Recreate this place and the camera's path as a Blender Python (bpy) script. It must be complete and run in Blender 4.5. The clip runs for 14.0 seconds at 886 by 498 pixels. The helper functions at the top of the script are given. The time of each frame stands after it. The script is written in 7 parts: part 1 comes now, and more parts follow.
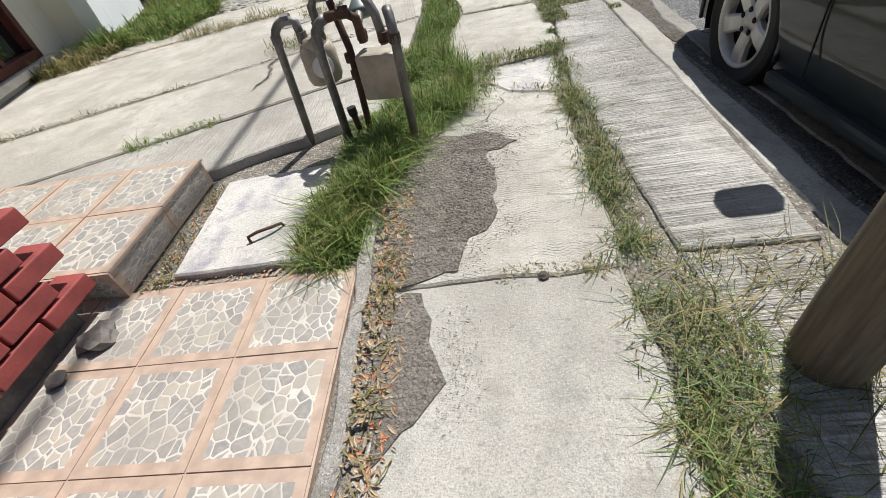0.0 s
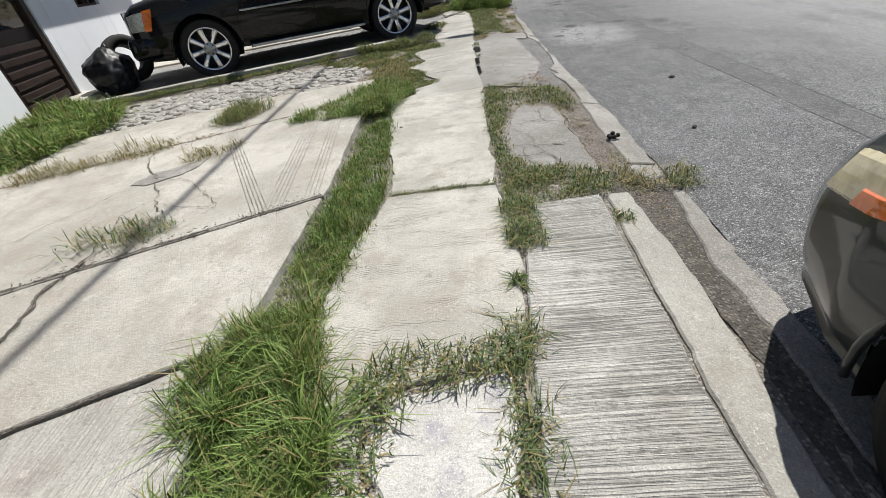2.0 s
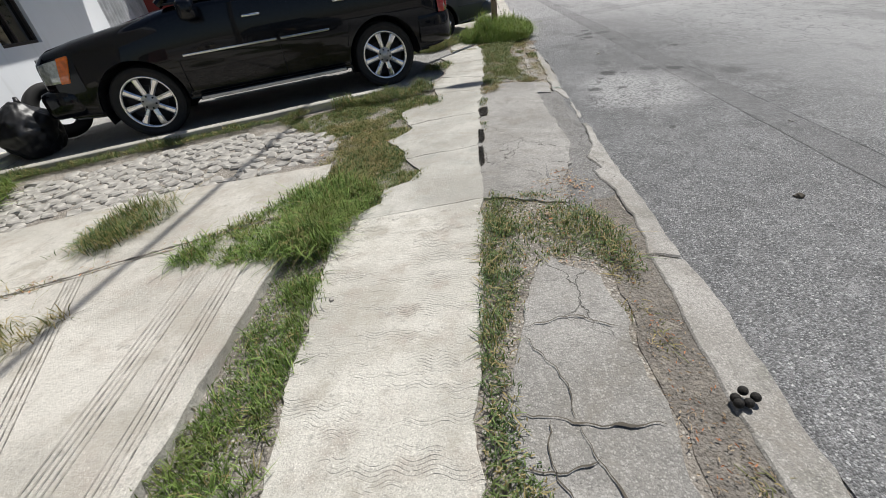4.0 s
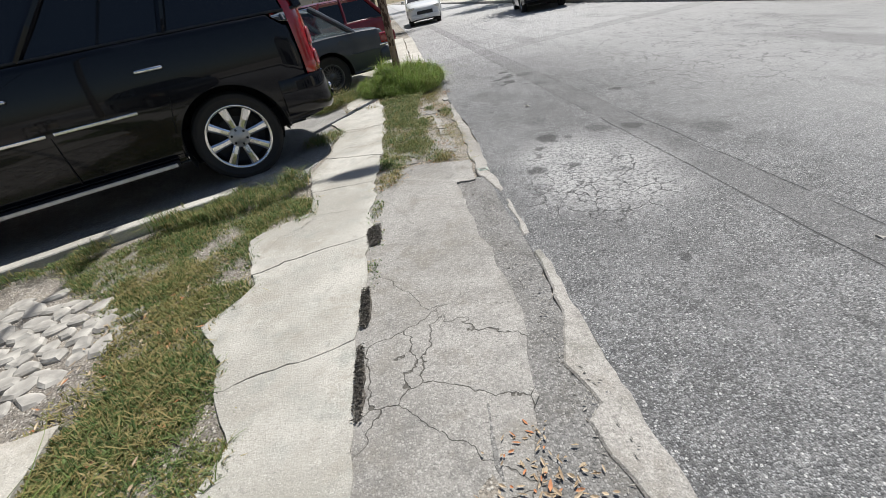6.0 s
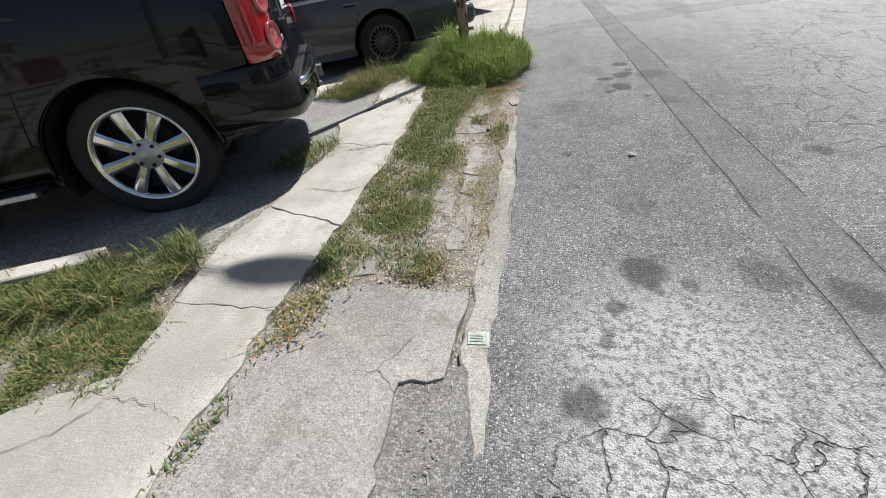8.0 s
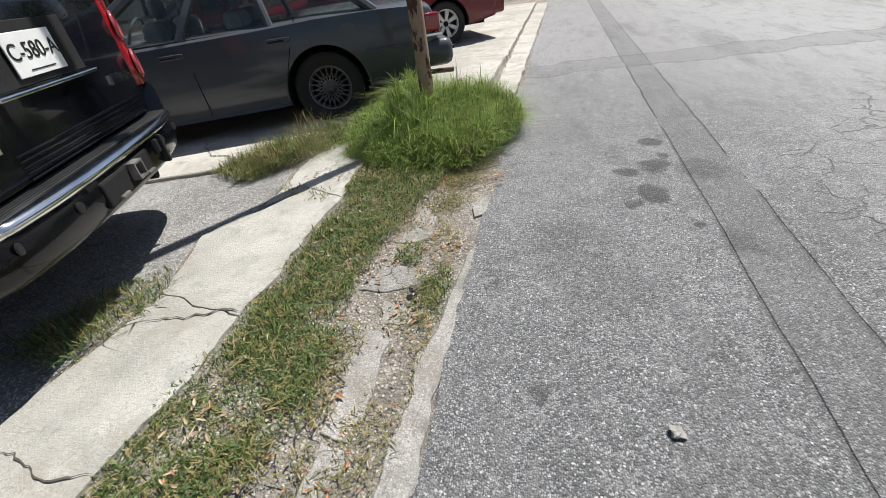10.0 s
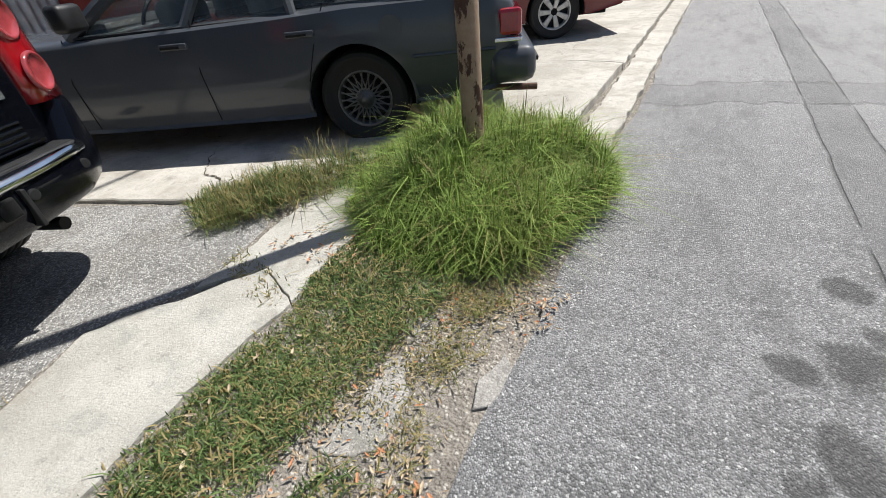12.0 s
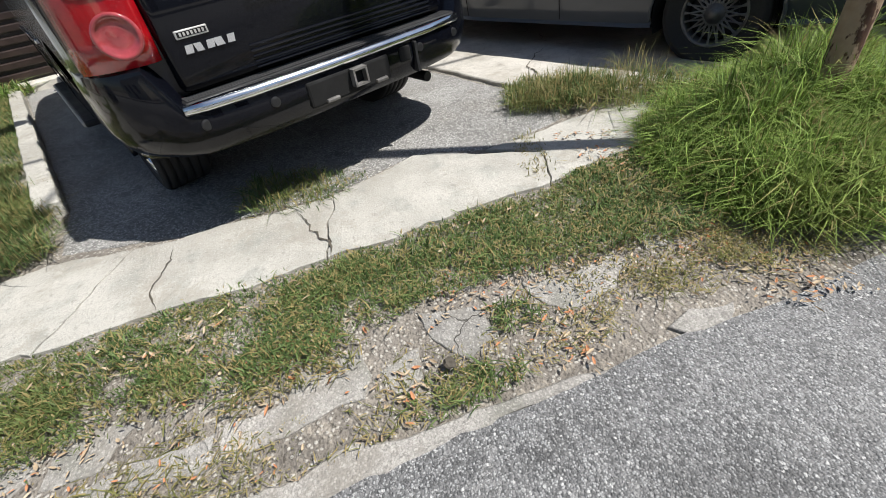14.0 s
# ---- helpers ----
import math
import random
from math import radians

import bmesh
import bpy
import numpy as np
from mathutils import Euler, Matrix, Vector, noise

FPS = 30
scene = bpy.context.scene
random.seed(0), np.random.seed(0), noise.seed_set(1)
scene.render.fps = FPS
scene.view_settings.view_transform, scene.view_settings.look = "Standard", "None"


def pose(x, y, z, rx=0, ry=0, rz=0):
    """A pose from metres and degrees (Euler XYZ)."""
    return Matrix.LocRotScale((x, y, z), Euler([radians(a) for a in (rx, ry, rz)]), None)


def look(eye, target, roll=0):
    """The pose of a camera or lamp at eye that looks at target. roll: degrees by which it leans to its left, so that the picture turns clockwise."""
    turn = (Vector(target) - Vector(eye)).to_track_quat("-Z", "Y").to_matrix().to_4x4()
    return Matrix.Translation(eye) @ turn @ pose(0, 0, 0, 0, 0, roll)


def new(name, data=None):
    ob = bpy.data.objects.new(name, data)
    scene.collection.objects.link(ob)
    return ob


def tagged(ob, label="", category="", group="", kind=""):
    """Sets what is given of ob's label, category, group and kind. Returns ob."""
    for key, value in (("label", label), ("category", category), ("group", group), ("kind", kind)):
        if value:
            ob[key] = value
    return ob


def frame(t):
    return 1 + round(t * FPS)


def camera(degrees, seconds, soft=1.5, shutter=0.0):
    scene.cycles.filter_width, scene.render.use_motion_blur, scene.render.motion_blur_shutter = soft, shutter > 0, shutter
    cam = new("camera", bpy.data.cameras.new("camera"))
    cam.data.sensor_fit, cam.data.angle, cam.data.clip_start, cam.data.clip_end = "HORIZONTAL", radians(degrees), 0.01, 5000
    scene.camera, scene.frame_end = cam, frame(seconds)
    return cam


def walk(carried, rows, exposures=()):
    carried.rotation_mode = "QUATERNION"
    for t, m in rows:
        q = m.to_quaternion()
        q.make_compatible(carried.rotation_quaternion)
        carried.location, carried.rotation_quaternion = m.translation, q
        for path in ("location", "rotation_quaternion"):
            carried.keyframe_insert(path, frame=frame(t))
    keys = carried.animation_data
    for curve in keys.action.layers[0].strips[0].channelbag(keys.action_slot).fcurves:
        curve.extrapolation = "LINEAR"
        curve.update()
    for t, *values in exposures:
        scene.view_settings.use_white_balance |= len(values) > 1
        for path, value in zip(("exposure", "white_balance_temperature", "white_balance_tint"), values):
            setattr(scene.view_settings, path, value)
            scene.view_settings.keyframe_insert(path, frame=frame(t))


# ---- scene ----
cam = camera(93.1, 14.0, soft=0.75)
PATH = [
    (0, (0.093, -0.012, 1.031), (-0.134, 1.458, -0.306), -12.5),
    (0.5, (0.17, 0.476, 1.058), (0.118, 1.986, -0.252), -11.4),
    (1, (0.271, 0.986, 1.08), (0.238, 2.577, -0.132), -10.1),
    (1.5, (0.415, 1.517, 1.119), (0.325, 3.139, -0.047), -9.9),
    (2, (0.558, 2.021, 1.136), (0.402, 3.648, -0.015), -8.9),
    (2.5, (0.647, 2.542, 1.178), (0.437, 4.168, 0.033), -8.7),
    (3, (0.766, 3.015, 1.197), (0.515, 4.649, 0.072), -8.5),
    (3.2, (0.79, 3.21, 1.19), (0.525, 4.85, 0.072), -8.5),
    (5.3, (0.842, 5.09, 1.239), (0.779, 6.763, 0.144), -11.6),
    (5.5, (0.915, 5.294, 1.224), (0.89, 6.967, 0.128), -11.8),
    (6, (1.185, 5.839, 1.183), (1.218, 7.554, 0.154), -12.2),
    (6.5, (1.475, 6.342, 1.151), (1.273, 8.021, 0.084), -12.6),
    (7, (1.674, 6.898, 1.15), (1.439, 8.586, 0.103), -10.6),
    (7.5, (1.837, 7.425, 1.167), (1.481, 9.068, 0.084), -9.2),
    (8, (1.907, 7.937, 1.139), (1.497, 9.523, -0.009), -9.6),
    (8.5, (2.038, 8.407, 1.135), (1.608, 10.006, 0.013), -9.7),
    (8.7, (2.087, 8.586, 1.121), (1.666, 10.193, 0.008), -9.5),
    (10.8, (2.185, 10.428, 1.112), (1.589, 11.987, 0.01), -7.1),
    (11, (2.182, 10.556, 1.113), (1.551, 12.099, 0.007), -6.7),
    (11.5, (2.098, 10.86, 1.106), (1.373, 12.347, -0.018), -6.4),
    (12, (2.154, 11.152, 1.104), (1.301, 12.553, -0.041), -6.8),
    (12.5, (2.199, 11.305, 1.118), (1.222, 12.597, -0.055), -7.3),
    (13, (2.243, 11.24, 1.082), (1.09, 12.345, -0.123), -7.3),
    (13.5, (2.328, 11.061, 1.052), (0.897, 11.582, -0.245), -10.6),
    (14, (2.4, 10.988, 1.059), (0.885, 11.383, -0.185), -10.3),
]
walk(cam, [(t, look(eye, target, roll)) for t, eye, target, roll in PATH], exposures=[(0, 0.38), (1.5, 0.36), (3, 0.2), (5.4, 0.4), (6.5, 0.5), (8.5, 0.55), (11, 0.6), (14, 0.62)])

# ---- world and light ----
SUN_AZ, SUN_EL = radians(32.7), radians(59)
world = bpy.data.worlds.new("sky")
scene.world = world
world.use_nodes = True
wn = world.node_tree
sky = wn.nodes.new("ShaderNodeTexSky")
sky.sky_type, sky.sun_disc, sky.sun_elevation, sky.sun_rotation = "NISHITA", False, SUN_EL, SUN_AZ
wn.links.new(sky.outputs[0], wn.nodes["Background"].inputs[0])
wn.nodes["Background"].inputs[1].default_value = 0.062
sun_data = bpy.data.lights.new("sun", "SUN")
sun_data.energy, sun_data.angle, sun_data.color = 4.4, radians(0.53), (1.0, 0.975, 0.93)
sun = new("sun", sun_data)
TO_SUN = Vector((math.sin(SUN_AZ) * math.cos(SUN_EL), math.cos(SUN_AZ) * math.cos(SUN_EL), math.sin(SUN_EL)))
sun.matrix_world = look(TO_SUN * 30, (0, 0, 0))

# ---- materials ----


class Nodes:
    """Short hand for building a node material."""

    def __init__(self, name):
        self.m = bpy.data.materials.new(name)
        self.m.use_nodes = True
        self.t = self.m.node_tree
        self.b = self.t.nodes["Principled BSDF"]
        self.out = self.t.nodes["Material Output"]
        self.co = self.t.nodes.new("ShaderNodeTexCoord").outputs["Object"]

    def put(self, socket, value):
        if isinstance(value, bpy.types.NodeSocket):
            self.t.links.new(value, socket)
        elif isinstance(value, (tuple, list)) and len(value) == 3 and len(socket.default_value) == 4:
            socket.default_value = (*value, 1)
        else:
            socket.default_value = value

    def node(self, kind, **props):
        n = self.t.nodes.new(kind)
        if "operation" in props:
            n.operation = props["operation"]
        if "feature" in props:
            n.feature = props["feature"]
        if "interpolation_type" in props:
            n.interpolation_type = props["interpolation_type"]
        if "bands_direction" in props:
            n.bands_direction, n.wave_profile = props["bands_direction"], props["wave_profile"]
        if "data_type" in props:
            n.data_type, n.blend_type = props["data_type"], props["blend_type"]
        return n

    def scaled(self, sx, sy, sz, co=None):
        n = self.node("ShaderNodeVectorMath", operation="MULTIPLY")
        self.put(n.inputs[0], co or self.co)
        self.put(n.inputs[1], (sx, sy, sz))
        return n.outputs[0]

    def noise(self, scale, detail=4.0, rough=0.55, co=None, colour=False, distort=0.0):
        n = self.node("ShaderNodeTexNoise")
        self.put(n.inputs["Vector"], co or self.co)
        self.put(n.inputs["Scale"], scale)
        self.put(n.inputs["Detail"], detail)
        self.put(n.inputs["Roughness"], rough)
        self.put(n.inputs["Distortion"], distort)
        return n.outputs[1] if colour else n.outputs[0]

    def voronoi(self, scale, feature="F1", co=None, out=0):
        n = self.node("ShaderNodeTexVoronoi", feature=feature)
        self.put(n.inputs["Vector"], co or self.co)
        self.put(n.inputs["Scale"], scale)
        return n.outputs[out]

    def math(self, op, a, b=0.5, c=None):
        n = self.node("ShaderNodeMath", operation=op)
        self.put(n.inputs[0], a)
        self.put(n.inputs[1], b)
        if c is not None:
            self.put(n.inputs[2], c)
        return n.outputs[0]

    def ramp(self, v, lo, hi, a=0.0, b=1.0):
        n = self.node("ShaderNodeMapRange", interpolation_type="SMOOTHSTEP")
        for k, x in enumerate((v, lo, hi, a, b)):
            self.put(n.inputs[k], x)
        return n.outputs[0]

    def mix(self, f, a, b, blend="MIX"):
        n = self.node("ShaderNodeMix", data_type="RGBA", blend_type=blend)
        self.put(n.inputs[0], f)
        self.put(n.inputs[6], a)
        self.put(n.inputs[7], b)
        return n.outputs[2]

    def xyz(self, co=None):
        n = self.node("ShaderNodeSeparateXYZ")
        self.put(n.inputs[0], co or self.co)
        return n.outputs

    def warp(self, amount, scale, co=None):
        n = self.node("ShaderNodeVectorMath", operation="MULTIPLY_ADD")
        self.put(n.inputs[0], self.noise(scale, 3, colour=True, co=co))
        self.put(n.inputs[1], (amount, amount, amount))
        self.put(n.inputs[2], co or self.co)
        return n.outputs[0]

    def random(self):
        return self.node("ShaderNodeObjectInfo").outputs["Random"]

    def island(self):
        return self.node("ShaderNodeNewGeometry").outputs["Random Per Island"]

    def bump(self, height, strength=0.4, distance=0.01, normal=None):
        n = self.node("ShaderNodeBump")
        self.put(n.inputs["Strength"], strength)
        self.put(n.inputs["Distance"], distance)
        self.put(n.inputs["Height"], height)
        if normal is not None:
            self.put(n.inputs["Normal"], normal)
        return n.outputs[0]

    def done(self, colour=None, rough=None, normal=None, metal=None, **more):
        for key, v in (("Base Color", colour), ("Roughness", rough), ("Normal", normal), ("Metallic", metal)):
            if v is not None:
                self.put(self.b.inputs[key], v)
        for key, v in more.items():
            self.put(self.b.inputs[key.replace("_", " ")], v)
        return self.m


def plain(name, c, rough=0.5, metal=0.0, vary=0.25, scale=9.0, bump=0.15, fine=60.0, **more):
    n = Nodes(name)
    big = n.noise(scale, 5)
    tiny = n.noise(fine, 3)
    dark = tuple(v * (1 - vary) for v in c)
    light = tuple(min(v * (1 + vary), 1) for v in c)
    col = n.mix(n.ramp(big, 0.3, 0.7), dark, light)
    col = n.mix(n.ramp(tiny, 0.35, 0.75, 0, vary), col, tuple(v * 0.6 for v in c))
    return n.done(col, n.ramp(big, 0.2, 0.8, rough * 0.85, min(rough * 1.15, 1)), n.bump(tiny, bump, 0.004), metal, **more)


def concrete(name, c, stain, comb=None, crack=0.0, speck=0.5, grit=0.0):
    """Weathered concrete with stains, pits, and an optional combed finish."""
    n = Nodes(name)
    big, mid, tiny = n.noise(0.9, 6, 0.6), n.noise(6, 5), n.noise(90, 4, 0.7)
    col = n.mix(n.ramp(big, 0.38, 0.62), c, tuple(v * s for v, s in zip(c, (0.66, 0.655, 0.64))))
    col = n.mix(n.ramp(mid, 0.48, 0.72, 0, 0.75), col, stain)
    col = n.mix(n.ramp(tiny, 0.50, 0.68, 0, min(1.0, speck * 1.25)), col, tuple(v * 0.5 for v in c))
    col = n.mix(n.ramp(n.noise(19, 3), 0.62, 0.70, 0, 0.6), col, tuple(v * 0.45 for v in c))
    col = n.mix(n.ramp(n.noise(260, 2), 0.48, 0.66, 0, 0.7), col, tuple(v * 0.5 for v in c))
    col = n.mix(n.ramp(n.noise(170, 3, 0.7), 0.44, 0.34, 0, 0.6), col, tuple(min(1, v * 1.35) for v in c))
    col = n.mix(n.ramp(n.voronoi(34, "F1", n.warp(0.02, 30)), 0.13, 0.06, 0, 0.55), col, tuple(v * 0.4 for v in c))
    col = n.mix(n.ramp(n.noise(1.7, 5, 0.7, co=n.scaled(1, 0.5, 1)), 0.54, 0.62, 0, 0.3), col, tuple(v * s for v, s in zip(c, (0.62, 0.61, 0.58))))
    col = n.mix(n.ramp(n.noise(2.6, 7, 0.75), 0.50, 0.64, 0, 0.7), col, tuple(v * s for v, s in zip(c, (0.60, 0.58, 0.545))))
    col = n.mix(n.ramp(n.noise(14, 5, 0.75), 0.3, 0.42, 0.35, 0), col, tuple(min(1, v * 1.25) for v in c))
    height = n.math("ADD", n.math("MULTIPLY", tiny, 0.7), n.math("MULTIPLY", mid, 0.5))
    col = n.mix(n.ramp(n.noise(48, 6, 0.8), 0.56, 0.66, 0, 0.55), col, tuple(v * 0.36 for v in c))
    if grit:
        cell = n.warp(0.012, 45)
        tone = n.xyz(n.voronoi(120, "F1", cell, 1))
        round_ = n.ramp(n.voronoi(120, "F1", cell), 0.62, 0.35)
        col = n.mix(n.math("MULTIPLY", n.math("MULTIPLY", n.ramp(tone[0], 0.62, 0.72), round_), grit), col, tuple(min(1, v * 1.75) for v in c))
        col = n.mix(n.math("MULTIPLY", n.ramp(tone[0], 0.34, 0.26), grit * 0.8), col, tuple(v * 0.32 for v in c))
        height = n.math("ADD", height, n.math("MULTIPLY", n.math("MULTIPLY", tone[1], round_), grit * 0.9))
    if comb == "waves":
        x, y, z = n.xyz()
        sway = n.math("SINE", n.math("ADD", n.math("MULTIPLY", x, 52.0), n.math("MULTIPLY", n.noise(2.5, 2), 9.0)))
        lift = n.math("ADD", n.math("MULTIPLY_ADD", sway, 0.010, y), n.math("MULTIPLY", n.noise(3.0, 2), 0.03))
        line = n.math("SINE", n.math("MULTIPLY", lift, 430.0))
        where = n.math("MULTIPLY", n.ramp(n.noise(5.0, 3, co=n.scaled(0.6, 2.2, 1)), 0.46, 0.64), n.ramp(n.noise(40, 2, co=n.scaled(0.5, 1, 1)), 0.33, 0.55))
        groove = n.math("MULTIPLY", n.ramp(line, 0.35, 0.95), where)
        height = n.math("SUBTRACT", height, n.math("MULTIPLY", groove, 0.6))
        col = n.mix(n.math("MULTIPLY", groove, 0.20), col, tuple(v * 0.5 for v in c))
    elif comb:
        sx, sy, strong = comb
        rake = n.noise(1.0, 4, 0.6, co=n.scaled(sx, sy, 1, n.warp(0.012, 3.0)))
        fade = n.ramp(n.noise(2.2, 4), 0.3, 0.62, 0.35, 1.0)
        groove = n.math("MULTIPLY", n.ramp(rake, 0.545, 0.43), fade)
        height = n.math("SUBTRACT", height, n.math("MULTIPLY", groove, 1.4 * strong))
        col = n.mix(n.math("MULTIPLY", groove, 0.6 * strong), col, tuple(v * 0.42 for v in c))
    if crack:
        edge = n.voronoi(crack, "DISTANCE_TO_EDGE", n.warp(0.10, 9.0))
        where = n.ramp(n.noise(0.8, 2, co=n.scaled(1, 1, 1)), 0.45, 0.6)
        line = n.math("MULTIPLY", n.ramp(edge, 0.0026 * crack, 0.0006 * crack), n.math("MULTIPLY", where, 0.8))
        col = n.mix(line, col, (0.06, 0.055, 0.045))
        height = n.math("SUBTRACT", height, n.math("MULTIPLY", line, 1.0))
    return n.done(col, 0.9, n.bump(height, 0.9, 0.008), Specular_IOR_Level=0.25)


M_SLAB = concrete("sidewalk concrete", (0.60, 0.575, 0.515), (0.36, 0.31, 0.26), "waves")
M_SLAB_OLD = concrete("worn sidewalk concrete", (0.52, 0.50, 0.452), (0.29, 0.30, 0.27))
M_RAMP = concrete("combed concrete", (0.62, 0.60, 0.555), (0.30, 0.29, 0.26), (1.6, 150.0, 0.6))
M_DRIVE = concrete("driveway concrete", (0.58, 0.552, 0.495), (0.38, 0.33, 0.28))
M_BROOM = concrete("broomed concrete", (0.56, 0.538, 0.49), (0.34, 0.30, 0.27), (70.0, 3.0, 0.28))
M_PATCH = concrete("grey cracked concrete", (0.37, 0.355, 0.33), (0.19, 0.182, 0.17), crack=2.6, speck=0.9, grit=0.22)
M_PATCH_DARK = concrete("dark old surfacing", (0.25, 0.243, 0.232), (0.13, 0.125, 0.118), speck=0.9, grit=0.5)
M_GUTTER = concrete("gutter concrete", (0.41, 0.39, 0.36), (0.18, 0.18, 0.15), speck=0.8, grit=0.2)
M_LID = concrete("whitewashed concrete", (0.66, 0.64, 0.60), (0.22, 0.21, 0.31))
M_LOT = concrete("oil-stained concrete", (0.38, 0.372, 0.355), (0.15, 0.147, 0.14), speck=1.0, grit=0.7)
M_FAR = concrete("cracked pavement concrete", (0.58, 0.55, 0.495), (0.32, 0.29, 0.25), crack=2.0)
M_KERB = concrete("painted kerb concrete", (0.55, 0.53, 0.48), (0.30, 0.28, 0.24))


def dirt_material(name, k, stones=0.8):
    """Dry earth with stones, crumbs and pale dust; k scales its tone."""
    n = Nodes(name)

    def tone(r, g, b):
        return (r * k, g * k, b * k)

    big, mid, tiny = n.noise(1.3, 6, 0.7), n.noise(14, 7, 0.75), n.noise(120, 4, 0.7)
    col = n.mix(n.ramp(big, 0.35, 0.65), tone(0.26, 0.235, 0.205), tone(0.17, 0.153, 0.132))
    col = n.mix(n.ramp(mid, 0.48, 0.66, 0, 0.8), col, tone(0.34, 0.305, 0.255))
    col = n.mix(n.ramp(n.noise(40, 5, 0.8), 0.45, 0.36, 0, 0.8), col, tone(0.08, 0.07, 0.058))
    shade = n.xyz(n.voronoi(75, "F1", n.warp(0.01, 50), 1))
    stone = n.voronoi(75, "F1", n.warp(0.01, 50))
    col = n.mix(n.math("MULTIPLY", n.ramp(stone, 0.55, 0.30), n.ramp(shade[0], 0.55, 0.68, 0, stones)), col, tone(0.47, 0.445, 0.40))
    col = n.mix(n.ramp(tiny, 0.54, 0.66, 0, 0.7), col, tone(0.09, 0.08, 0.068))
    h = n.math("ADD", mid, n.math("MULTIPLY", n.math("SUBTRACT", tiny, stone), 0.5))
    return n.done(col, 0.95, n.bump(h, 1.0, 0.018), Specular_IOR_Level=0.15)


M_DIRT = dirt_material("dry soil", 1.25)
M_DIRT_DARK = dirt_material("crumbly dark soil", 0.62)
M_SOIL = dirt_material("grey washed soil", 1.0, 0.2)


def asphalt_material():
    """Old sun-bleached asphalt: aggregate, wear, a trench repair, alligator cracks and oil spots; coloured paler far
    off.
    """
    n = Nodes("old asphalt")
    x, y, z = n.xyz()
    big, mid = n.noise(0.45, 5, 0.6), n.noise(3.5, 7, 0.7)
    cell = n.warp(0.008, 70)
    tone = n.xyz(n.voronoi(150, "F1", cell, 1))
    stones = n.voronoi(150, "F1", cell)
    chip = n.xyz(n.voronoi(75, "F1", n.warp(0.012, 50), 1))
    body = n.ramp(n.voronoi(75, "F1", n.warp(0.012, 50)), 0.42, 0.30)
    col = n.mix(n.ramp(big, 0.32, 0.68), (0.165, 0.165, 0.165), (0.245, 0.244, 0.243))
    col = n.mix(n.ramp(mid, 0.46, 0.70, 0, 0.7), col, (0.105, 0.104, 0.103))
    col = n.mix(n.ramp(n.noise(9, 8, 0.8), 0.50, 0.64, 0, 0.6), col, (0.34, 0.337, 0.33))
    col = n.mix(n.ramp(n.noise(26, 6, 0.8), 0.42, 0.34, 0, 0.6), col, (0.085, 0.085, 0.086))
    round_ = n.ramp(stones, 0.66, 0.40)
    col = n.mix(n.math("MULTIPLY", n.ramp(tone[0], 0.60, 0.74), n.math("MULTIPLY", round_, 0.62)), col, (0.46, 0.465, 0.46))
    col = n.mix(n.ramp(tone[0], 0.36, 0.2, 0, 0.6), col, (0.055, 0.057, 0.058))
    col = n.mix(n.math("MULTIPLY", n.math("MULTIPLY", n.ramp(chip[0], 0.86, 0.88), body), 0.75), col, (0.60, 0.595, 0.58))
    col = n.mix(n.ramp(n.noise(190, 3), 0.53, 0.66, 0, 0.6), col, (0.06, 0.06, 0.06))
    # Low-angle backscatter of the far stretch, put into the colour as a paler grey.
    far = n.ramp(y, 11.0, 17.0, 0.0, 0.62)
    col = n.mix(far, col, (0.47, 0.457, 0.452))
    # Also lightened across the street, from x 3 to 5.5.
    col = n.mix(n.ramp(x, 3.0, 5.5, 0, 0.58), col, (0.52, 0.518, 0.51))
    col = n.mix(n.ramp(n.noise(5, 8, 0.8, co=n.scaled(1.6, 0.5, 1)), 0.5, 0.68, 0, 0.5), col, (0.20, 0.197, 0.195))
    col = n.mix(n.ramp(n.noise(0.9, 6, 0.7, co=n.scaled(1.5, 0.35, 1)), 0.52, 0.66, 0, 0.3), col, (0.12, 0.118, 0.116))
    wob = n.math("MULTIPLY", n.math("SUBTRACT", n.noise(2.2, 4), 0.5), 0.5)
    # the trench repair that runs along the street
    middle = n.math("ADD", n.math("MULTIPLY_ADD", y, 0.0075, 3.02), n.math("MULTIPLY", wob, 0.07))
    off = n.math("ABSOLUTE", n.math("SUBTRACT", x, middle))
    band = n.ramp(off, 0.145, 0.125)
    col = n.mix(n.math("MULTIPLY", band, 0.34), col, (0.15, 0.148, 0.146))
    seam = n.math("MULTIPLY", n.ramp(n.math("ABSOLUTE", n.math("SUBTRACT", off, 0.135)), 0.012, 0.004), n.ramp(n.noise(2.0, 3), 0.3, 0.45))
    # a second trench across the street
    cross = n.math("ABSOLUTE", n.math("ADD", n.math("MULTIPLY_ADD", x, -0.10, n.math("SUBTRACT", y, 15.2)), wob))
    col = n.mix(n.math("MULTIPLY", n.ramp(cross, 0.36, 0.24), 0.24), col, (0.16, 0.158, 0.155))
    seam = n.math("MAXIMUM", seam, n.math("MULTIPLY", n.ramp(n.math("ABSOLUTE", n.math("SUBTRACT", cross, 0.3)), 0.03, 0.01), 0.7))

    small = n.math("MULTIPLY", n.math("SUBTRACT", n.noise(9.0, 3), 0.5), 0.16)

    def area(cx, cy, rx, ry):
        w = small if rx < 0.3 else wob
        dx = n.math("DIVIDE", n.math("ADD", n.math("SUBTRACT", x, cx), w), rx)
        dy = n.math("DIVIDE", n.math("SUBTRACT", n.math("SUBTRACT", y, cy), w), ry)
        return n.math("SQRT", n.math("ADD", n.math("MULTIPLY", dx, dx), n.math("MULTIPLY", dy, dy)))

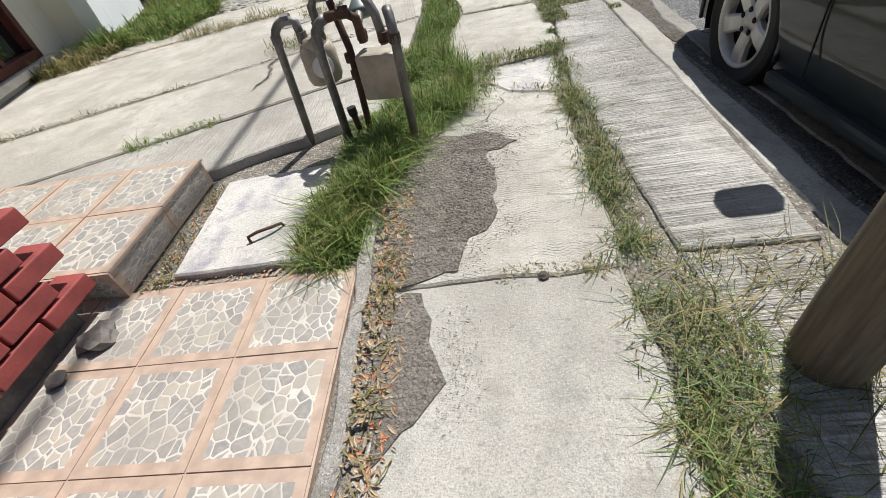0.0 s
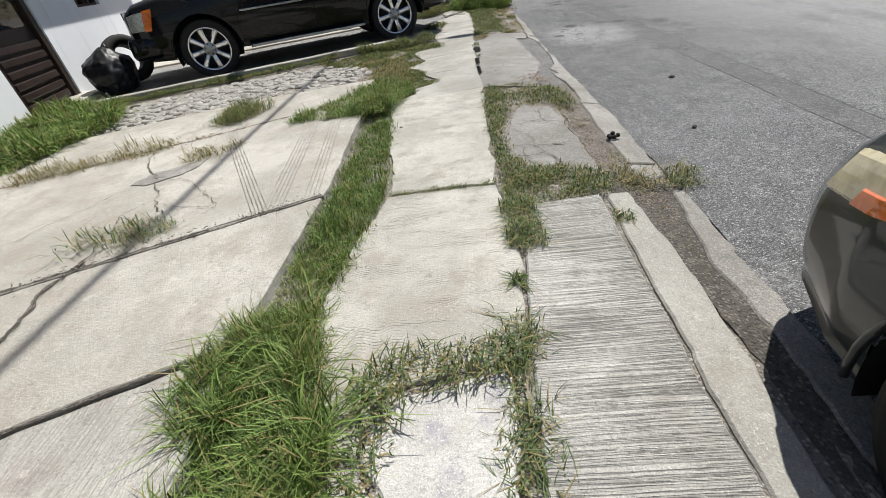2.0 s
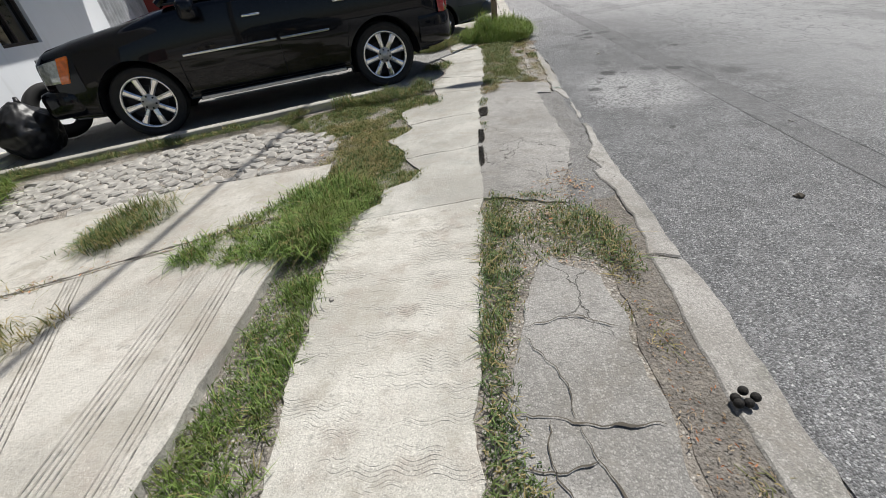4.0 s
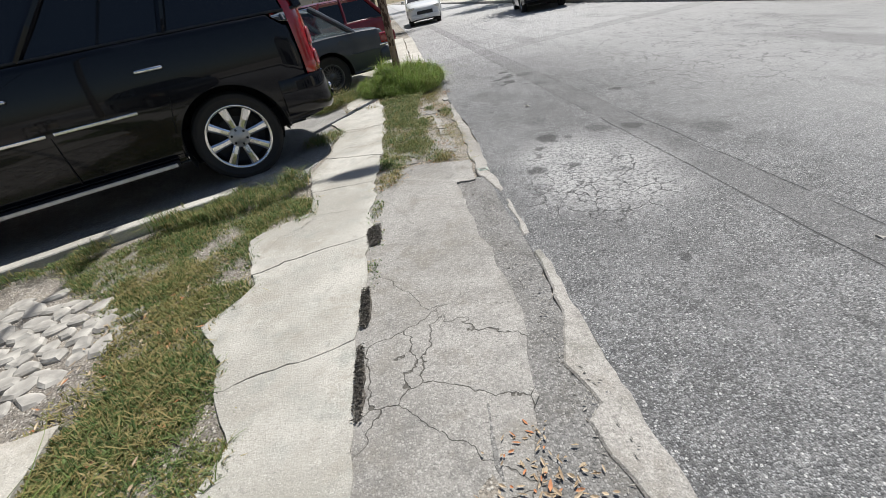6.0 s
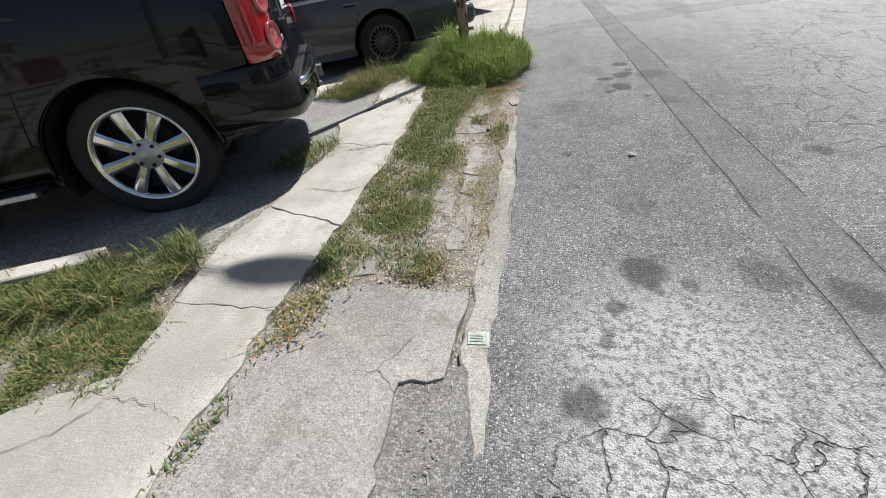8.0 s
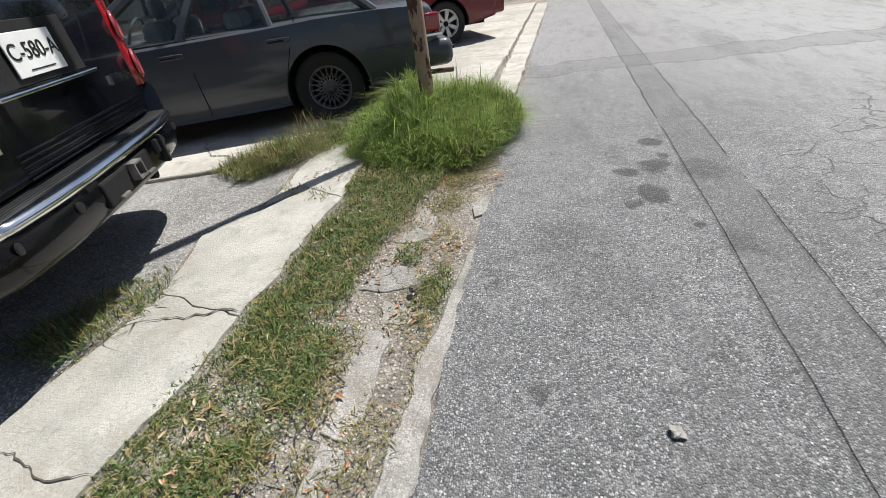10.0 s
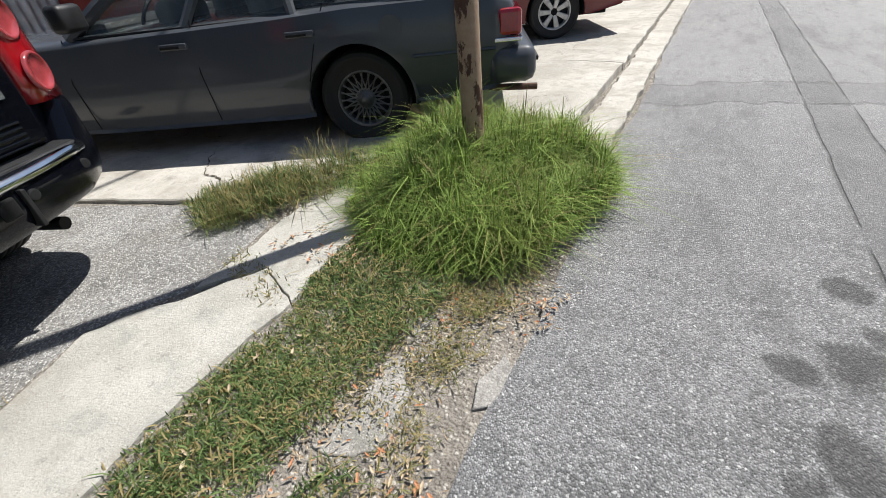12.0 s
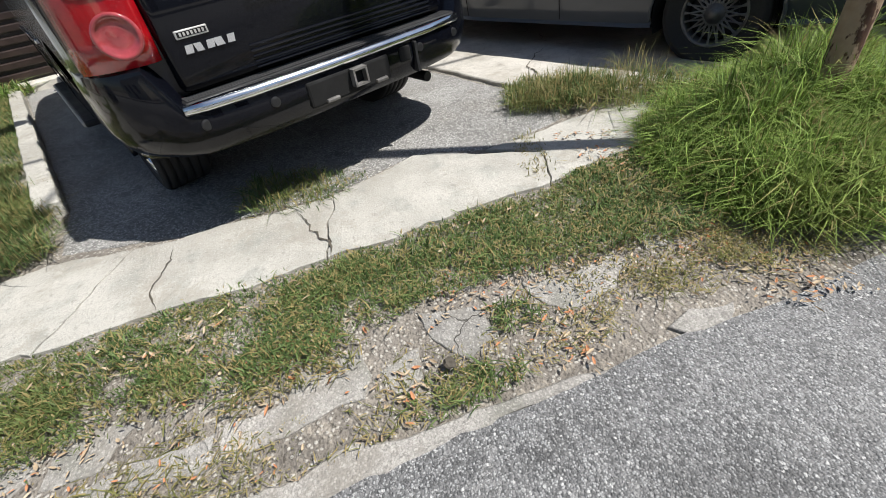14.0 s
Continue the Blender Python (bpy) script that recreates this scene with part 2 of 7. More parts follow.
    pale = n.ramp(area(2.42, 8.62, 0.58, 0.75), 1.3, 0.5)
    worn = n.math("MULTIPLY", n.ramp(mid, 0.25, 0.55, 0.35, 0.95), n.ramp(n.noise(38, 4, 0.7), 0.57, 0.46, 0.15, 1.0))
    col = n.mix(n.math("MULTIPLY", pale, worn), col, (0.48, 0.475, 0.465))
    edge = n.voronoi(7.0, "DISTANCE_TO_EDGE", n.warp(0.10, 9.0))
    rough_zone = n.math("MAXIMUM", n.ramp(area(2.32, 8.35, 0.55, 0.62), 1.1, 0.75), 0.0)
    crack = n.math("MULTIPLY", n.math("MULTIPLY", n.ramp(edge, 0.030, 0.006), rough_zone), n.ramp(n.noise(5, 3), 0.38, 0.56, 0.15, 0.9))
    wide = n.voronoi(4.6, "DISTANCE_TO_EDGE", n.warp(0.22, 4.0))
    far_zone = n.math("MAXIMUM", n.ramp(area(4.9, 11.6, 1.5, 2.6), 1.1, 0.8), n.ramp(area(6.3, 13.5, 1.2, 3.0), 1.1, 0.7))
    crack = n.math("MAXIMUM", crack, n.math("MULTIPLY", n.math("MULTIPLY", n.ramp(wide, 0.040, 0.010), far_zone), n.ramp(n.noise(2.2, 3), 0.40, 0.55, 0.1, 0.6)))
    crack = n.math("MAXIMUM", crack, n.math("MULTIPLY", seam, 0.6))
    col = n.mix(n.math("MULTIPLY", crack, 0.68), col, (0.075, 0.073, 0.07))
    spots = None
    for sx, sy, r, k in ((2.37, 9.43, 0.11, 1), (2.82, 9.39, 0.11, 0.6), (3.07, 9.27, 0.09, 0.8), (2.24, 9.20, 0.05, 0.9), (2.16, 9.06, 0.055, 0.8), (2.53, 9.34, 0.04, 0.7), (2.17, 10.69, 0.05, 0.7),
                         (3.54, 10.5, 0.06, 0.8), (2.06, 8.77, 0.09, 0.9), (2.33, 8.71, 0.06, 0.9), (3.48, 8.85, 0.14, 0.5), (2.34, 7.38, 0.05, 0.8), (2.44, 10.0, 0.12, 0.35), (2.86, 12.87, 0.08, 0.9), (2.65, 12.39, 0.07, 0.9),
                         (2.82, 12.48, 0.12, 0.9), (3.06, 12.42, 0.16, 0.5), (2.75, 12.09, 0.11, 0.9), (2.63, 11.98, 0.07, 0.9), (2.89, 11.77, 0.035, 0.9), (2.91, 12.62, 0.05, 0.8), (2.41, 11.27, 0.22, 0.3), (2.3, 11.55, 0.28, 0.3), (3.02, 11.62, 0.1, 0.5)):
        d = area(sx, sy, r * 0.8, r)
        s = n.math("MULTIPLY", n.ramp(d, 1.25, 0.7), k)
        spots = s if spots is None else n.math("MAXIMUM", spots, s)
    col = n.mix(n.math("MULTIPLY", spots, 0.72), col, (0.045, 0.044, 0.043))
    h = n.math("SUBTRACT", n.math("ADD", n.math("MULTIPLY", tone[0], 0.55), mid), n.math("MULTIPLY", crack, 1.4))
    h = n.math("SUBTRACT", h, n.math("MULTIPLY", stones, 0.45))
    return n.done(col, 0.86, n.bump(h, 1.0, 0.012), Specular_IOR_Level=0.3)


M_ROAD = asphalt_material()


def wall_material(name, c, dirt):
    n = Nodes(name)
    big, tiny = n.noise(0.8, 5), n.noise(45, 4)
    col = n.mix(n.ramp(big, 0.4, 0.75, 0, 0.5), c, tuple(v * 0.86 for v in c))
    streak = n.noise(5, 4, co=n.scaled(1, 1, 0.12))
    col = n.mix(n.ramp(streak, 0.58, 0.8, 0, 0.45), col, dirt)
    return n.done(col, 0.85, n.bump(tiny, 0.3, 0.006), Specular_IOR_Level=0.2)


M_WHITE_WALL = wall_material("white plaster", (0.76, 0.78, 0.80), (0.5, 0.5, 0.48))
M_CREAM_WALL = wall_material("cream plaster", (0.74, 0.69, 0.58), (0.5, 0.45, 0.36))
M_GREY_WALL = wall_material("grey plaster", (0.42, 0.41, 0.40), (0.25, 0.24, 0.22))


def grass_material(name, a, b, dry):
    n = Nodes(name)
    r = n.island()
    col = n.mix(n.ramp(r, 0.15, 0.85), tuple(v * 0.62 for v in a), tuple(v * 1.2 for v in b))
    col = n.mix(n.ramp(r, 0.93 - dry, 0.97 - dry), col, (0.36, 0.29, 0.13))
    col = n.mix(n.ramp(n.noise(2.0, 3), 0.45, 0.75, 0, 0.45), col, (0.20, 0.20, 0.06))
    n.done(col, 0.55, Specular_IOR_Level=0.3)
    leaf = n.node("ShaderNodeBsdfTranslucent")
    n.put(leaf.inputs[0], col)
    blend = n.node("ShaderNodeMixShader")
    n.put(blend.inputs[0], 0.34)
    n.t.links.new(n.b.outputs[0], blend.inputs[1])
    n.t.links.new(leaf.outputs[0], blend.inputs[2])
    n.t.links.new(blend.outputs[0], n.out.inputs[0])
    return n.m


M_GRASS = grass_material("green grass", (0.115, 0.195, 0.042), (0.24, 0.345, 0.095), 0.07)
M_TURF = grass_material("creeping turf", (0.10, 0.168, 0.05), (0.19, 0.265, 0.092), 0.24)
M_MOUND = grass_material("long bright grass", (0.17, 0.27, 0.05), (0.29, 0.40, 0.10), 0.05)
M_DRYGRASS = grass_material("half-dry grass", (0.19, 0.21, 0.07), (0.33, 0.31, 0.13), 0.4)


def leaf_litter_material():
    n = Nodes("dead leaves")
    r = n.island()
    col = n.mix(r, (0.30, 0.22, 0.14), (0.54, 0.44, 0.31))
    col = n.mix(n.ramp(r, 0.76, 0.80), col, (0.47, 0.21, 0.10))
    return n.done(col, 0.8)


M_LEAVES = leaf_litter_material()


def paint(name, c, rough=0.25, coat=1.0, dust=0.25, metal=0.0):
    n = Nodes(name)
    d = n.noise(3.0, 5)
    f = n.noise(160, 2)
    col = n.mix(n.ramp(d, 0.45, 0.8, 0, dust * 0.22), c, (0.16, 0.145, 0.125))
    return n.done(col, n.ramp(d, 0.3, 0.8, rough, rough + dust * 0.5), n.bump(f, 0.02, 0.001), metal, Coat_Weight=coat, Coat_Roughness=0.03 + dust * 0.12, Specular_IOR_Level=0.12)


M_BLACK = paint("black car paint", (0.003, 0.0035, 0.006), 0.22, 0.5, 0.025)
M_SLATE = paint("faded charcoal car paint", (0.062, 0.068, 0.078), 0.36, 0.7, 0.6)
M_GREENGREY = paint("dark grey-green car paint", (0.024, 0.030, 0.032), 0.3, 0.75, 0.25, 0.2)
M_RED_PAINT = paint("dark red car paint", (0.12, 0.008, 0.012), 0.3, 0.9, 0.3)
M_WHITE_PAINT = paint("white car paint", (0.72, 0.73, 0.74), 0.3, 0.8, 0.2)
M_SILVER_PAINT = paint("silver car paint", (0.45, 0.47, 0.50), 0.3, 0.8, 0.2, 0.5)
M_TRIM = plain("black plastic trim", (0.012, 0.012, 0.013), 0.55, fine=150)
# Near-black for gaps, wheel wells and recesses; gap shade is put into the colour.
M_NEAR_BLACK = plain("near-black gap and hollow", (0.002, 0.002, 0.002), 0.9)
M_TYRE = plain("tyre rubber", (0.022, 0.021, 0.020), 0.8, scale=6, bump=0.3, fine=120, vary=0.35)
M_CHROME = plain("chrome", (0.80, 0.81, 0.82), 0.14, 1.0, vary=0.08, bump=0.01)
M_WHEEL_CHROME = plain("chromed wheel", (0.82, 0.82, 0.83), 0.16, 1.0, vary=0.1, bump=0.02)
M_ALLOY = plain("silver alloy", (0.56, 0.55, 0.53), 0.42, 0.5, vary=0.15, bump=0.02)
M_OLD_ALLOY = plain("dull grey alloy", (0.16, 0.155, 0.15), 0.5, 0.6, vary=0.35)
M_DARKMETAL = plain("dark metal", (0.03, 0.03, 0.032), 0.5, 0.6)
M_STEEL = plain("galvanised pipe", (0.21, 0.20, 0.19), 0.55, 0.55, vary=0.35, scale=14, bump=0.3)
M_RUSTPIPE = plain("rust-brown pipe", (0.10, 0.055, 0.038), 0.75, 0.3, vary=0.5, scale=18, bump=0.6)
M_METER = plain("cream painted meter", (0.42, 0.37, 0.29), 0.5, vary=0.18, scale=12, bump=0.1)
M_SEAT = plain("grey car upholstery", (0.16, 0.16, 0.16), 0.9)
M_BAG = plain("black bin bag", (0.010, 0.010, 0.011), 0.42, vary=0.3, scale=5, bump=0.4, fine=25)
M_GATE = plain("dark brown painted metal", (0.030, 0.018, 0.014), 0.4, vary=0.3)
M_MAROON = plain("maroon painted timber", (0.10, 0.025, 0.018), 0.5, vary=0.3)
M_SILL = plain("pale step stone", (0.55, 0.52, 0.46), 0.7, vary=0.15)
M_BRICK = plain("red painted brick", (0.27, 0.055, 0.05), 0.6, vary=0.22, scale=10, bump=0.35, fine=80)
M_MORTAR = plain("grey mortar", (0.16, 0.145, 0.13), 0.95, vary=0.4, scale=12, bump=0.8)
M_STONE = plain("field stone", (0.38, 0.36, 0.325), 0.9, vary=0.35, scale=9, bump=0.7, fine=70)


def wood_material():
    n = Nodes("weathered pole wood")
    grain = n.noise(10, 6, 0.65, co=n.scaled(6, 6, 0.35))
    big = n.noise(2.0, 3)
    col = n.mix(n.ramp(grain, 0.3, 0.7), (0.10, 0.082, 0.058), (0.21, 0.175, 0.125))
    col = n.mix(n.ramp(big, 0.4, 0.7, 0, 0.5), col, (0.12, 0.11, 0.075))
    split = n.ramp(n.noise(5, 4, 0.7, co=n.scaled(9, 9, 0.15)), 0.36, 0.30)
    col = n.mix(split, col, (0.02, 0.016, 0.012))
    h = n.math("SUBTRACT", grain, n.math("MULTIPLY", split, 1.5))
    return n.done(col, 0.85, n.bump(h, 0.8, 0.01))


M_WOOD = wood_material()


def rust_post_material():
    n = Nodes("flaking painted steel")
    flake = n.ramp(n.noise(7, 6, 0.65, co=n.scaled(1.4, 1.4, 0.7)), 0.52, 0.56)
    col = n.mix(flake, n.mix(n.noise(30, 4), (0.36, 0.27, 0.19), (0.24, 0.15, 0.09)), n.mix(n.noise(40, 3), (0.025, 0.013, 0.009), (0.10, 0.04, 0.02)))
    return n.done(col, 0.75, n.bump(n.math("ADD", n.noise(50, 4), flake), 0.6, 0.004))


M_POST = rust_post_material()


def glass(name, tint, rough=0.02):
    n = Nodes(name)
    n.done(tint, rough, Transmission_Weight=1.0, IOR=1.08)
    n.b.inputs["Coat Weight"].default_value = 0.6
    return n.m


M_GLASS_DARK = paint("privacy glass", (0.004, 0.005, 0.006), 0.03, 1.0, 0.03)
M_GLASS = glass("car window glass", (0.62, 0.68, 0.66))
M_REDLENS = plain("red tail lamp lens", (0.30, 0.004, 0.008), 0.12, vary=0.15, scale=20, bump=0.2, fine=90, Coat_Weight=1.0)
M_REDDARK = plain("inner red reflector", (0.34, 0.05, 0.055), 0.15, vary=0.2, scale=25, Coat_Weight=1.0)
M_AMBER = plain("amber lamp lens", (0.75, 0.16, 0.01), 0.15, vary=0.2, scale=30, Coat_Weight=1.0)
M_CLEARLENS = plain("clear lamp lens", (0.55, 0.55, 0.50), 0.12, 0.3, vary=0.25, scale=25, Coat_Weight=1.0)
M_YELLOWED = plain("yellowed lamp lens", (0.62, 0.55, 0.36), 0.2, 0.0, vary=0.2, scale=12, Coat_Weight=1.0)
M_PLATE = plain("white number plate", (0.75, 0.75, 0.73), 0.45, vary=0.06)
M_INK = plain("black lettering", (0.01, 0.01, 0.01), 0.5)


def tile_material():
    """Printed pebble glaze on a floor tile."""
    n = Nodes("pebble pattern tile")
    shift = n.node("ShaderNodeVectorMath", operation="ADD")
    n.put(shift.inputs[0], n.co)
    push = n.node("ShaderNodeCombineXYZ")
    n.put(push.inputs[0], n.math("MULTIPLY", n.random(), 37.0))
    n.put(push.inputs[1], n.math("MULTIPLY", n.random(), 17.0))
    n.t.links.new(push.outputs[0], shift.inputs[1])
    co = n.scaled(1.0, 0.85, 1.0, n.warp(0.02, 14, shift.outputs[0]))
    edge = n.voronoi(26, "DISTANCE_TO_EDGE", co)
    tint = n.xyz(n.voronoi(26, "F1", co, 1))
    stone = n.mix(n.ramp(tint[0], 0.2, 0.9), (0.31, 0.30, 0.285), (0.44, 0.395, 0.33))
    stone = n.mix(n.ramp(tint[1], 0.68, 0.72, 0, 0.7), stone, (0.235, 0.23, 0.225))
    stone = n.mix(n.ramp(n.noise(60, 3), 0.4, 0.7, 0, 0.35), stone, (0.52, 0.47, 0.41))
    col = n.mix(n.ramp(edge, 0.035, 0.075), (0.62, 0.585, 0.52), stone)
    dirty = n.ramp(n.noise(4, 5, co=shift.outputs[0]), 0.42, 0.75, 0.08, 0.75)
    col = n.mix(dirty, col, (0.31, 0.285, 0.25))
    return n.done(col, 0.5, n.bump(n.ramp(edge, 0.04, 0.14), 0.3, 0.002))


M_TILE = tile_material()
M_TILE_EDGE = plain("salmon tile border", (0.46, 0.35, 0.275), 0.5, vary=0.16, scale=12, bump=0.1)

# ---- helpers for building ----


def link(name, bm, mat, parent=None, label="", smooth=False):
    me = bpy.data.meshes.new(name)
    bm.normal_update()
    bm.to_mesh(me)
    bm.free()
    for m in (mat if isinstance(mat, (list, tuple)) else [mat]):
        me.materials.append(m)
    if smooth:
        me.shade_smooth()
    ob = new(name, me)
    if parent:
        ob.parent = parent
    return tagged(ob, label) if label else ob


def part(name, bm, mat, parent, label="", smooth=False):
    return link(name, bm, mat, parent, label, smooth)


def thing(name, m, label, category, group="", kind=""):
    ob = new(name)
    ob.matrix_basis = m
    ob.empty_display_size = 0.1
    return tagged(ob, label, category, group, kind)


def box(x0, y0, z0, x1, y1, z1, bevel=0.0, bm=None, m=None):
    bm = bm or bmesh.new()
    r = bmesh.ops.create_cube(bm, size=1)
    v = r["verts"]
    bmesh.ops.scale(bm, vec=(abs(x1 - x0), abs(y1 - y0), abs(z1 - z0)), verts=v)
    bmesh.ops.translate(bm, vec=((x0 + x1) / 2, (y0 + y1) / 2, (z0 + z1) / 2), verts=v)
    if m is not None:
        bmesh.ops.transform(bm, matrix=m, verts=v)
    if bevel:
        e = list({e for q in v for e in q.link_edges})
        bmesh.ops.bevel(bm, geom=e, offset=bevel, segments=2, affect="EDGES", profile=0.5)
    return bm


def tube(points, r, bm=None, sides=12, caps=True, radii=None):
    """A pipe through the points."""
    bm = bm or bmesh.new()
    pts = [Vector(p) for p in points]
    rings = []
    side = None
    for i, p in enumerate(pts):
        d = (pts[min(i + 1, len(pts) - 1)] - pts[max(i - 1, 0)]).normalized()
        if side is None:
            side = d.orthogonal().normalized()
        side = (side - d * side.dot(d)).normalized()
        up = d.cross(side)
        q = radii[i] if radii else r
        rings.append([bm.verts.new(p + (side * math.cos(a) + up * math.sin(a)) * q) for a in (2 * math.pi * k / sides for k in range(sides))])
    for a, b in zip(rings, rings[1:]):
        for k in range(sides):
            bm.faces.new((a[k], a[(k + 1) % sides], b[(k + 1) % sides], b[k]))
    if caps:
        bm.faces.new(rings[0][::-1])
        bm.faces.new(rings[-1])
    bmesh.ops.recalc_face_normals(bm, faces=bm.faces)
    return bm


def lathe(profile, sides=40, bm=None, closed=False):
    """Turns (radius, y) pairs about the y axis."""
    bm = bm or bmesh.new()
    rings = [[bm.verts.new((r * math.cos(a), y, r * math.sin(a))) for a in (2 * math.pi * k / sides for k in range(sides))] for r, y in profile]
    pairs = list(zip(rings, rings[1:])) + ([(rings[-1], rings[0])] if closed else [])
    for a, b in pairs:
        for k in range(sides):
            bm.faces.new((a[k], a[(k + 1) % sides], b[(k + 1) % sides], b[k]))
    bmesh.ops.recalc_face_normals(bm, faces=bm.faces)
    return bm


def prism(poly, z0, z1, bm=None, bevel=0.0):
    bm = bm or bmesh.new()
    top = [bm.verts.new((x, y, z1)) for x, y in poly]
    low = [bm.verts.new((x, y, z0)) for x, y in poly]
    f = bm.faces.new(top)
    bm.faces.new(low[::-1])
    n = len(poly)
    for i in range(n):
        bm.faces.new((low[i], low[(i + 1) % n], top[(i + 1) % n], top[i]))
    bmesh.ops.recalc_face_normals(bm, faces=bm.faces)
    if bevel:
        bmesh.ops.bevel(bm, geom=list(f.edges), offset=bevel, segments=1, affect="EDGES")
    return bm


def ragged(poly, step=0.12, amount=0.008, seed=0):
    """The outline cut into short steps with worn, uneven edges."""
    out = []
    n = len(poly)
    for i in range(n):
        a, b = Vector(poly[i]), Vector(poly[(i + 1) % n])
        k = max(1, int((b - a).length / step))
        for j in range(k):
            p = a.lerp(b, j / k)
            w = noise.noise_vector((p.x * 5, p.y * 5, 3.7)) * amount * 1.5 + noise.noise_vector((p.x * 17, p.y * 17, 1.3)) * amount
            out.append((p.x + w.x, p.y + w.y))
    return out


def slab(name, poly, z, mat, label, thick=0.12, worn=0.010, seed=0, tilt=None, parent=None, bevel=0.008):
    p = ragged(poly, 0.05, worn, seed)
    bm = prism(p, z - thick, z, bevel=bevel)
    for v in bm.verts:
        v.co.z += noise.noise((v.co.x * 2, v.co.y * 2, seed)) * 0.004
        if tilt:
            v.co.z += tilt(v.co.x, v.co.y)
    ob = link(name, bm, mat, parent)
    return ob if parent else tagged(ob, label, "pavement", kind="structure")


def strip(points, width, z, bm=None, seed=0, wobble=0.03, taper=True):
    """A thin uneven ribbon on the ground: cracks and joints."""
    bm = bm or bmesh.new()
    fine = []
    for a, b in zip(points, points[1:]):
        a, b = Vector(a), Vector(b)
        k = max(2, int((b - a).length / 0.02))
        fine += [a.lerp(b, j / k) for j in range(k)]
    fine.append(Vector(points[-1]))
    rows = []
    for i, p in enumerate(fine):
        d = fine[min(i + 1, len(fine) - 1)] - fine[max(i - 1, 0)]
        nrm = Vector((-d.y, d.x)).normalized()
        w = width * (0.3 + 1.4 * abs(noise.noise((p.x * 15, p.y * 15, seed))))
        if taper:
            w *= min(1, 0.25 + 4 * min(i, len(fine) - 1 - i) / len(fine))
        q = p + nrm * (noise.noise((p.x * 4, p.y * 4, seed + 9)) * 2 + noise.noise((p.x * 19, p.y * 19, seed + 4)) * 0.8 + noise.noise((p.x * 47, p.y * 47, seed)) * 0.35) * wobble
        rows.append((bm.verts.new((*(q + nrm * w / 2), z)), bm.verts.new((*(q - nrm * w / 2), z))))
    for a, b in zip(rows, rows[1:]):
        bm.faces.new((a[0], a[1], b[1], b[0]))
    bmesh.ops.recalc_face_normals(bm, faces=bm.faces)
    return bm


def inside(px, py, poly):
    ok = np.zeros(len(px), bool)
    n = len(poly)
    for i in range(n):
        (x0, y0), (x1, y1) = poly[i], poly[(i + 1) % n]
        hit = ((y0 > py) != (y1 > py)) & (px < (x1 - x0) * (py - y0) / (y1 - y0 + 1e-12) + x0)
        ok ^= hit
    return ok


def scatter(poly, count, rng, clump=0.0):
    """Points in a polygon, thinned by a noise field so that the edge is uneven."""
    p = np.array(poly)
    lo, hi = p.min(0), p.max(0)
    got = []
    while len(got) < count:
        q = rng.uniform(lo, hi, (count * 2, 2))
        jit = rng.normal(0, 0.025, q.shape)
        q = q[inside(q[:, 0] + jit[:, 0], q[:, 1] + jit[:, 1], poly)]
        for x, y in q:
            if not clump or noise.noise((x * 4, y * 4, 3.3)) + 0.5 * noise.noise((x * 13, y * 13, 1.1)) > clump - 0.9 * rng.random():
                got.append((x, y))
    return np.array(got[:count])


def grass(name, pts, heights, z, mat, label, category="grass", width=0.004, lean=0.7, seed=1, parent=None, curl=1.0, zs=None, layered=0.0):
    """Curved blades, five triangles each, in one mesh."""
    rng = np.random.default_rng(seed)
    n = len(pts)
    h = heights * rng.uniform(0.45, 1.15, n)
    a = rng.uniform(0, 2 * np.pi, n)
    out = np.abs(rng.normal(0, lean, n)) * h
    zz = np.full(n, z) if zs is None else zs
    if layered:
        zz = zz + heights * layered * rng.random(n) ** 1.3
        h = h * (1 - 0.55 * layered)
        out = np.abs(rng.normal(0, lean, n)) * h
    base = np.column_stack([pts, zz])
    d = np.column_stack([np.cos(a), np.sin(a), np.zeros(n)])
    s = np.column_stack([-np.sin(a), np.cos(a), np.zeros(n)]) * (width * rng.uniform(0.6, 1.4, n))[:, None]
    turn = rng.normal(0, 0.35, n)[:, None] * np.column_stack([-np.sin(a), np.cos(a), np.zeros(n)])
    up = np.array([0, 0, 1.0])
    sag = np.minimum(0.65, 0.35 * out / np.maximum(h, 1e-6))

    def level(t):
        return base + (d + turn * t) * (out * curl * t ** 1.9)[:, None] + up * (h * (t - sag * t ** 2.4))[:, None]

    one, two, tip = level(0.42), level(0.76), level(1.0)
    v = np.stack([base - s * 0.8, base + s * 0.8, one - s, one + s, two - s * 0.75, two + s * 0.75, tip], 1).reshape(-1, 3)
    k = np.arange(n) * 7
    faces = np.concatenate([np.column_stack(q) for q in ((k, k + 1, k + 3), (k, k + 3, k + 2), (k + 2, k + 3, k + 5), (k + 2, k + 5, k + 4), (k + 4, k + 5, k + 6))])
    me = bpy.data.meshes.new(name)
    me.from_pydata(v.tolist(), [], faces.tolist())
    me.materials.append(mat)
    me.shade_smooth()
    ob = new(name, me)
    if parent:
        ob.parent = parent
        return ob
    return tagged(ob, label, category, kind="stuff")


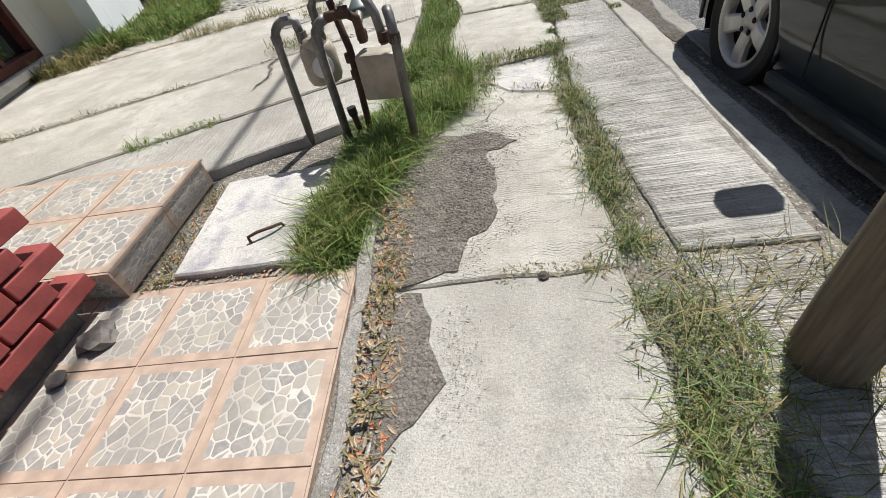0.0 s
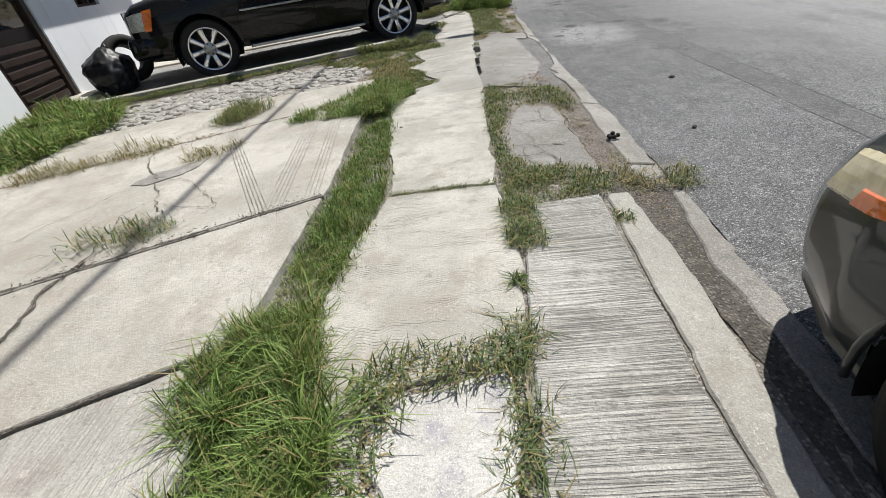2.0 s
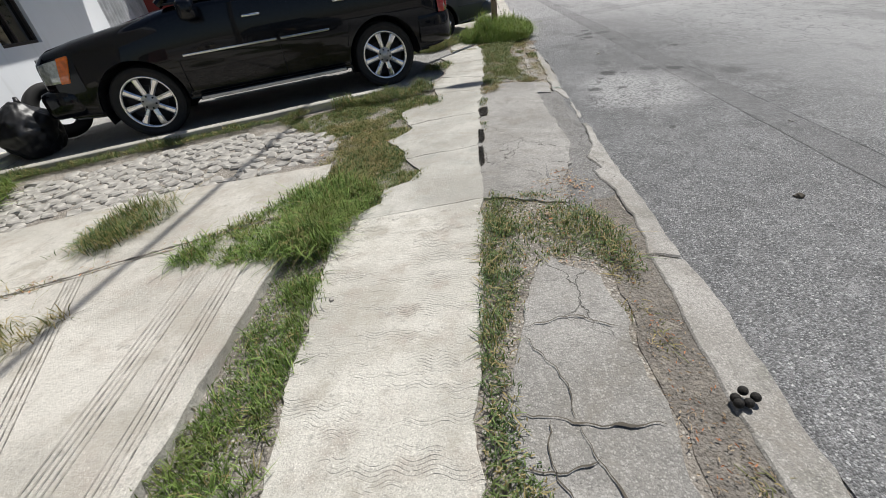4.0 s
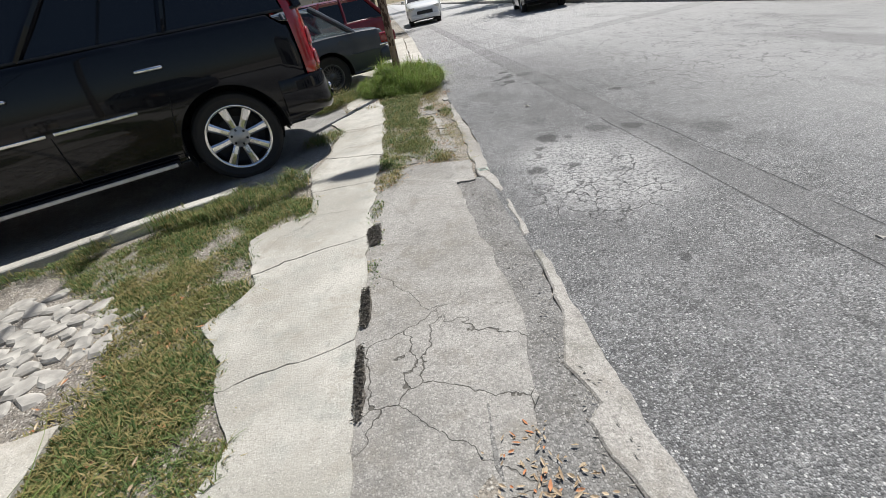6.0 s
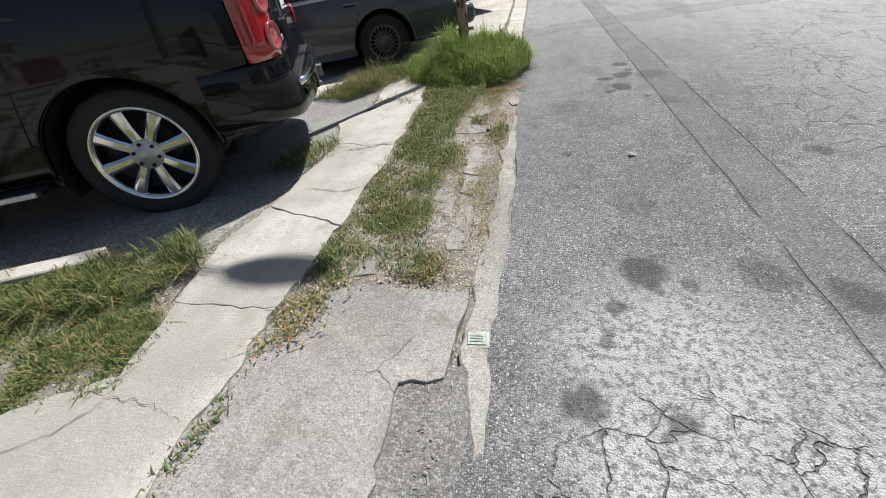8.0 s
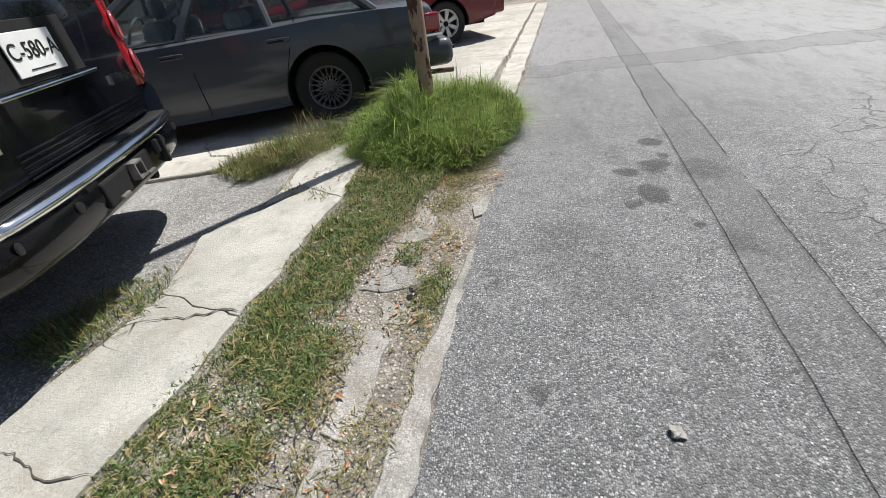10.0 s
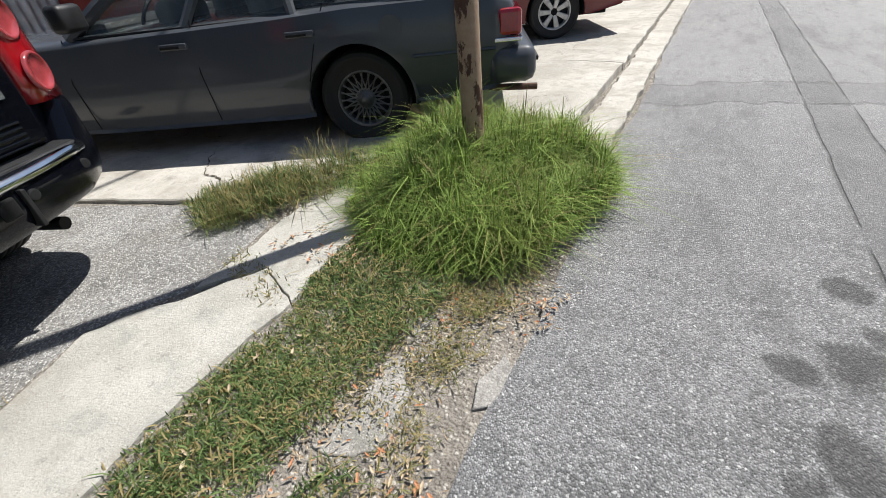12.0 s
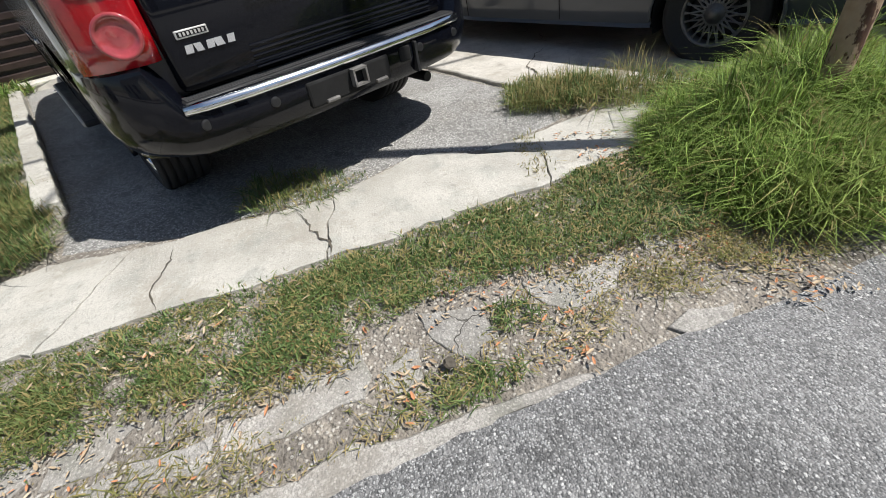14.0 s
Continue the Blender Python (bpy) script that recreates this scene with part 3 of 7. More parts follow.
def litter(name, pts, z, label, size=0.03, seed=4, mat=None, category="dead leaves"):
    rng = np.random.default_rng(seed)
    v, f = [], []
    for x, y in pts:
        l, w, a = size * rng.uniform(0.45, 1.35), size * rng.uniform(0.16, 0.36), rng.uniform(0, 6.28)
        c, s = math.cos(a), math.sin(a)
        k = len(v)
        g = z if x < 1.15 or abs(z) > 0.03 else (ground_z(x, y) + 0.012 if x < 1.735 else STREET_Z + 0.014)
        bend = rng.uniform(0.0, 0.16) * l
        e = bend * rng.random()
        for px, py, pz in ((-l, 0, 0.003 + e), (-l * 0.35, -w, 0.004), (l * 0.4, -w * 0.8, 0.004 + bend * 0.3), (l, 0, 0.004 + bend), (l * 0.35, w * 0.85, 0.006 + bend * 0.4), (-l * 0.4, w, 0.005 + e * 0.6), (0, 0, 0.002)):
            v.append((x + px * c - py * s, y + px * s + py * c, g + pz))
        f += [(k + q, k + (q + 1) % 6, k + 6) for q in range(6)]
    me = bpy.data.meshes.new(name)
    me.from_pydata(v, [], f)
    me.materials.append(mat or M_LEAVES)
    return tagged(new(name, me), label, category, kind="stuff")


def writing(name, text, size, mat, parent, m, depth=0.002):
    c = bpy.data.curves.new(name, "FONT")
    c.body, c.size, c.extrude, c.align_x, c.align_y = text, size, depth, "CENTER", "CENTER"
    c.materials.append(mat)
    ob = new(name, c)
    ob.parent = parent
    ob.matrix_basis = m
    return ob


def D(u, v):
    """Driveway coordinates, turned 25 degrees from the street."""
    return (u * 0.906 - v * 0.423, u * 0.423 + v * 0.906)

# ---- ground, road and pavement ----
STREET_Z = -0.09


def ground_z(x, y):
    v = -0.423 * x + 0.906 * y
    if x < 1.15:
        rise = max(0.0, min(1.0, (-0.42 - x) / 0.1)) * max(0.0, min(1.0, (v - 2.42) / 0.1)) * max(0.0, min(1.0, (6.5 - v) / 0.3))
        return -0.018 + 0.042 * rise
    return -0.018 - min((x - 1.15) / 0.6, 1.0) * 0.085


def hollow(x, y):
    """The soil lies lower under the grey patch."""
    k = max(0.0, min(1.0, (x - 0.70) / 0.08)) * max(0.0, min(1.0, (1.72 - x) / 0.08)) * max(0.0, min(1.0, (y - 6.62) / 0.2)) * max(0.0, min(1.0, (9.2 - y) / 0.1))
    return -0.03 * k


def axis(lo, hi, step, far):
    a = np.arange(lo, hi + 1e-6, step)
    out = [8, 20, 60, 160, far]
    return np.concatenate([[lo - d for d in out[::-1]], a, [hi + d for d in out]])


def sheet(name, xs, ys, height, mat):
    v = [(x, y, height(x, y)) for y in ys for x in xs]
    w = len(xs)
    f = [(j * w + i, j * w + i + 1, (j + 1) * w + i + 1, (j + 1) * w + i) for j in range(len(ys) - 1) for i in range(w - 1)]
    me = bpy.data.meshes.new(name)
    me.from_pydata(v, [], f)
    me.materials.append(mat)
    me.shade_smooth()
    return new(name, me)


ground = sheet("ground", axis(-5.5, 2.1, 0.1, 600), axis(-2, 22, 0.1, 900),
               lambda x, y: ground_z(x, y) + hollow(x, y) + (noise.noise((x * 3, y * 3, 0)) * 0.007 + noise.noise((x * 11, y * 11, 5)) * 0.004 if -5.6 < x < 1.6 and -3 < y < 23 else (-0.06 if x > 2.5 else 0)), M_DIRT)
tagged(ground, "dry brown soil around the paving", "ground", kind="structure")


def road_edge(y):
    return 1.705 + 0.115 * max(0.0, min(1.0, (y - 8.9) / 1.3)) + 0.015 * math.sin(y * 2.1) + 0.01 * math.sin(y * 7.3) + max(0, y - 12) * 0.018 - min(0.14, max(0, 4.3 - y) * 0.05)


road_x = np.concatenate([np.linspace(0, 1, 16) * 3.0, [3.6, 4.4, 5.4, 6.6]])
road_y = np.concatenate([[-60, -20, -6], np.arange(-2, 24, 0.12), [26, 32, 45, 80, 160, 300]])
rv = [((road_edge(max(-2, min(y, 24))) + x + (0.004 * noise.noise((x * 30, y * 20, 2)) if x == 0 else 0)), y, STREET_Z + 0.02 * math.sin(min(x, 6.6) / 6.6 * math.pi) + noise.noise((x * 2.5, y * 2.5, 8)) * 0.006) for y in road_y for x in road_x]
rw = len(road_x)
rf = [(j * rw + i, j * rw + i + 1, (j + 1) * rw + i + 1, (j + 1) * rw + i) for j in range(len(road_y) - 1) for i in range(rw - 1)]
road_me = bpy.data.meshes.new("road")
road_me.from_pydata(rv, [], rf)
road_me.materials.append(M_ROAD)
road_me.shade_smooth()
tagged(new("road", road_me), "sun-bleached old asphalt street with trench repairs and oil spots, far stretch coloured paler", "road", kind="structure")

FAR_KERB = 8.45
tagged(link("far_kerb", box(FAR_KERB, -60, -0.2, FAR_KERB + 0.16, 300, 0.06, 0.02), M_GUTTER), "worn concrete kerb across the street", "kerb", kind="structure")
tagged(link("far_pavement", box(FAR_KERB + 0.17, -60, -0.2, FAR_KERB + 1.7, 300, 0.05), M_FAR), "pale concrete pavement across the street", "pavement", kind="structure")

# the pavement slabs along the walk
SIDEWALK = "sun-bleached concrete pavement slab with a wavy combed finish"
slab("pavement", [(-0.30, -2.6), (0.46, -2.6), (0.50, 0.935), (-0.28, 0.94)], 0, M_SLAB_OLD, SIDEWALK, seed=1)
slab("pavement", [(-0.28, 0.95), (0.51, 0.94), (0.57, 2.3), (0.30, 2.42), (0.16, 2.62), (-0.2, 2.60)], 0, M_SLAB, SIDEWALK, seed=2)
slab("pavement", [(0.17, 2.645), (0.31, 2.45), (0.58, 2.33), (0.66, 2.92), (0.42, 2.88), (0.22, 2.82)], -0.008, M_LID, "broken pale piece of a pavement slab", seed=12, worn=0.018)
slab("pavement", [(-0.2, 2.63), (0.15, 2.65), (0.2, 2.85), (0.42, 2.92), (0.67, 2.95), (0.76, 3.5), (0.71, 4.230), (0.07, 4.215), (-0.08, 3.6)], 0, M_SLAB, SIDEWALK, seed=3)
slab("pavement", [(0.10, 4.232), (0.715, 4.245), (0.78, 6.295), (-0.14, 6.126), (0.0, 5.1)], 0, M_SLAB, SIDEWALK, seed=4, worn=0.016, bevel=0.003)
WORN = "worn pale concrete pavement slab with ragged edges"
slab("pavement", [(-0.14, 6.13), (0.78, 6.30), (0.775, 7.227), (0.17, 7.12), (0.22, 7.0), (0.32, 6.85), (0.28, 6.67), (0.12, 6.57), (0.10, 6.36)], 0, M_SLAB_OLD, WORN, seed=5, worn=0.016, bevel=0.002)
slab("pavement", [(0.17, 7.124), (0.775, 7.231), (0.815, 8.166), (0.10, 8.015), (0.16, 7.89), (-0.04, 7.57), (0.15, 7.3)], 0, M_SLAB_OLD, WORN, seed=6, worn=0.022, bevel=0.002)
slab("pavement", [(0.09, 8.018), (0.815, 8.17), (0.83, 9.095), (0.31, 9.115), (0.36, 8.72), (-0.05, 8.5)], 0, M_SLAB_OLD, WORN, seed=7, worn=0.022, bevel=0.002)
slab("pavement", [(0.30, 9.12), (0.83, 9.10), (0.88, 9.75), (0.33, 10.0), (0.22, 9.6)], 0.0, M_SLAB_OLD, WORN, seed=8, worn=0.020, bevel=0.002)
slab("pavement", [(0.33, 10.01), (0.88, 9.76), (0.91, 10.86), (0.42, 10.98)], 0, M_SLAB_OLD, WORN, seed=9, worn=0.018, bevel=0.002)
slab("pavement", [(0.40, 10.99), (0.91, 10.87), (0.90, 11.95), (0.62, 12.08), (0.24, 11.5)], 0, M_SLAB_OLD, WORN, seed=10, worn=0.018, bevel=0.002)
slab("pavement", [(0.42, 11.85), (0.615, 12.09), (0.90, 11.96), (0.82, 12.7), (0.95, 13.6), (0.62, 13.7), (0.35, 12.6)], 0.0, M_SLAB_OLD, WORN, seed=11, worn=0.018, bevel=0.002)
# striped ramp beside the kerb, broken kerb and gutter
slab("ramp", [(0.70, 1.0), (1.115, 0.98), (1.17, 2.0), (1.20, 3.2), (1.225, 3.99), (0.86, 3.95), (0.775, 3.5), (0.73, 3.2), (0.66, 2.4)], 0, M_RAMP, "pale concrete strip with coarse combed grooves", seed=21, worn=0.006)
slab("ramp", [(0.66, -2.6), (1.08, -2.6), (1.11, 0.95), (0.70, 0.97)], -0.004, M_RAMP, "pale concrete strip with coarse combed grooves", seed=22, worn=0.006)
slab("kerb", [(1.13, -2.6), (1.30, -2.6), (1.34, 2.4), (1.41, 3.4), (1.40, 4.03), (1.27, 4.02), (1.22, 3.2), (1.19, 2.0)], -0.016, M_KERB, "low worn concrete kerb edge", seed=23, worn=0.010, tilt=lambda x, y: -0.09 * max(0, x - 1.22))


def on_verge(x, y):
    return ground_z(max(x, 1.151), y) + 0.016


GUTTER = "worn concrete gutter strip"
slab("gutter", [(1.46, -2.6), (1.66, -2.6), (1.66, 2.5), (1.675, 3.5), (1.705, 3.8), (1.72, 4.05), (1.64, 4.07), (1.60, 3.8), (1.54, 3.5), (1.50, 2.5)], 0, M_GUTTER, GUTTER, seed=24, worn=0.016, tilt=on_verge)
slab("gutter", [(1.53, 4.42), (1.69, 4.40), (1.73, 4.93), (1.73, 5.62), (1.57, 5.64), (1.54, 5.05)], 0, M_GUTTER, GUTTER, seed=25, worn=0.012, tilt=on_verge)
slab("gutter", [(1.53, 4.28), (1.60, 4.20), (1.68, 4.26), (1.69, 4.385), (1.53, 4.40)], 0, M_GUTTER, GUTTER, seed=30, worn=0.012, tilt=on_verge)
slab("gutter", [(1.57, 5.66), (1.73, 5.64), (1.72, 6.5), (1.735, 7.1), (1.745, 7.75), (1.70, 7.72), (1.66, 7.22), (1.57, 6.92), (1.60, 6.73), (1.54, 6.65), (1.60, 6.37), (1.60, 6.11)], 0, M_GUTTER, GUTTER, seed=26, worn=0.018, tilt=on_verge)
slab("gutter", [(1.70, 7.9), (1.75, 7.92), (1.755, 8.45), (1.72, 8.42)], 0, M_GUTTER, GUTTER, seed=31, worn=0.014, tilt=on_verge)
slab("gutter", [(1.64, 8.97), (1.71, 8.55), (1.745, 8.6), (1.79, 9.7), (1.825, 10.35), (1.815, 11.2), (1.80, 11.6), (1.76, 11.45), (1.765, 11.2), (1.72, 10.8), (1.72, 10.4), (1.67, 9.6)], 0, M_GUTTER, GUTTER, seed=27, worn=0.02, tilt=on_verge)
slab("gutter", [(1.77, 11.85), (1.735, 11.94), (1.785, 12.12), (1.83, 12.10), (1.82, 11.88)], 0, M_GUTTER, "worn pale concrete gutter remnant", seed=28, worn=0.03, tilt=on_verge, bevel=0.003)
slab("gutter", [(1.55, 13.9), (1.80, 13.5), (1.86, 16.0), (2.05, 23.5), (1.75, 23.5), (1.60, 16.0)], -0.04, M_FAR, "pale concrete gutter strip", seed=29, worn=0.016)
# grey cracked patch beside the pavement
GREY = "grey cracked concrete patch beside the pavement"
slab("pavement", [(0.86, 4.30), (1.13, 4.24), (1.34, 4.25), (1.30, 4.55), (1.31, 4.92), (1.29, 5.46), (1.05, 5.68), (0.95, 5.4), (0.86, 5.0), (0.80, 4.63)], -0.010, M_PATCH, GREY, seed=31, worn=0.02, bevel=0.003)
slab("pavement", [(0.70, 6.32), (0.86, 6.29), (1.03, 6.24), (1.15, 6.19), (1.29, 6.18), (1.29, 6.33), (1.32, 6.50), (1.40, 6.73), (1.46, 7.04), (1.50, 7.40), (1.46, 7.93), (1.45, 8.80), (1.60, 8.84), (1.63, 9.28), (1.49, 9.25), (1.17, 9.28), (1.0, 9.21), (0.86, 9.02), (0.70, 8.9)],
     -0.006, M_PATCH, GREY, seed=32, worn=0.02, bevel=0.002, tilt=lambda x, y: -0.10 * max(0, x - 1.10) - 0.06 * max(0, x - 1.45))
slab("pavement", [(1.20, 6.35), (1.30, 6.05), (1.55, 6.0), (1.62, 6.6), (1.68, 7.6), (1.73, 7.7), (1.74, 8.9), (1.40, 8.9), (1.30, 7.4)], 0.0, M_PATCH_DARK, "dark worn strip of old surfacing beside the gutter", seed=33, worn=0.02, bevel=0.002,
     tilt=lambda x, y: ground_z(max(x, 1.151), y) + 0.004)
rfr = random.Random(17)
FRAGMENTS = (((1.38, 11.16), (1.42, 11.34), (1.56, 11.34), (1.60, 11.22), (1.49, 11.14), (1.36, 11.12)), ((1.50, 10.93), (1.48, 11.08), (1.59, 11.06), (1.61, 10.97)), ((1.40, 10.70), (1.41, 10.90), (1.50, 10.905), (1.58, 10.87), (1.585, 10.43), (1.48, 10.44), (1.48, 10.65)),
             ((1.49, 10.42), (1.59, 10.41), (1.58, 10.17), (1.50, 10.19)), ((1.39, 11.52), (1.44, 11.68), (1.42, 11.89), (1.48, 11.94), (1.55, 11.81), (1.56, 11.60), (1.46, 11.53)), ((1.11, 9.60), (1.17, 9.71), (1.39, 9.91), (1.46, 9.82), (1.33, 9.57), (1.22, 9.47)),
             ((1.11, 9.33), (1.11, 9.44), (1.19, 9.47), (1.21, 9.36)), ((1.27, 9.95), (1.45, 9.93), (1.47, 10.10), (1.36, 10.18)), ((1.49, 9.60), (1.58, 9.60), (1.585, 10.14), (1.50, 10.15)), ((1.36, 12.05), (1.42, 12.2), (1.48, 12.18), (1.45, 12.02)))
for i, outline in enumerate(FRAGMENTS):
    p = ragged(outline, 0.03, 0.014, i)
    bm = prism(p, -0.16, 0.006, bevel=0.003)
    for v in bm.verts:
        v.co.z += ground_z(v.co.x, v.co.y) + 0.004 * noise.noise((v.co.x * 9, v.co.y * 9, i))
    tagged(link("concrete_fragment", bm, M_GUTTER if i % 3 else M_PATCH), "broken flat piece of old concrete in the verge", "pavement", kind="structure")

# the driveway of the first house
DRIVE = "pale concrete driveway slab"
slab("driveway", [D(-0.36, 2.30), D(0.72, 2.30), D(0.95, 2.93), D(-1.9, 2.93), D(-2.6, 2.30)], 0.045, M_BROOM, "broom-finished concrete driveway apron", seed=51, thick=0.16)
slab("driveway", [D(-3.4, 2.955), D(0.96, 2.955), D(1.50, 3.95), D(-3.6, 3.95)], 0.05, M_DRIVE, DRIVE, seed=52, worn=0.007)
slab("driveway", [D(-4.2, 3.985), D(1.52, 3.985), D(2.33, 5.83), D(-0.6, 5.83), D(-3.2, 5.83)], 0.045, M_DRIVE, DRIVE, seed=53, worn=0.008)
slab("driveway", [D(-3.4, 5.87), D(2.36, 5.87), D(2.62, 6.62), D(1.35, 6.96), D(-1.0, 7.05), D(-3.2, 6.9)], 0.03, M_DRIVE, DRIVE, seed=54, worn=0.01)
crack = strip([(-2.14, 5.47), (-2.0, 5.2), (-1.72, 4.81), (-1.55, 4.55), (-1.35, 4.25), (-1.32, 4.06), (-1.4, 3.93)], 0.010, 0.0535, seed=1)
for k, pts in enumerate((((-1.72, 4.81), (-1.45, 4.72), (-1.27, 4.57), (-1.1, 4.4), (-0.99, 4.27), (-1.02, 4.1)), ((-1.42, 4.35), (-1.2, 4.3), (-1.0, 4.25)), ((-1.2, 4.3), (-1.25, 4.1), (-1.3, 4.0)), ((-1.72, 4.81), (-2.0, 4.4), (-2.3, 3.9)),
                         ((-1.35, 4.25), (-1.6, 4.05), (-1.75, 3.9)), ((-1.72, 4.81), (-1.4, 5.2), (-1.15, 5.5)), ((-1.5, 4.45), (-1.65, 4.3), (-1.6, 4.05)), ((-1.35, 4.2), (-1.45, 4.05), (-1.5, 3.9)), ((-1.47, 3.88), (-1.5, 3.5), (-1.42, 3.2), (-1.5, 2.95)))):
    strip(pts, 0.0065, 0.0535 if k < 8 else 0.058, crack, 2 + k)
for k, pts in enumerate((((0.84, 4.78), (1.0, 4.74), (1.12, 4.71), (1.29, 4.70)), ((0.90, 5.12), (1.0, 4.95), (1.03, 4.75)), ((1.05, 4.72), (1.10, 4.55), (1.16, 4.30)), ((0.83, 4.60), (0.95, 4.58), (1.08, 4.60)), ((0.95, 4.74), (0.94, 4.60), (1.0, 4.40)), ((0.90, 5.15), (1.1, 5.18), (1.28, 5.12)))):
    strip(pts, 0.008, -0.003, crack, 30 + k, 0.02)
strip([(0.10, 2.0), (0.22, 2.25), (0.30, 2.42)], 0.006, 0.004, crack, 7)
strip([(0.08, 8.25), (0.4, 8.62), (0.77, 8.55)], 0.005, 0.005, crack, 11)
strip([(0.46, 10.79), (0.58, 10.80), (0.69, 10.83), (0.80, 10.90), (0.90, 10.90)], 0.011, 0.006, crack, 12)
strip([(0.45, 10.19), (0.62, 10.17), (0.72, 10.16), (0.88, 10.19)], 0.009, 0.006, crack, 13)
strip([(-0.98, 13.1), (-0.92, 13.02), (-0.69, 12.76), (-0.5, 12.70), (-0.35, 12.66)], 0.014, 0.018, crack, 14)
mend = prism(ragged([(-1.85, 4.74), (-1.70, 4.69), (-1.52, 4.85), (-1.45, 5.10), (-1.60, 5.04), (-1.80, 4.9)], 0.04, 0.03, 9), 0.0, 0.052)
tagged(link("concrete_mend", mend, M_GUTTER), "rough grey mortar mend in the driveway", "pavement", kind="structure")
M_CRACK = plain("earth in a crack", (0.085, 0.073, 0.056), 0.95)
tagged(link("crack", crack, M_CRACK), "dark cracks in the concrete", "crack", kind="stuff")
# Flat ribbons for the scored grooves; the colour holds their shade.
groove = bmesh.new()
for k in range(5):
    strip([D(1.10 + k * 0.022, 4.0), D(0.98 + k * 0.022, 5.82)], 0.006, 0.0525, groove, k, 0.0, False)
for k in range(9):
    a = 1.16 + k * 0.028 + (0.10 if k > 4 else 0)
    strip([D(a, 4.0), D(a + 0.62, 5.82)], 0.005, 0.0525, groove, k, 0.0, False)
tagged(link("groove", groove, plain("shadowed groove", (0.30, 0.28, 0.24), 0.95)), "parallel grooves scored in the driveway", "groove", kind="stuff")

# cobbled strip, kerb and parking place behind the pavement
COB = [D(-3.1, 6.95), D(-1.0, 7.09), D(1.38, 7.0), D(2.30, 6.80), D(2.95, 7.35), D(2.5, 8.0), D(1.8, 8.45), D(-0.2, 8.35), D(-3.0, 8.2)]
k0, k1 = Vector((-4.9, 7.50)), Vector((-0.35, 9.38))
kd = (k1 - k0).normalized()
kn = Vector((-kd.y, kd.x))
slab("lot_kerb", [tuple(k0), tuple(k1), tuple(k1 + kn * 0.13), tuple(k0 + kn * 0.13)], 0.075, M_KERB, "thin pale concrete kerb of the parking place", seed=61, thick=0.2, worn=0.006)
slab("driveway", [tuple(k0 + kn * 0.14), tuple(k1 + kn * 0.14), (0.12, 9.62), (0.30, 10.2), (0.36, 11.0), (0.2, 11.5), (0.40, 11.9), (0.3, 12.45), (-0.1, 12.55), (-0.4, 12.40), (-1.25, 12.12), (-5.8, 10.2)], -0.012, M_LOT,
     "rough grey concrete parking place with oil stains", seed=62, worn=0.012)
slab("driveway", [(-5.9, 10.4), (-1.28, 12.16), (-0.38, 12.44), (0.02, 12.62), (0.32, 13.0), (0.5, 13.9), (0.75, 14.05), (1.3, 14.0), (1.5, 14.3), (1.56, 16.1), (0.9, 16.2), (-4.0, 14.5), (-6.6, 13.0)], 0.012, M_FAR,
     "pale cracked concrete driveway", seed=63, worn=0.012)
slab("driveway", [(-4.0, 14.55), (0.9, 16.25), (1.57, 16.15), (1.72, 23.5), (-4.0, 23.0)], 0.0, M_FAR, "pale cracked concrete pavement", seed=64, worn=0.012)


# ---- cars ----
def mirror_faces(bm):
    geom = bm.verts[:] + bm.edges[:] + bm.faces[:]
    d = bmesh.ops.duplicate(bm, geom=geom)
    nv = [g for g in d["geom"] if isinstance(g, bmesh.types.BMVert)]
    nf = [g for g in d["geom"] if isinstance(g, bmesh.types.BMFace)]
    for v in nv:
        v.co.y = -v.co.y
    bmesh.ops.reverse_faces(bm, faces=nf)
    bmesh.ops.remove_doubles(bm, verts=bm.verts, dist=0.0005)
    bmesh.ops.recalc_face_normals(bm, faces=bm.faces)
    return bm


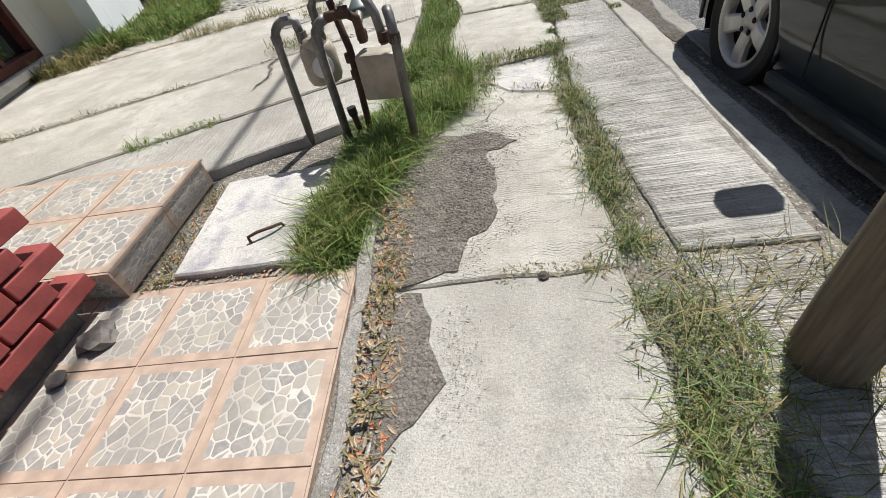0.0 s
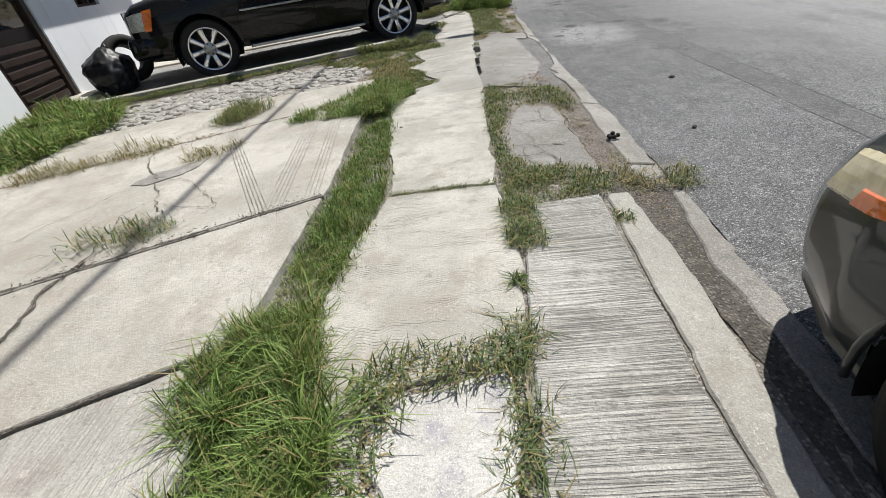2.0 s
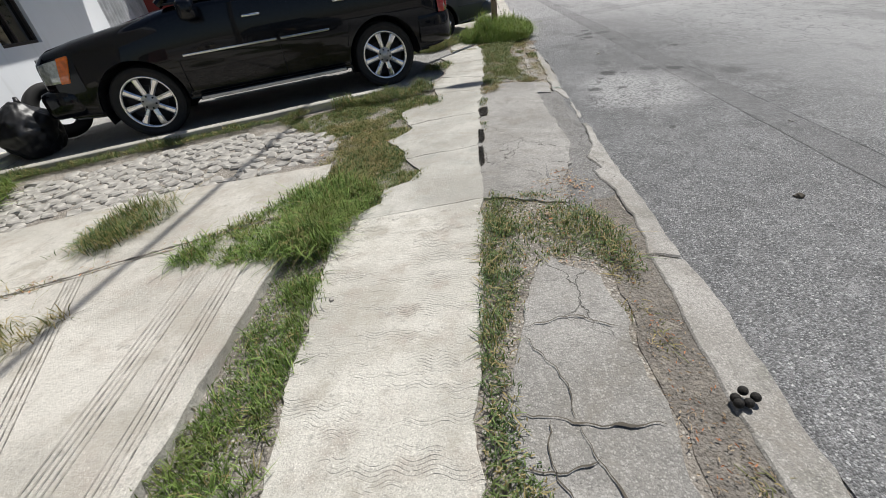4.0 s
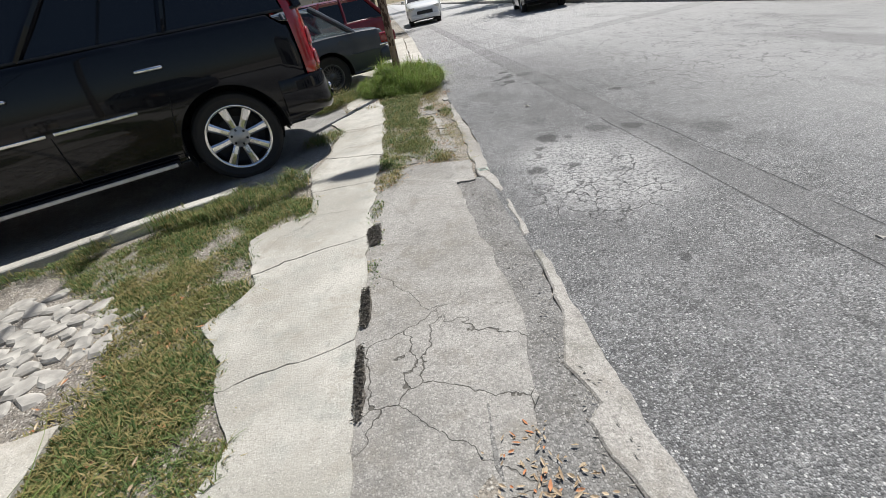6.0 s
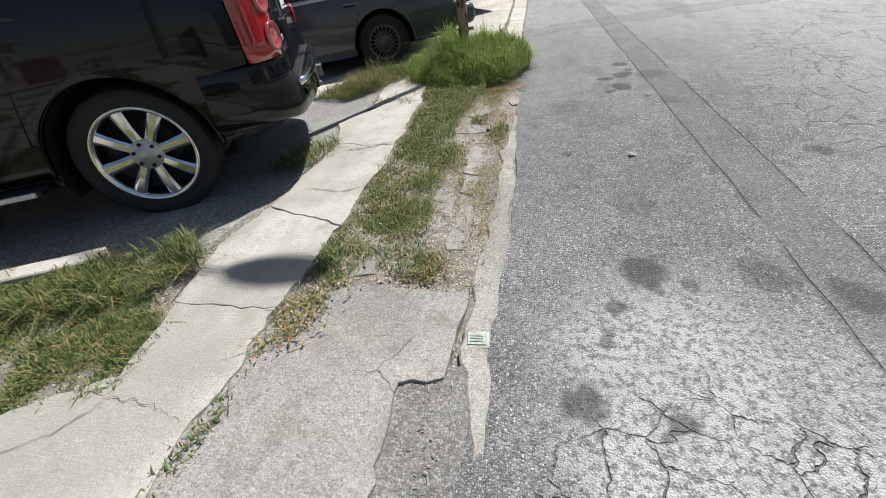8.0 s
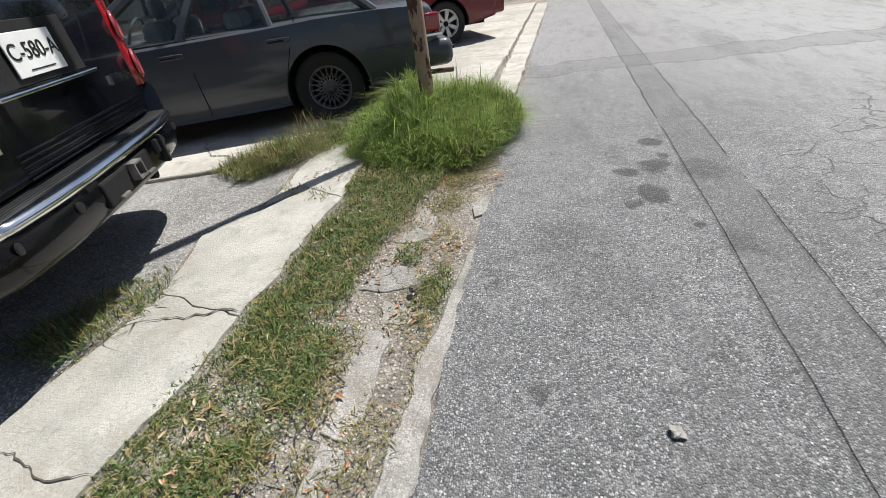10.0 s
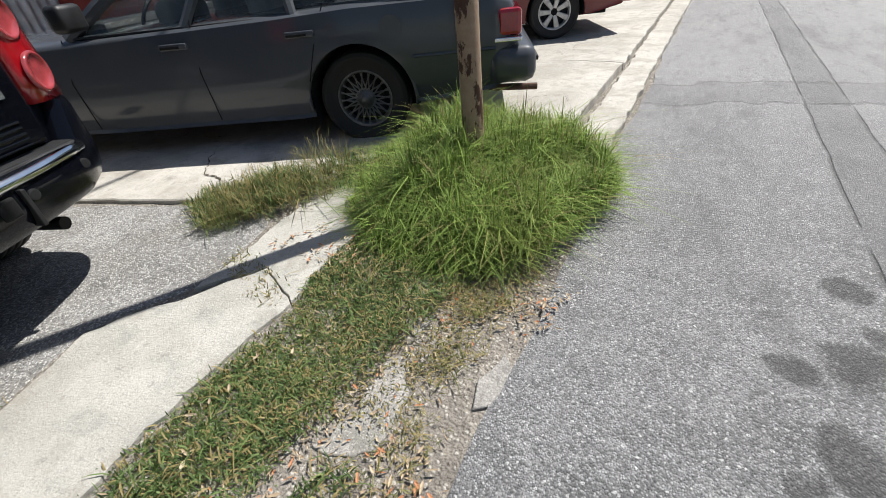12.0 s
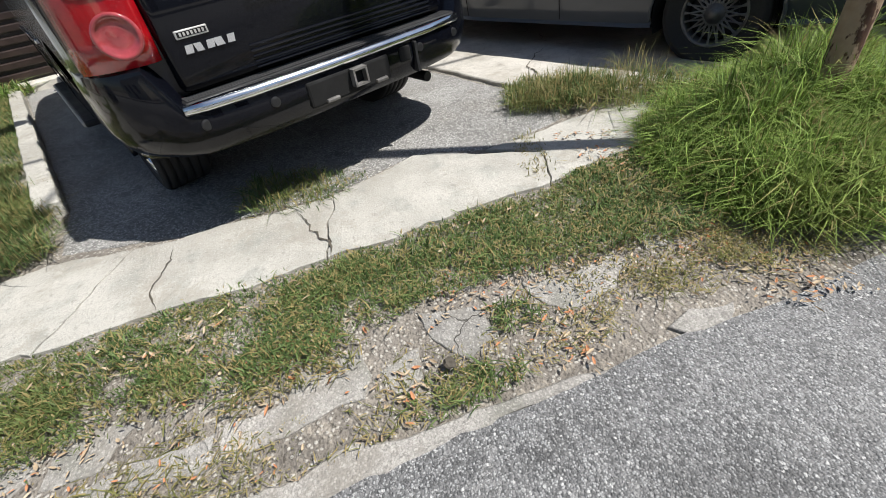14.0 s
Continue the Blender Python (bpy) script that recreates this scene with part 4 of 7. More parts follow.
def body_shell(keys, arches, crease=0.55, fine=0.022):
    """keys: x, half width, sill z, shoulder z, top z. Smooth loft with round wheel openings."""
    xs = np.array([k[0] for k in keys])
    cols = np.array(keys)
    n = int((xs[-1] - xs[0]) / fine)
    gx = np.linspace(xs[0], xs[-1], n)
    bm = bmesh.new()
    rows = []
    for x in gx:
        w, zb, zs, zt = (np.interp(x, xs, cols[:, c]) for c in (1, 2, 3, 4))
        pts = [(w - 0.16, zb), (w - 0.05, zb + 0.005)]
        for t in np.linspace(0.0, 1.0, 17 if fine > 0.03 else 33):
            z = zb + 0.03 + (zs - zb - 0.03) * t
            pts.append((w - 0.055 * abs((t - crease) / 0.55) ** 2.2, z))
        w2 = pts[-1][0]
        pts += [(w2 - 0.02, zs + 0.3 * (zt - zs)), (w2 - 0.07, zs + 0.6 * (zt - zs)), (w2 * 0.72, zs + 0.9 * (zt - zs)), (w2 * 0.36, zt), (0, zt)]
        rows.append([bm.verts.new((x, max(p, 0), z)) for p, z in pts])
    for a, b in zip(rows, rows[1:]):
        for i in range(len(a) - 1):
            bm.faces.new((a[i], a[i + 1], b[i + 1], b[i]))
    for end in (rows[0], rows[-1]):
        mid = [bm.verts.new((end[0].co.x, 0, v.co.z)) for v in end[:-1]] + [end[-1]]
        for i in range(len(end) - 1):
            q = [end[i], end[i + 1], mid[i + 1], mid[i]]
            bm.faces.new(q if q[1] is not q[2] else [q[0], q[1], q[3]])
    for ax, az, r in arches:
        gone = [f for f in bm.faces if (Vector((f.calc_center_median().x - ax, f.calc_center_median().z - az))).length < r - 0.012 and f.calc_center_median().y > 0.3 and f.calc_center_median().z < az + r]
        bmesh.ops.delete(bm, geom=gone, context="FACES")
        for v in bm.verts:
            if v.co.y < 0.3:
                continue
            d = Vector((v.co.x - ax, v.co.z - az))
            if r - 0.05 < d.length < r + 0.012 and any(e.is_boundary for e in v.link_edges):
                d = d.normalized() * r
                v.co.x, v.co.z = ax + d.x, az + d.y
    bmesh.ops.delete(bm, geom=[v for v in bm.verts if not v.link_faces], context="VERTS")
    return mirror_faces(bm)


def skin_patch(spec, corners, side, out=0.006, nx=10, nz=6):
    """A thin lens that follows the body side between four (x, z) corners: rear low, front low, front high, rear high."""
    cols = np.array(spec["keys"])
    bm = bmesh.new()
    rows = []
    for j in range(nz + 1):
        row = []
        for i in range(nx + 1):
            a, b = i / nx, j / nz
            (x0, z0), (x1, z1), (x2, z2), (x3, z3) = corners
            x = (x0 * (1 - a) + x1 * a) * (1 - b) + (x3 * (1 - a) + x2 * a) * b
            z = (z0 * (1 - a) + z1 * a) * (1 - b) + (z3 * (1 - a) + z2 * a) * b
            w, zb, zs, zt = (np.interp(x, cols[:, 0], cols[:, c]) for c in (1, 2, 3, 4))
            t = (z - zb - 0.03) / (zs - zb - 0.03)
            y = w - 0.055 * abs((min(t, 1) - spec.get("crease", 0.55)) / 0.55) ** 2.2
            if t > 1:
                y -= 0.07 * min(1, (z - zs) / max(0.01, 0.6 * (zt - zs))) ** 1.5
            edge = min(a, 1 - a, b, 1 - b)
            row.append(bm.verts.new((x + out * 0.3, side * (y + (out if edge > 0 else -0.01)), z)))
        rows.append(row)
    for p, q in zip(rows, rows[1:]):
        for i in range(nx):
            bm.faces.new((p[i], p[i + 1], q[i + 1], q[i]))
    bmesh.ops.recalc_face_normals(bm, faces=bm.faces)
    if bm.faces[len(bm.faces) // 2].normal.y * side < 0:
        bmesh.ops.reverse_faces(bm, faces=bm.faces)
    return bm


def arch_lip(ax, az, r, y, z_low, side, depth=0.03, wide=0.020):
    """A rolled lip round a wheel opening."""
    bm = bmesh.new()
    a0 = math.asin(max(-1, min(1, (z_low - az) / r)))
    pts = [(ax + math.cos(a) * (r + wide * 0.3), side * (y - 0.012), az + math.sin(a) * (r + wide * 0.3)) for a in np.linspace(a0, math.pi - a0, 28)]
    tube(pts, wide * 0.6, bm, 8)
    return bm


def well(ax, az, r, y0, y1):
    bm = bmesh.new()
    for k in range(24):
        a, b = math.pi * k / 24 - 0.3, math.pi * (k + 1) / 24 - 0.3
        a, b = a * 1.15, b * 1.15
        q = [bm.verts.new((ax + math.cos(t) * r, y, az + math.sin(t) * r)) for t, y in ((a, y0), (b, y0), (b, y1), (a, y1))]
        bm.faces.new(q)
    c = [bm.verts.new((ax + math.cos(t) * r, y0, az + math.sin(t) * r)) for t in np.linspace(-0.4, math.pi + 0.4, 20)]
    bm.faces.new(c)
    return bm


def wheel(parent, x, y, side, r, wide, rim, style, mats, spin=0.0):
    """Tyre, rim and spokes; the outer face looks along +y for side 1."""
    m = pose(x, y, r, 0, 0, 0 if side > 0 else 180)
    hub = part("wheel", lathe([(rim * 0.94, -wide * 0.42), (rim * 0.9, -wide * 0.1), (rim * 0.9, wide * 0.2), (rim * 0.97, wide * 0.30), (rim * 0.99, wide * 0.38), (rim * 0.95, wide * 0.36), (rim * 0.87, wide * 0.08), (rim * 0.84, wide * 0.04), (rim * 0.2, wide * 0.0), (0.02, wide * 0.0)], 64), mats[1], parent, smooth=True)
    hub.matrix_basis = m
    h = wide / 2
    prof = [(rim, -h * 0.85), (r * 0.86, -h), (r * 0.965, -h * 0.88)]
    for k in range(5):
        g = -h * 0.78 + k * h * 0.33
        prof += [(r, g), (r, g + h * 0.26), (r - 0.010, g + h * 0.265), (r - 0.010, g + h * 0.325)]
    prof += [(r * 0.995, h * 0.86), (r * 0.96, h * 0.96), (r * 0.93, h * 1.0), (r * 0.915, h * 1.0), (r * 0.91, h * 1.02), (r * 0.86, h * 1.02), (r * 0.855, h), (rim * 1.06, h * 0.94), (rim, h * 0.85)]
    t = part("tyre", lathe(prof, 64), M_TYRE, hub, "black rubber tyre with a grooved tread", True)
    part("rim_lip", lathe([(rim * 0.885, wide * 0.10), (rim * 0.905, wide * 0.30), (rim * 0.94, wide * 0.43), (rim * 1.0, wide * 0.475), (rim * 1.03, wide * 0.46), (rim * 1.04, wide * 0.42)], 64), mats[0], hub, "", True)
    dark = part("brake_disc", lathe([(0.01, wide * 0.06), (rim * 0.62, wide * 0.06), (rim * 0.62, wide * 0.02)], 32), M_DARKMETAL, hub)
    rim_mat = mats[0]

    def spoke(a, w0, w1, r0, r1, y0, y1, thick, bm=None, top=0.74):
        bm = bm or bmesh.new()
        vs = []
        for rr, w, yy in ((r0, w0, y0), ((r0 + r1) / 2, (w0 + w1) / 2 * 0.92, (y0 + y1) / 2 + 0.006), (r1, w1, y1)):
            for dy, f in ((0, top), (-thick * 0.30, 1.0), (-thick, 1.0)):
                vs.append([bm.verts.new((rr, yy + dy, -w / 2 * f)), bm.verts.new((rr, yy + dy, w / 2 * f))])
        for s in range(2):
            a0, b0 = vs[s * 3:s * 3 + 3], vs[s * 3 + 3:s * 3 + 6]
            bm.faces.new((a0[0][0], a0[0][1], b0[0][1], b0[0][0]))
            for q in range(2):
                bm.faces.new((a0[q][1], a0[q + 1][1], b0[q + 1][1], b0[q][1]))
                bm.faces.new((a0[q][0], b0[q][0], b0[q + 1][0], a0[q + 1][0]))
        bmesh.ops.recalc_face_normals(bm, faces=bm.faces)
        return bm

    y1, y0 = wide * 0.40, wide * 0.36
    if style == "eight":
        for k in range(8):
            bm = spoke(0, 0.058, 0.078, rim * 0.22, rim * 0.95, y0, y1 + 0.004, 0.034, None, 0.5)
            s = part("spoke", bm, rim_mat, hub)
            s.matrix_basis = pose(0, 0, 0, 0, spin + k * 45, 0)
        part("hub_cap", lathe([(rim * 0.33, y0 - 0.02), (rim * 0.32, y0 + 0.004), (rim * 0.27, y0 + 0.008), (rim * 0.19, y0 + 0.008), (rim * 0.17, y0 + 0.018), (0.001, y0 + 0.022)], 32), M_ALLOY, hub, "grey metal hub cap", True)
        for k in range(6):
            a = math.radians(k * 60 + 20)
            part("lug_nut", lathe([(0.011, 0), (0.011, 0.02), (0.001, 0.022)], 8), M_DARKMETAL, hub).matrix_basis = pose(math.cos(a) * rim * 0.24, y0, math.sin(a) * rim * 0.24)
    elif style == "five":
        for k in range(5):
            bm = spoke(0, 0.085, 0.10, rim * 0.18, rim * 0.96, y0 - 0.015, y1, 0.035)
            s = part("spoke", bm, rim_mat, hub)
            s.matrix_basis = pose(0, 0, 0, 0, spin + k * 72, 0)
        part("hub_cap", lathe([(rim * 0.34, y0 - 0.03), (rim * 0.33, y0 - 0.012), (rim * 0.18, y0 - 0.008), (rim * 0.16, y0 - 0.001), (0.001, y0 + 0.001)], 32), rim_mat, hub, "", True)
        for k in range(5):
            a = math.radians(k * 72 + 36 + spin)
            part("lug_nut", lathe([(0.014, 0), (0.014, 0.004), (0.001, 0.004)], 10), M_NEAR_BLACK, hub).matrix_basis = pose(math.cos(a) * rim * 0.26, y0 - 0.008, -math.sin(a) * rim * 0.26)
    elif style == "basket":
        bm = bmesh.new()
        for k in range(20):
            for lean in (-1, 1):
                a, b = 2 * math.pi * k / 20, 2 * math.pi * (k + lean * 1.1) / 20
                tube([(rim * 0.3 * math.cos(a), y0, rim * 0.3 * math.sin(a)), (rim * 0.94 * math.cos(b), y1, rim * 0.94 * math.sin(b))], 0.006, bm, 5)
        part("basket_spokes", bm, rim_mat, hub, "crossed thin basket spokes")
        part("hub_cap", lathe([(rim * 0.32, y0 - 0.01), (rim * 0.31, y0 + 0.008), (rim * 0.16, y0 + 0.012), (rim * 0.13, y0 + 0.03), (0.001, y0 + 0.03)], 28), rim_mat, hub, "", True)
    else:
        for k in range(7):
            s = part("spoke", spoke(0, 0.05, 0.08, rim * 0.2, rim * 0.96, y0, y1, 0.03), rim_mat, hub)
            s.matrix_basis = pose(0, 0, 0, 0, spin + k * 360 / 7, 0)
    return hub


def sheet_quad(pts, thick=0.006, rows=1):
    bm = bmesh.new()
    v = [bm.verts.new(p) for p in pts]
    f = bm.faces.new(v)
    bm.normal_update()
    nrm = f.normal.copy()
    r = bmesh.ops.extrude_face_region(bm, geom=[f])
    bmesh.ops.translate(bm, vec=-nrm * thick, verts=[g for g in r["geom"] if isinstance(g, bmesh.types.BMVert)])
    bmesh.ops.recalc_face_normals(bm, faces=bm.faces)
    return bm


def greenhouse(parent, g, mat, pane_mat, interior):
    """Pillars, roof and panes between belt and roof. g: xw0, xw1, xr1, xr0, wb, wr, zb, zr, posts."""
    xw0, xw1, xr1, xr0, wb, wr, zb, zr, posts = g

    def at(u, t, side, out=0.0):
        """u: 0 rear, 1 front along the side; t: 0 belt, 1 roof."""
        x = (xr0 + (xw0 - xr0) * u) * (1 - t) + (xr1 + (xw1 - xr1) * u) * t
        return (x, side * (wb + (wr - wb) * t ** 1.3 + out), zb + (zr - zb) * t)

    roof = bmesh.new()
    rows = []
    for x in np.linspace(xr1 - 0.05, xw1 + 0.03, 14):
        row = []
        for y in np.linspace(-wr - 0.02, wr + 0.02, 15):
            e = abs(y) / (wr + 0.02)
            f = (x - xr1) / (xw1 - xr1)
            row.append(roof.verts.new((x, y, zr + 0.055 - 0.075 * e ** 4 - 0.05 * (2 * f - 1) ** 4)))
        rows.append(row)
    for a, b in zip(rows, rows[1:]):
        for i in range(14):
            roof.faces.new((a[i], b[i], b[i + 1], a[i + 1]))
    r = bmesh.ops.extrude_face_region(roof, geom=roof.faces[:])
    bmesh.ops.translate(roof, vec=(0, 0, -0.05), verts=[q for q in r["geom"] if isinstance(q, bmesh.types.BMVert)])
    bmesh.ops.recalc_face_normals(roof, faces=roof.faces)
    part("roof", roof, mat, parent, smooth=False)
    cuts = [0.0] + posts + [1.0]
    for side in (1, -1):
        for u in cuts:
            part("pillar", tube([at(u, t, side, -0.012) for t in (0, 0.35, 0.7, 1)], 0.035 if 0 < u < 1 else 0.045, sides=8), mat, parent)
        for a, b in zip(cuts, cuts[1:]):
            q = [at(a, 0.0, side, -0.016), at(b, 0.0, side, -0.016), at(b, 1.0, side, -0.016), at(a, 1.0, side, -0.016)]
            p = part("side_window", sheet_quad(q if side > 0 else q[::-1]), pane_mat, parent, "car window pane")
            if interior:
                p.visible_shadow = False
        part("belt_moulding", tube([at(0, 0.0, side, 0.004), at(1, 0.0, side, 0.004)], 0.012, sides=6), M_TRIM, parent)
    for u, nm in ((1.0, "windscreen"), (0.0, "rear_window")):
        q = [at(u, 0, 1, -0.05), at(u, 0, -1, -0.05), at(u, 1, -1, -0.05), at(u, 1, 1, -0.05)]
        p = part(nm, sheet_quad(q if u else q[::-1]), pane_mat, parent, "sloping car window glass")
        if interior:
            p.visible_shadow = False
    return at


def car_base(spec):
    """Body, wheels, wells, underbody and windows of any of the cars."""
    c = thing(spec["name"], spec["pose"], spec["label"], spec["category"], spec.get("group", ""))
    wb, r = spec["wheelbase"], spec["r"]
    arches = [(0, r, r + spec["gap"]), (wb, r, r + spec["gap"])]
    body = part("body", body_shell(spec["keys"], arches, spec.get("crease", 0.55), spec.get("fine", 0.022)), spec["paint"], c, smooth=True)
    body.modifiers.new("edges", "EDGE_SPLIT").split_angle = radians(38)
    w = max(k[1] for k in spec["keys"])
    x0, x1 = spec["keys"][0][0], spec["keys"][-1][0]
    floor = min(k[2] for k in spec["keys"])
    part("underbody", box(x0 + 0.25, -w + 0.26, floor + 0.02, x1 - 0.25, w - 0.26, floor + 0.22), M_NEAR_BLACK, c)
    track = w - spec["inset"]
    for ax in (0, wb):
        for side in (1, -1):
            part("wheel_well", well(ax, r, r + spec["gap"] - 0.004, side * (w - 0.42), side * (w - 0.065)), M_NEAR_BLACK, c)
            part("arch_lip", arch_lip(ax, r, r + spec["gap"], w - spec.get("lip_in", 0.03), floor + 0.05, side), spec.get("lip", spec["paint"]), c, smooth=True)
            wheel(c, ax, side * (track - spec["tyre_w"] / 2), side, r, spec["tyre_w"], spec["rim"], spec["style"], spec["wheel_mats"], spec.get("spin", 0))
    spec["at"] = greenhouse(c, spec["green"], spec["paint"], spec["panes"], spec.get("interior", False))
    return c


def seam(c, pts, r=0.004):
    part("panel_gap", tube(pts, r, sides=5), M_NEAR_BLACK, c)


# the black off-road estate
suv = dict(name="suv", pose=pose(-0.74, 10.86, -0.03, 0, 0, 202.6), label="large black glossy SUV with chrome wheels parked nose to the house", category="car",
           wheelbase=2.946, r=0.40, gap=0.075, inset=0.10, tyre_w=0.275, rim=0.288, style="eight", wheel_mats=(M_WHEEL_CHROME, M_DARKMETAL), paint=M_BLACK, panes=M_GLASS_DARK, spin=10,
           keys=[(-0.925, 0.74, 0.50, 1.16, 1.20), (-0.91, 0.83, 0.46, 1.18, 1.24), (-0.85, 0.92, 0.42, 1.21, 1.26), (-0.72, 0.975, 0.405, 1.22, 1.27), (-0.60, 0.994, 0.40, 1.31, 1.37), (0, 1.0, 0.36, 1.31, 1.37), (0.6, 1.0, 0.33, 1.31, 1.37),
                 (2.0, 1.0, 0.33, 1.29, 1.36), (2.5, 1.0, 0.35, 1.22, 1.31), (2.95, 0.995, 0.36, 1.12, 1.23), (3.45, 0.97, 0.34, 1.04, 1.16), (3.75, 0.91, 0.36, 1.00, 1.10), (3.86, 0.84, 0.42, 0.95, 1.02), (3.90, 0.74, 0.46, 0.90, 0.96)],
           green=(2.42, 1.55, -0.78, -0.90, 0.92, 0.74, 1.34, 1.93, [0.34, 0.64]))
SUV = car_base(suv)
for side in (1, -1):
    yy = side * 1.0
    for xa, xb in ((0.66, 1.25), (1.30, 2.36)):
        part("door_trim", box(xa, side * 0.992, 0.815, xb, side * 1.016, 0.842, 0.006), M_CHROME, SUV, "thin chrome door strip")
    for xh in (0.44, 1.50):
        h = part("door_handle", tube([(xh - 0.11, side * 0.965, 1.115), (xh - 0.09, side * 1.015, 1.115), (xh + 0.09, side * 1.015, 1.115), (xh + 0.11, side * 0.965, 1.115)], 0.017, sides=8), M_CHROME, SUV, "chrome door handle", True)
        part("handle_cup", box(xh - 0.12, side * 0.955, 1.08, xh + 0.12, side * 0.972, 1.15, 0.004), M_NEAR_BLACK, SUV)
    part("running_board", box(0.55, side * 0.86, 0.335, 2.36, side * 1.05, 0.375, 0.012), M_TRIM, SUV, "dark running board")
    part("running_board_strip", box(0.57, side * 1.045, 0.34, 2.34, side * 1.062, 0.372, 0.005), M_ALLOY, SUV, "dull metal edge strip")
    seam(SUV, [(1.28, side * 0.985, 0.42), (1.28, side * 1.001, 0.75), (1.28, side * 0.957, 1.22)])
    seam(SUV, [(0.47, side * 0.99, 0.60), (0.40, side * 1.0, 0.85), (0.30, side * 0.955, 1.22)])
    seam(SUV, [(2.42, side * 0.985, 0.42), (2.42, side * 1.001, 0.75), (2.40, side * 0.96, 1.10)])
    seam(SUV, [(0.5, side * 0.985, 0.40), (2.42, side * 0.985, 0.40)])
    part("mirror", box(2.02, side * 1.03, 1.16, 2.20, side * 1.27, 1.36, 0.045), M_BLACK, SUV, "black door mirror", True)
    # rear lamps, tall and red with a round clear lens
    lb = bmesh.new()
    cols_ = []
    for z, dx, dy in ((0.80, -0.004, 0.006), (0.90, 0.0, 0.0), (1.0, 0.004, -0.004), (1.12, 0.010, -0.010), (1.25, 0.018, -0.018), (1.37, 0.032, -0.036), (1.47, 0.052, -0.065)):
        cols_.append([lb.verts.new((x + dx, side * (y + dy), z)) for x, y in ((-0.86, 0.70), (-0.955, 0.725), (-0.968, 0.755), (-0.962, 0.80), (-0.945, 0.85), (-0.917, 0.90), (-0.880, 0.945), (-0.84, 0.975), (-0.79, 0.965))])
    for a, b in zip(cols_, cols_[1:]):
        for q in range(8):
            lb.faces.new((a[q], a[q + 1], b[q + 1], b[q]))
    lb.faces.new(cols_[0])
    lb.faces.new(cols_[-1])
    bmesh.ops.recalc_face_normals(lb, faces=lb.faces)
    lamp = part("tail_lamp", lb, M_REDLENS, SUV, "tall red tail lamp with a round lens", True)
    for zz in (0.905, 1.10):
        part("lens_ring", lathe([(0.078, 0), (0.078, 0.012), (0.066, 0.016), (0.062, 0.008), (0.03, 0.006), (0.001, 0.009)], 28), M_REDDARK, lamp, "", True).matrix_basis = pose(-0.952 + (zz - 0.90) * 0.05, side * (0.825 - (zz - 0.90) * 0.05), zz, 0, 0, 90 - side * 20)
    # head lamps
    head = part("head_lamp", skin_patch(suv, ((3.58, 0.74), (3.87, 0.74), (3.86, 1.0), (3.46, 1.04)), side), M_CLEARLENS, SUV, "clear headlamp with an amber corner")
    part("amber_lens", skin_patch(suv, ((3.57, 0.735), (3.68, 0.735), (3.60, 1.03), (3.45, 1.045)), side, 0.012), M_AMBER, head)
part("front_bumper", box(3.55, -0.94, 0.40, 3.96, 0.94, 0.70, 0.07), M_BLACK, SUV, "black front bumper", True)
part("grille", box(3.86, -0.60, 0.76, 3.93, 0.60, 1.02, 0.02), M_CHROME, SUV, "chrome mesh grille")
# rear bumper: round-ended bar with a ribbed step and a bright strip
PLAN = [(-1.09, 0.0), (-1.085, 0.30), (-1.073, 0.50), (-1.045, 0.68), (-1.02, 0.76), (-0.985, 0.83), (-0.915, 0.925), (-0.82, 0.985), (-0.70, 1.003), (-0.50, 1.006)]


def bumper_loft(reach, profile):
    """Runs a profile of (inset, height) along the rounded plan of the bumper, as far as the given half width."""
    half = [p for p in PLAN if p[1] <= reach]
    plan = [Vector((x, -y)) for x, y in half[:0:-1]] + [Vector(p) for p in half]
    bm = bmesh.new()
    rows = []
    for i, p in enumerate(plan):
        d = (plan[min(i + 1, len(plan) - 1)] - plan[max(i - 1, 0)]).normalized()
        inward = Vector((d.y, -d.x))
        rows.append([bm.verts.new((*(p + inward * inset), z)) for inset, z in profile(abs(p.y))])
    for a, b in zip(rows, rows[1:]):
        for i in range(len(a) - 1):
            bm.faces.new((a[i], a[i + 1], b[i + 1], b[i]))
    bm.faces.new(rows[0])
    bm.faces.new(rows[-1][::-1])
    bmesh.ops.recalc_face_normals(bm, faces=bm.faces)
    return bm


def bumper_profile(y):
    low = 0.42 + 0.04 * max(0.0, min(1.0, (y - 0.8) / 0.2))
    top = 0.625 + 0.175 * max(0.0, min(1.0, (y - 0.755) / 0.06))
    return [(0.16, low + 0.02), (0.05, low), (0.015, low + 0.035), (0.0, low + 0.10), (0.003, top - 0.05), (0.012, top - 0.012), (0.03, top), (0.16, top + 0.004)]


bumper = part("rear_bumper", bumper_loft(2, bumper_profile), M_BLACK, SUV, "black painted rear bumper with scuffed corner", True)
bumper.modifiers.new("edges", "EDGE_SPLIT").split_angle = radians(40)
part("step_pad", box(-1.02, -0.745, 0.628, -0.93, 0.745, 0.645, 0.005), M_TRIM, bumper, "ribbed black plastic step")
for k in range(5):
    part("rib", box(-1.015 + k * 0.018, -0.735, 0.642, -1.007 + k * 0.018, 0.735, 0.651, 0.002), M_TRIM, bumper)
part("bright_strip", bumper_loft(0.77, lambda y: [(0.03, 0.598), (-0.006, 0.600), (-0.012, 0.612), (-0.008, 0.632), (0.006, 0.640), (0.045, 0.641)]), M_CHROME, bumper, "bright metal strip along the bumper edge", True)
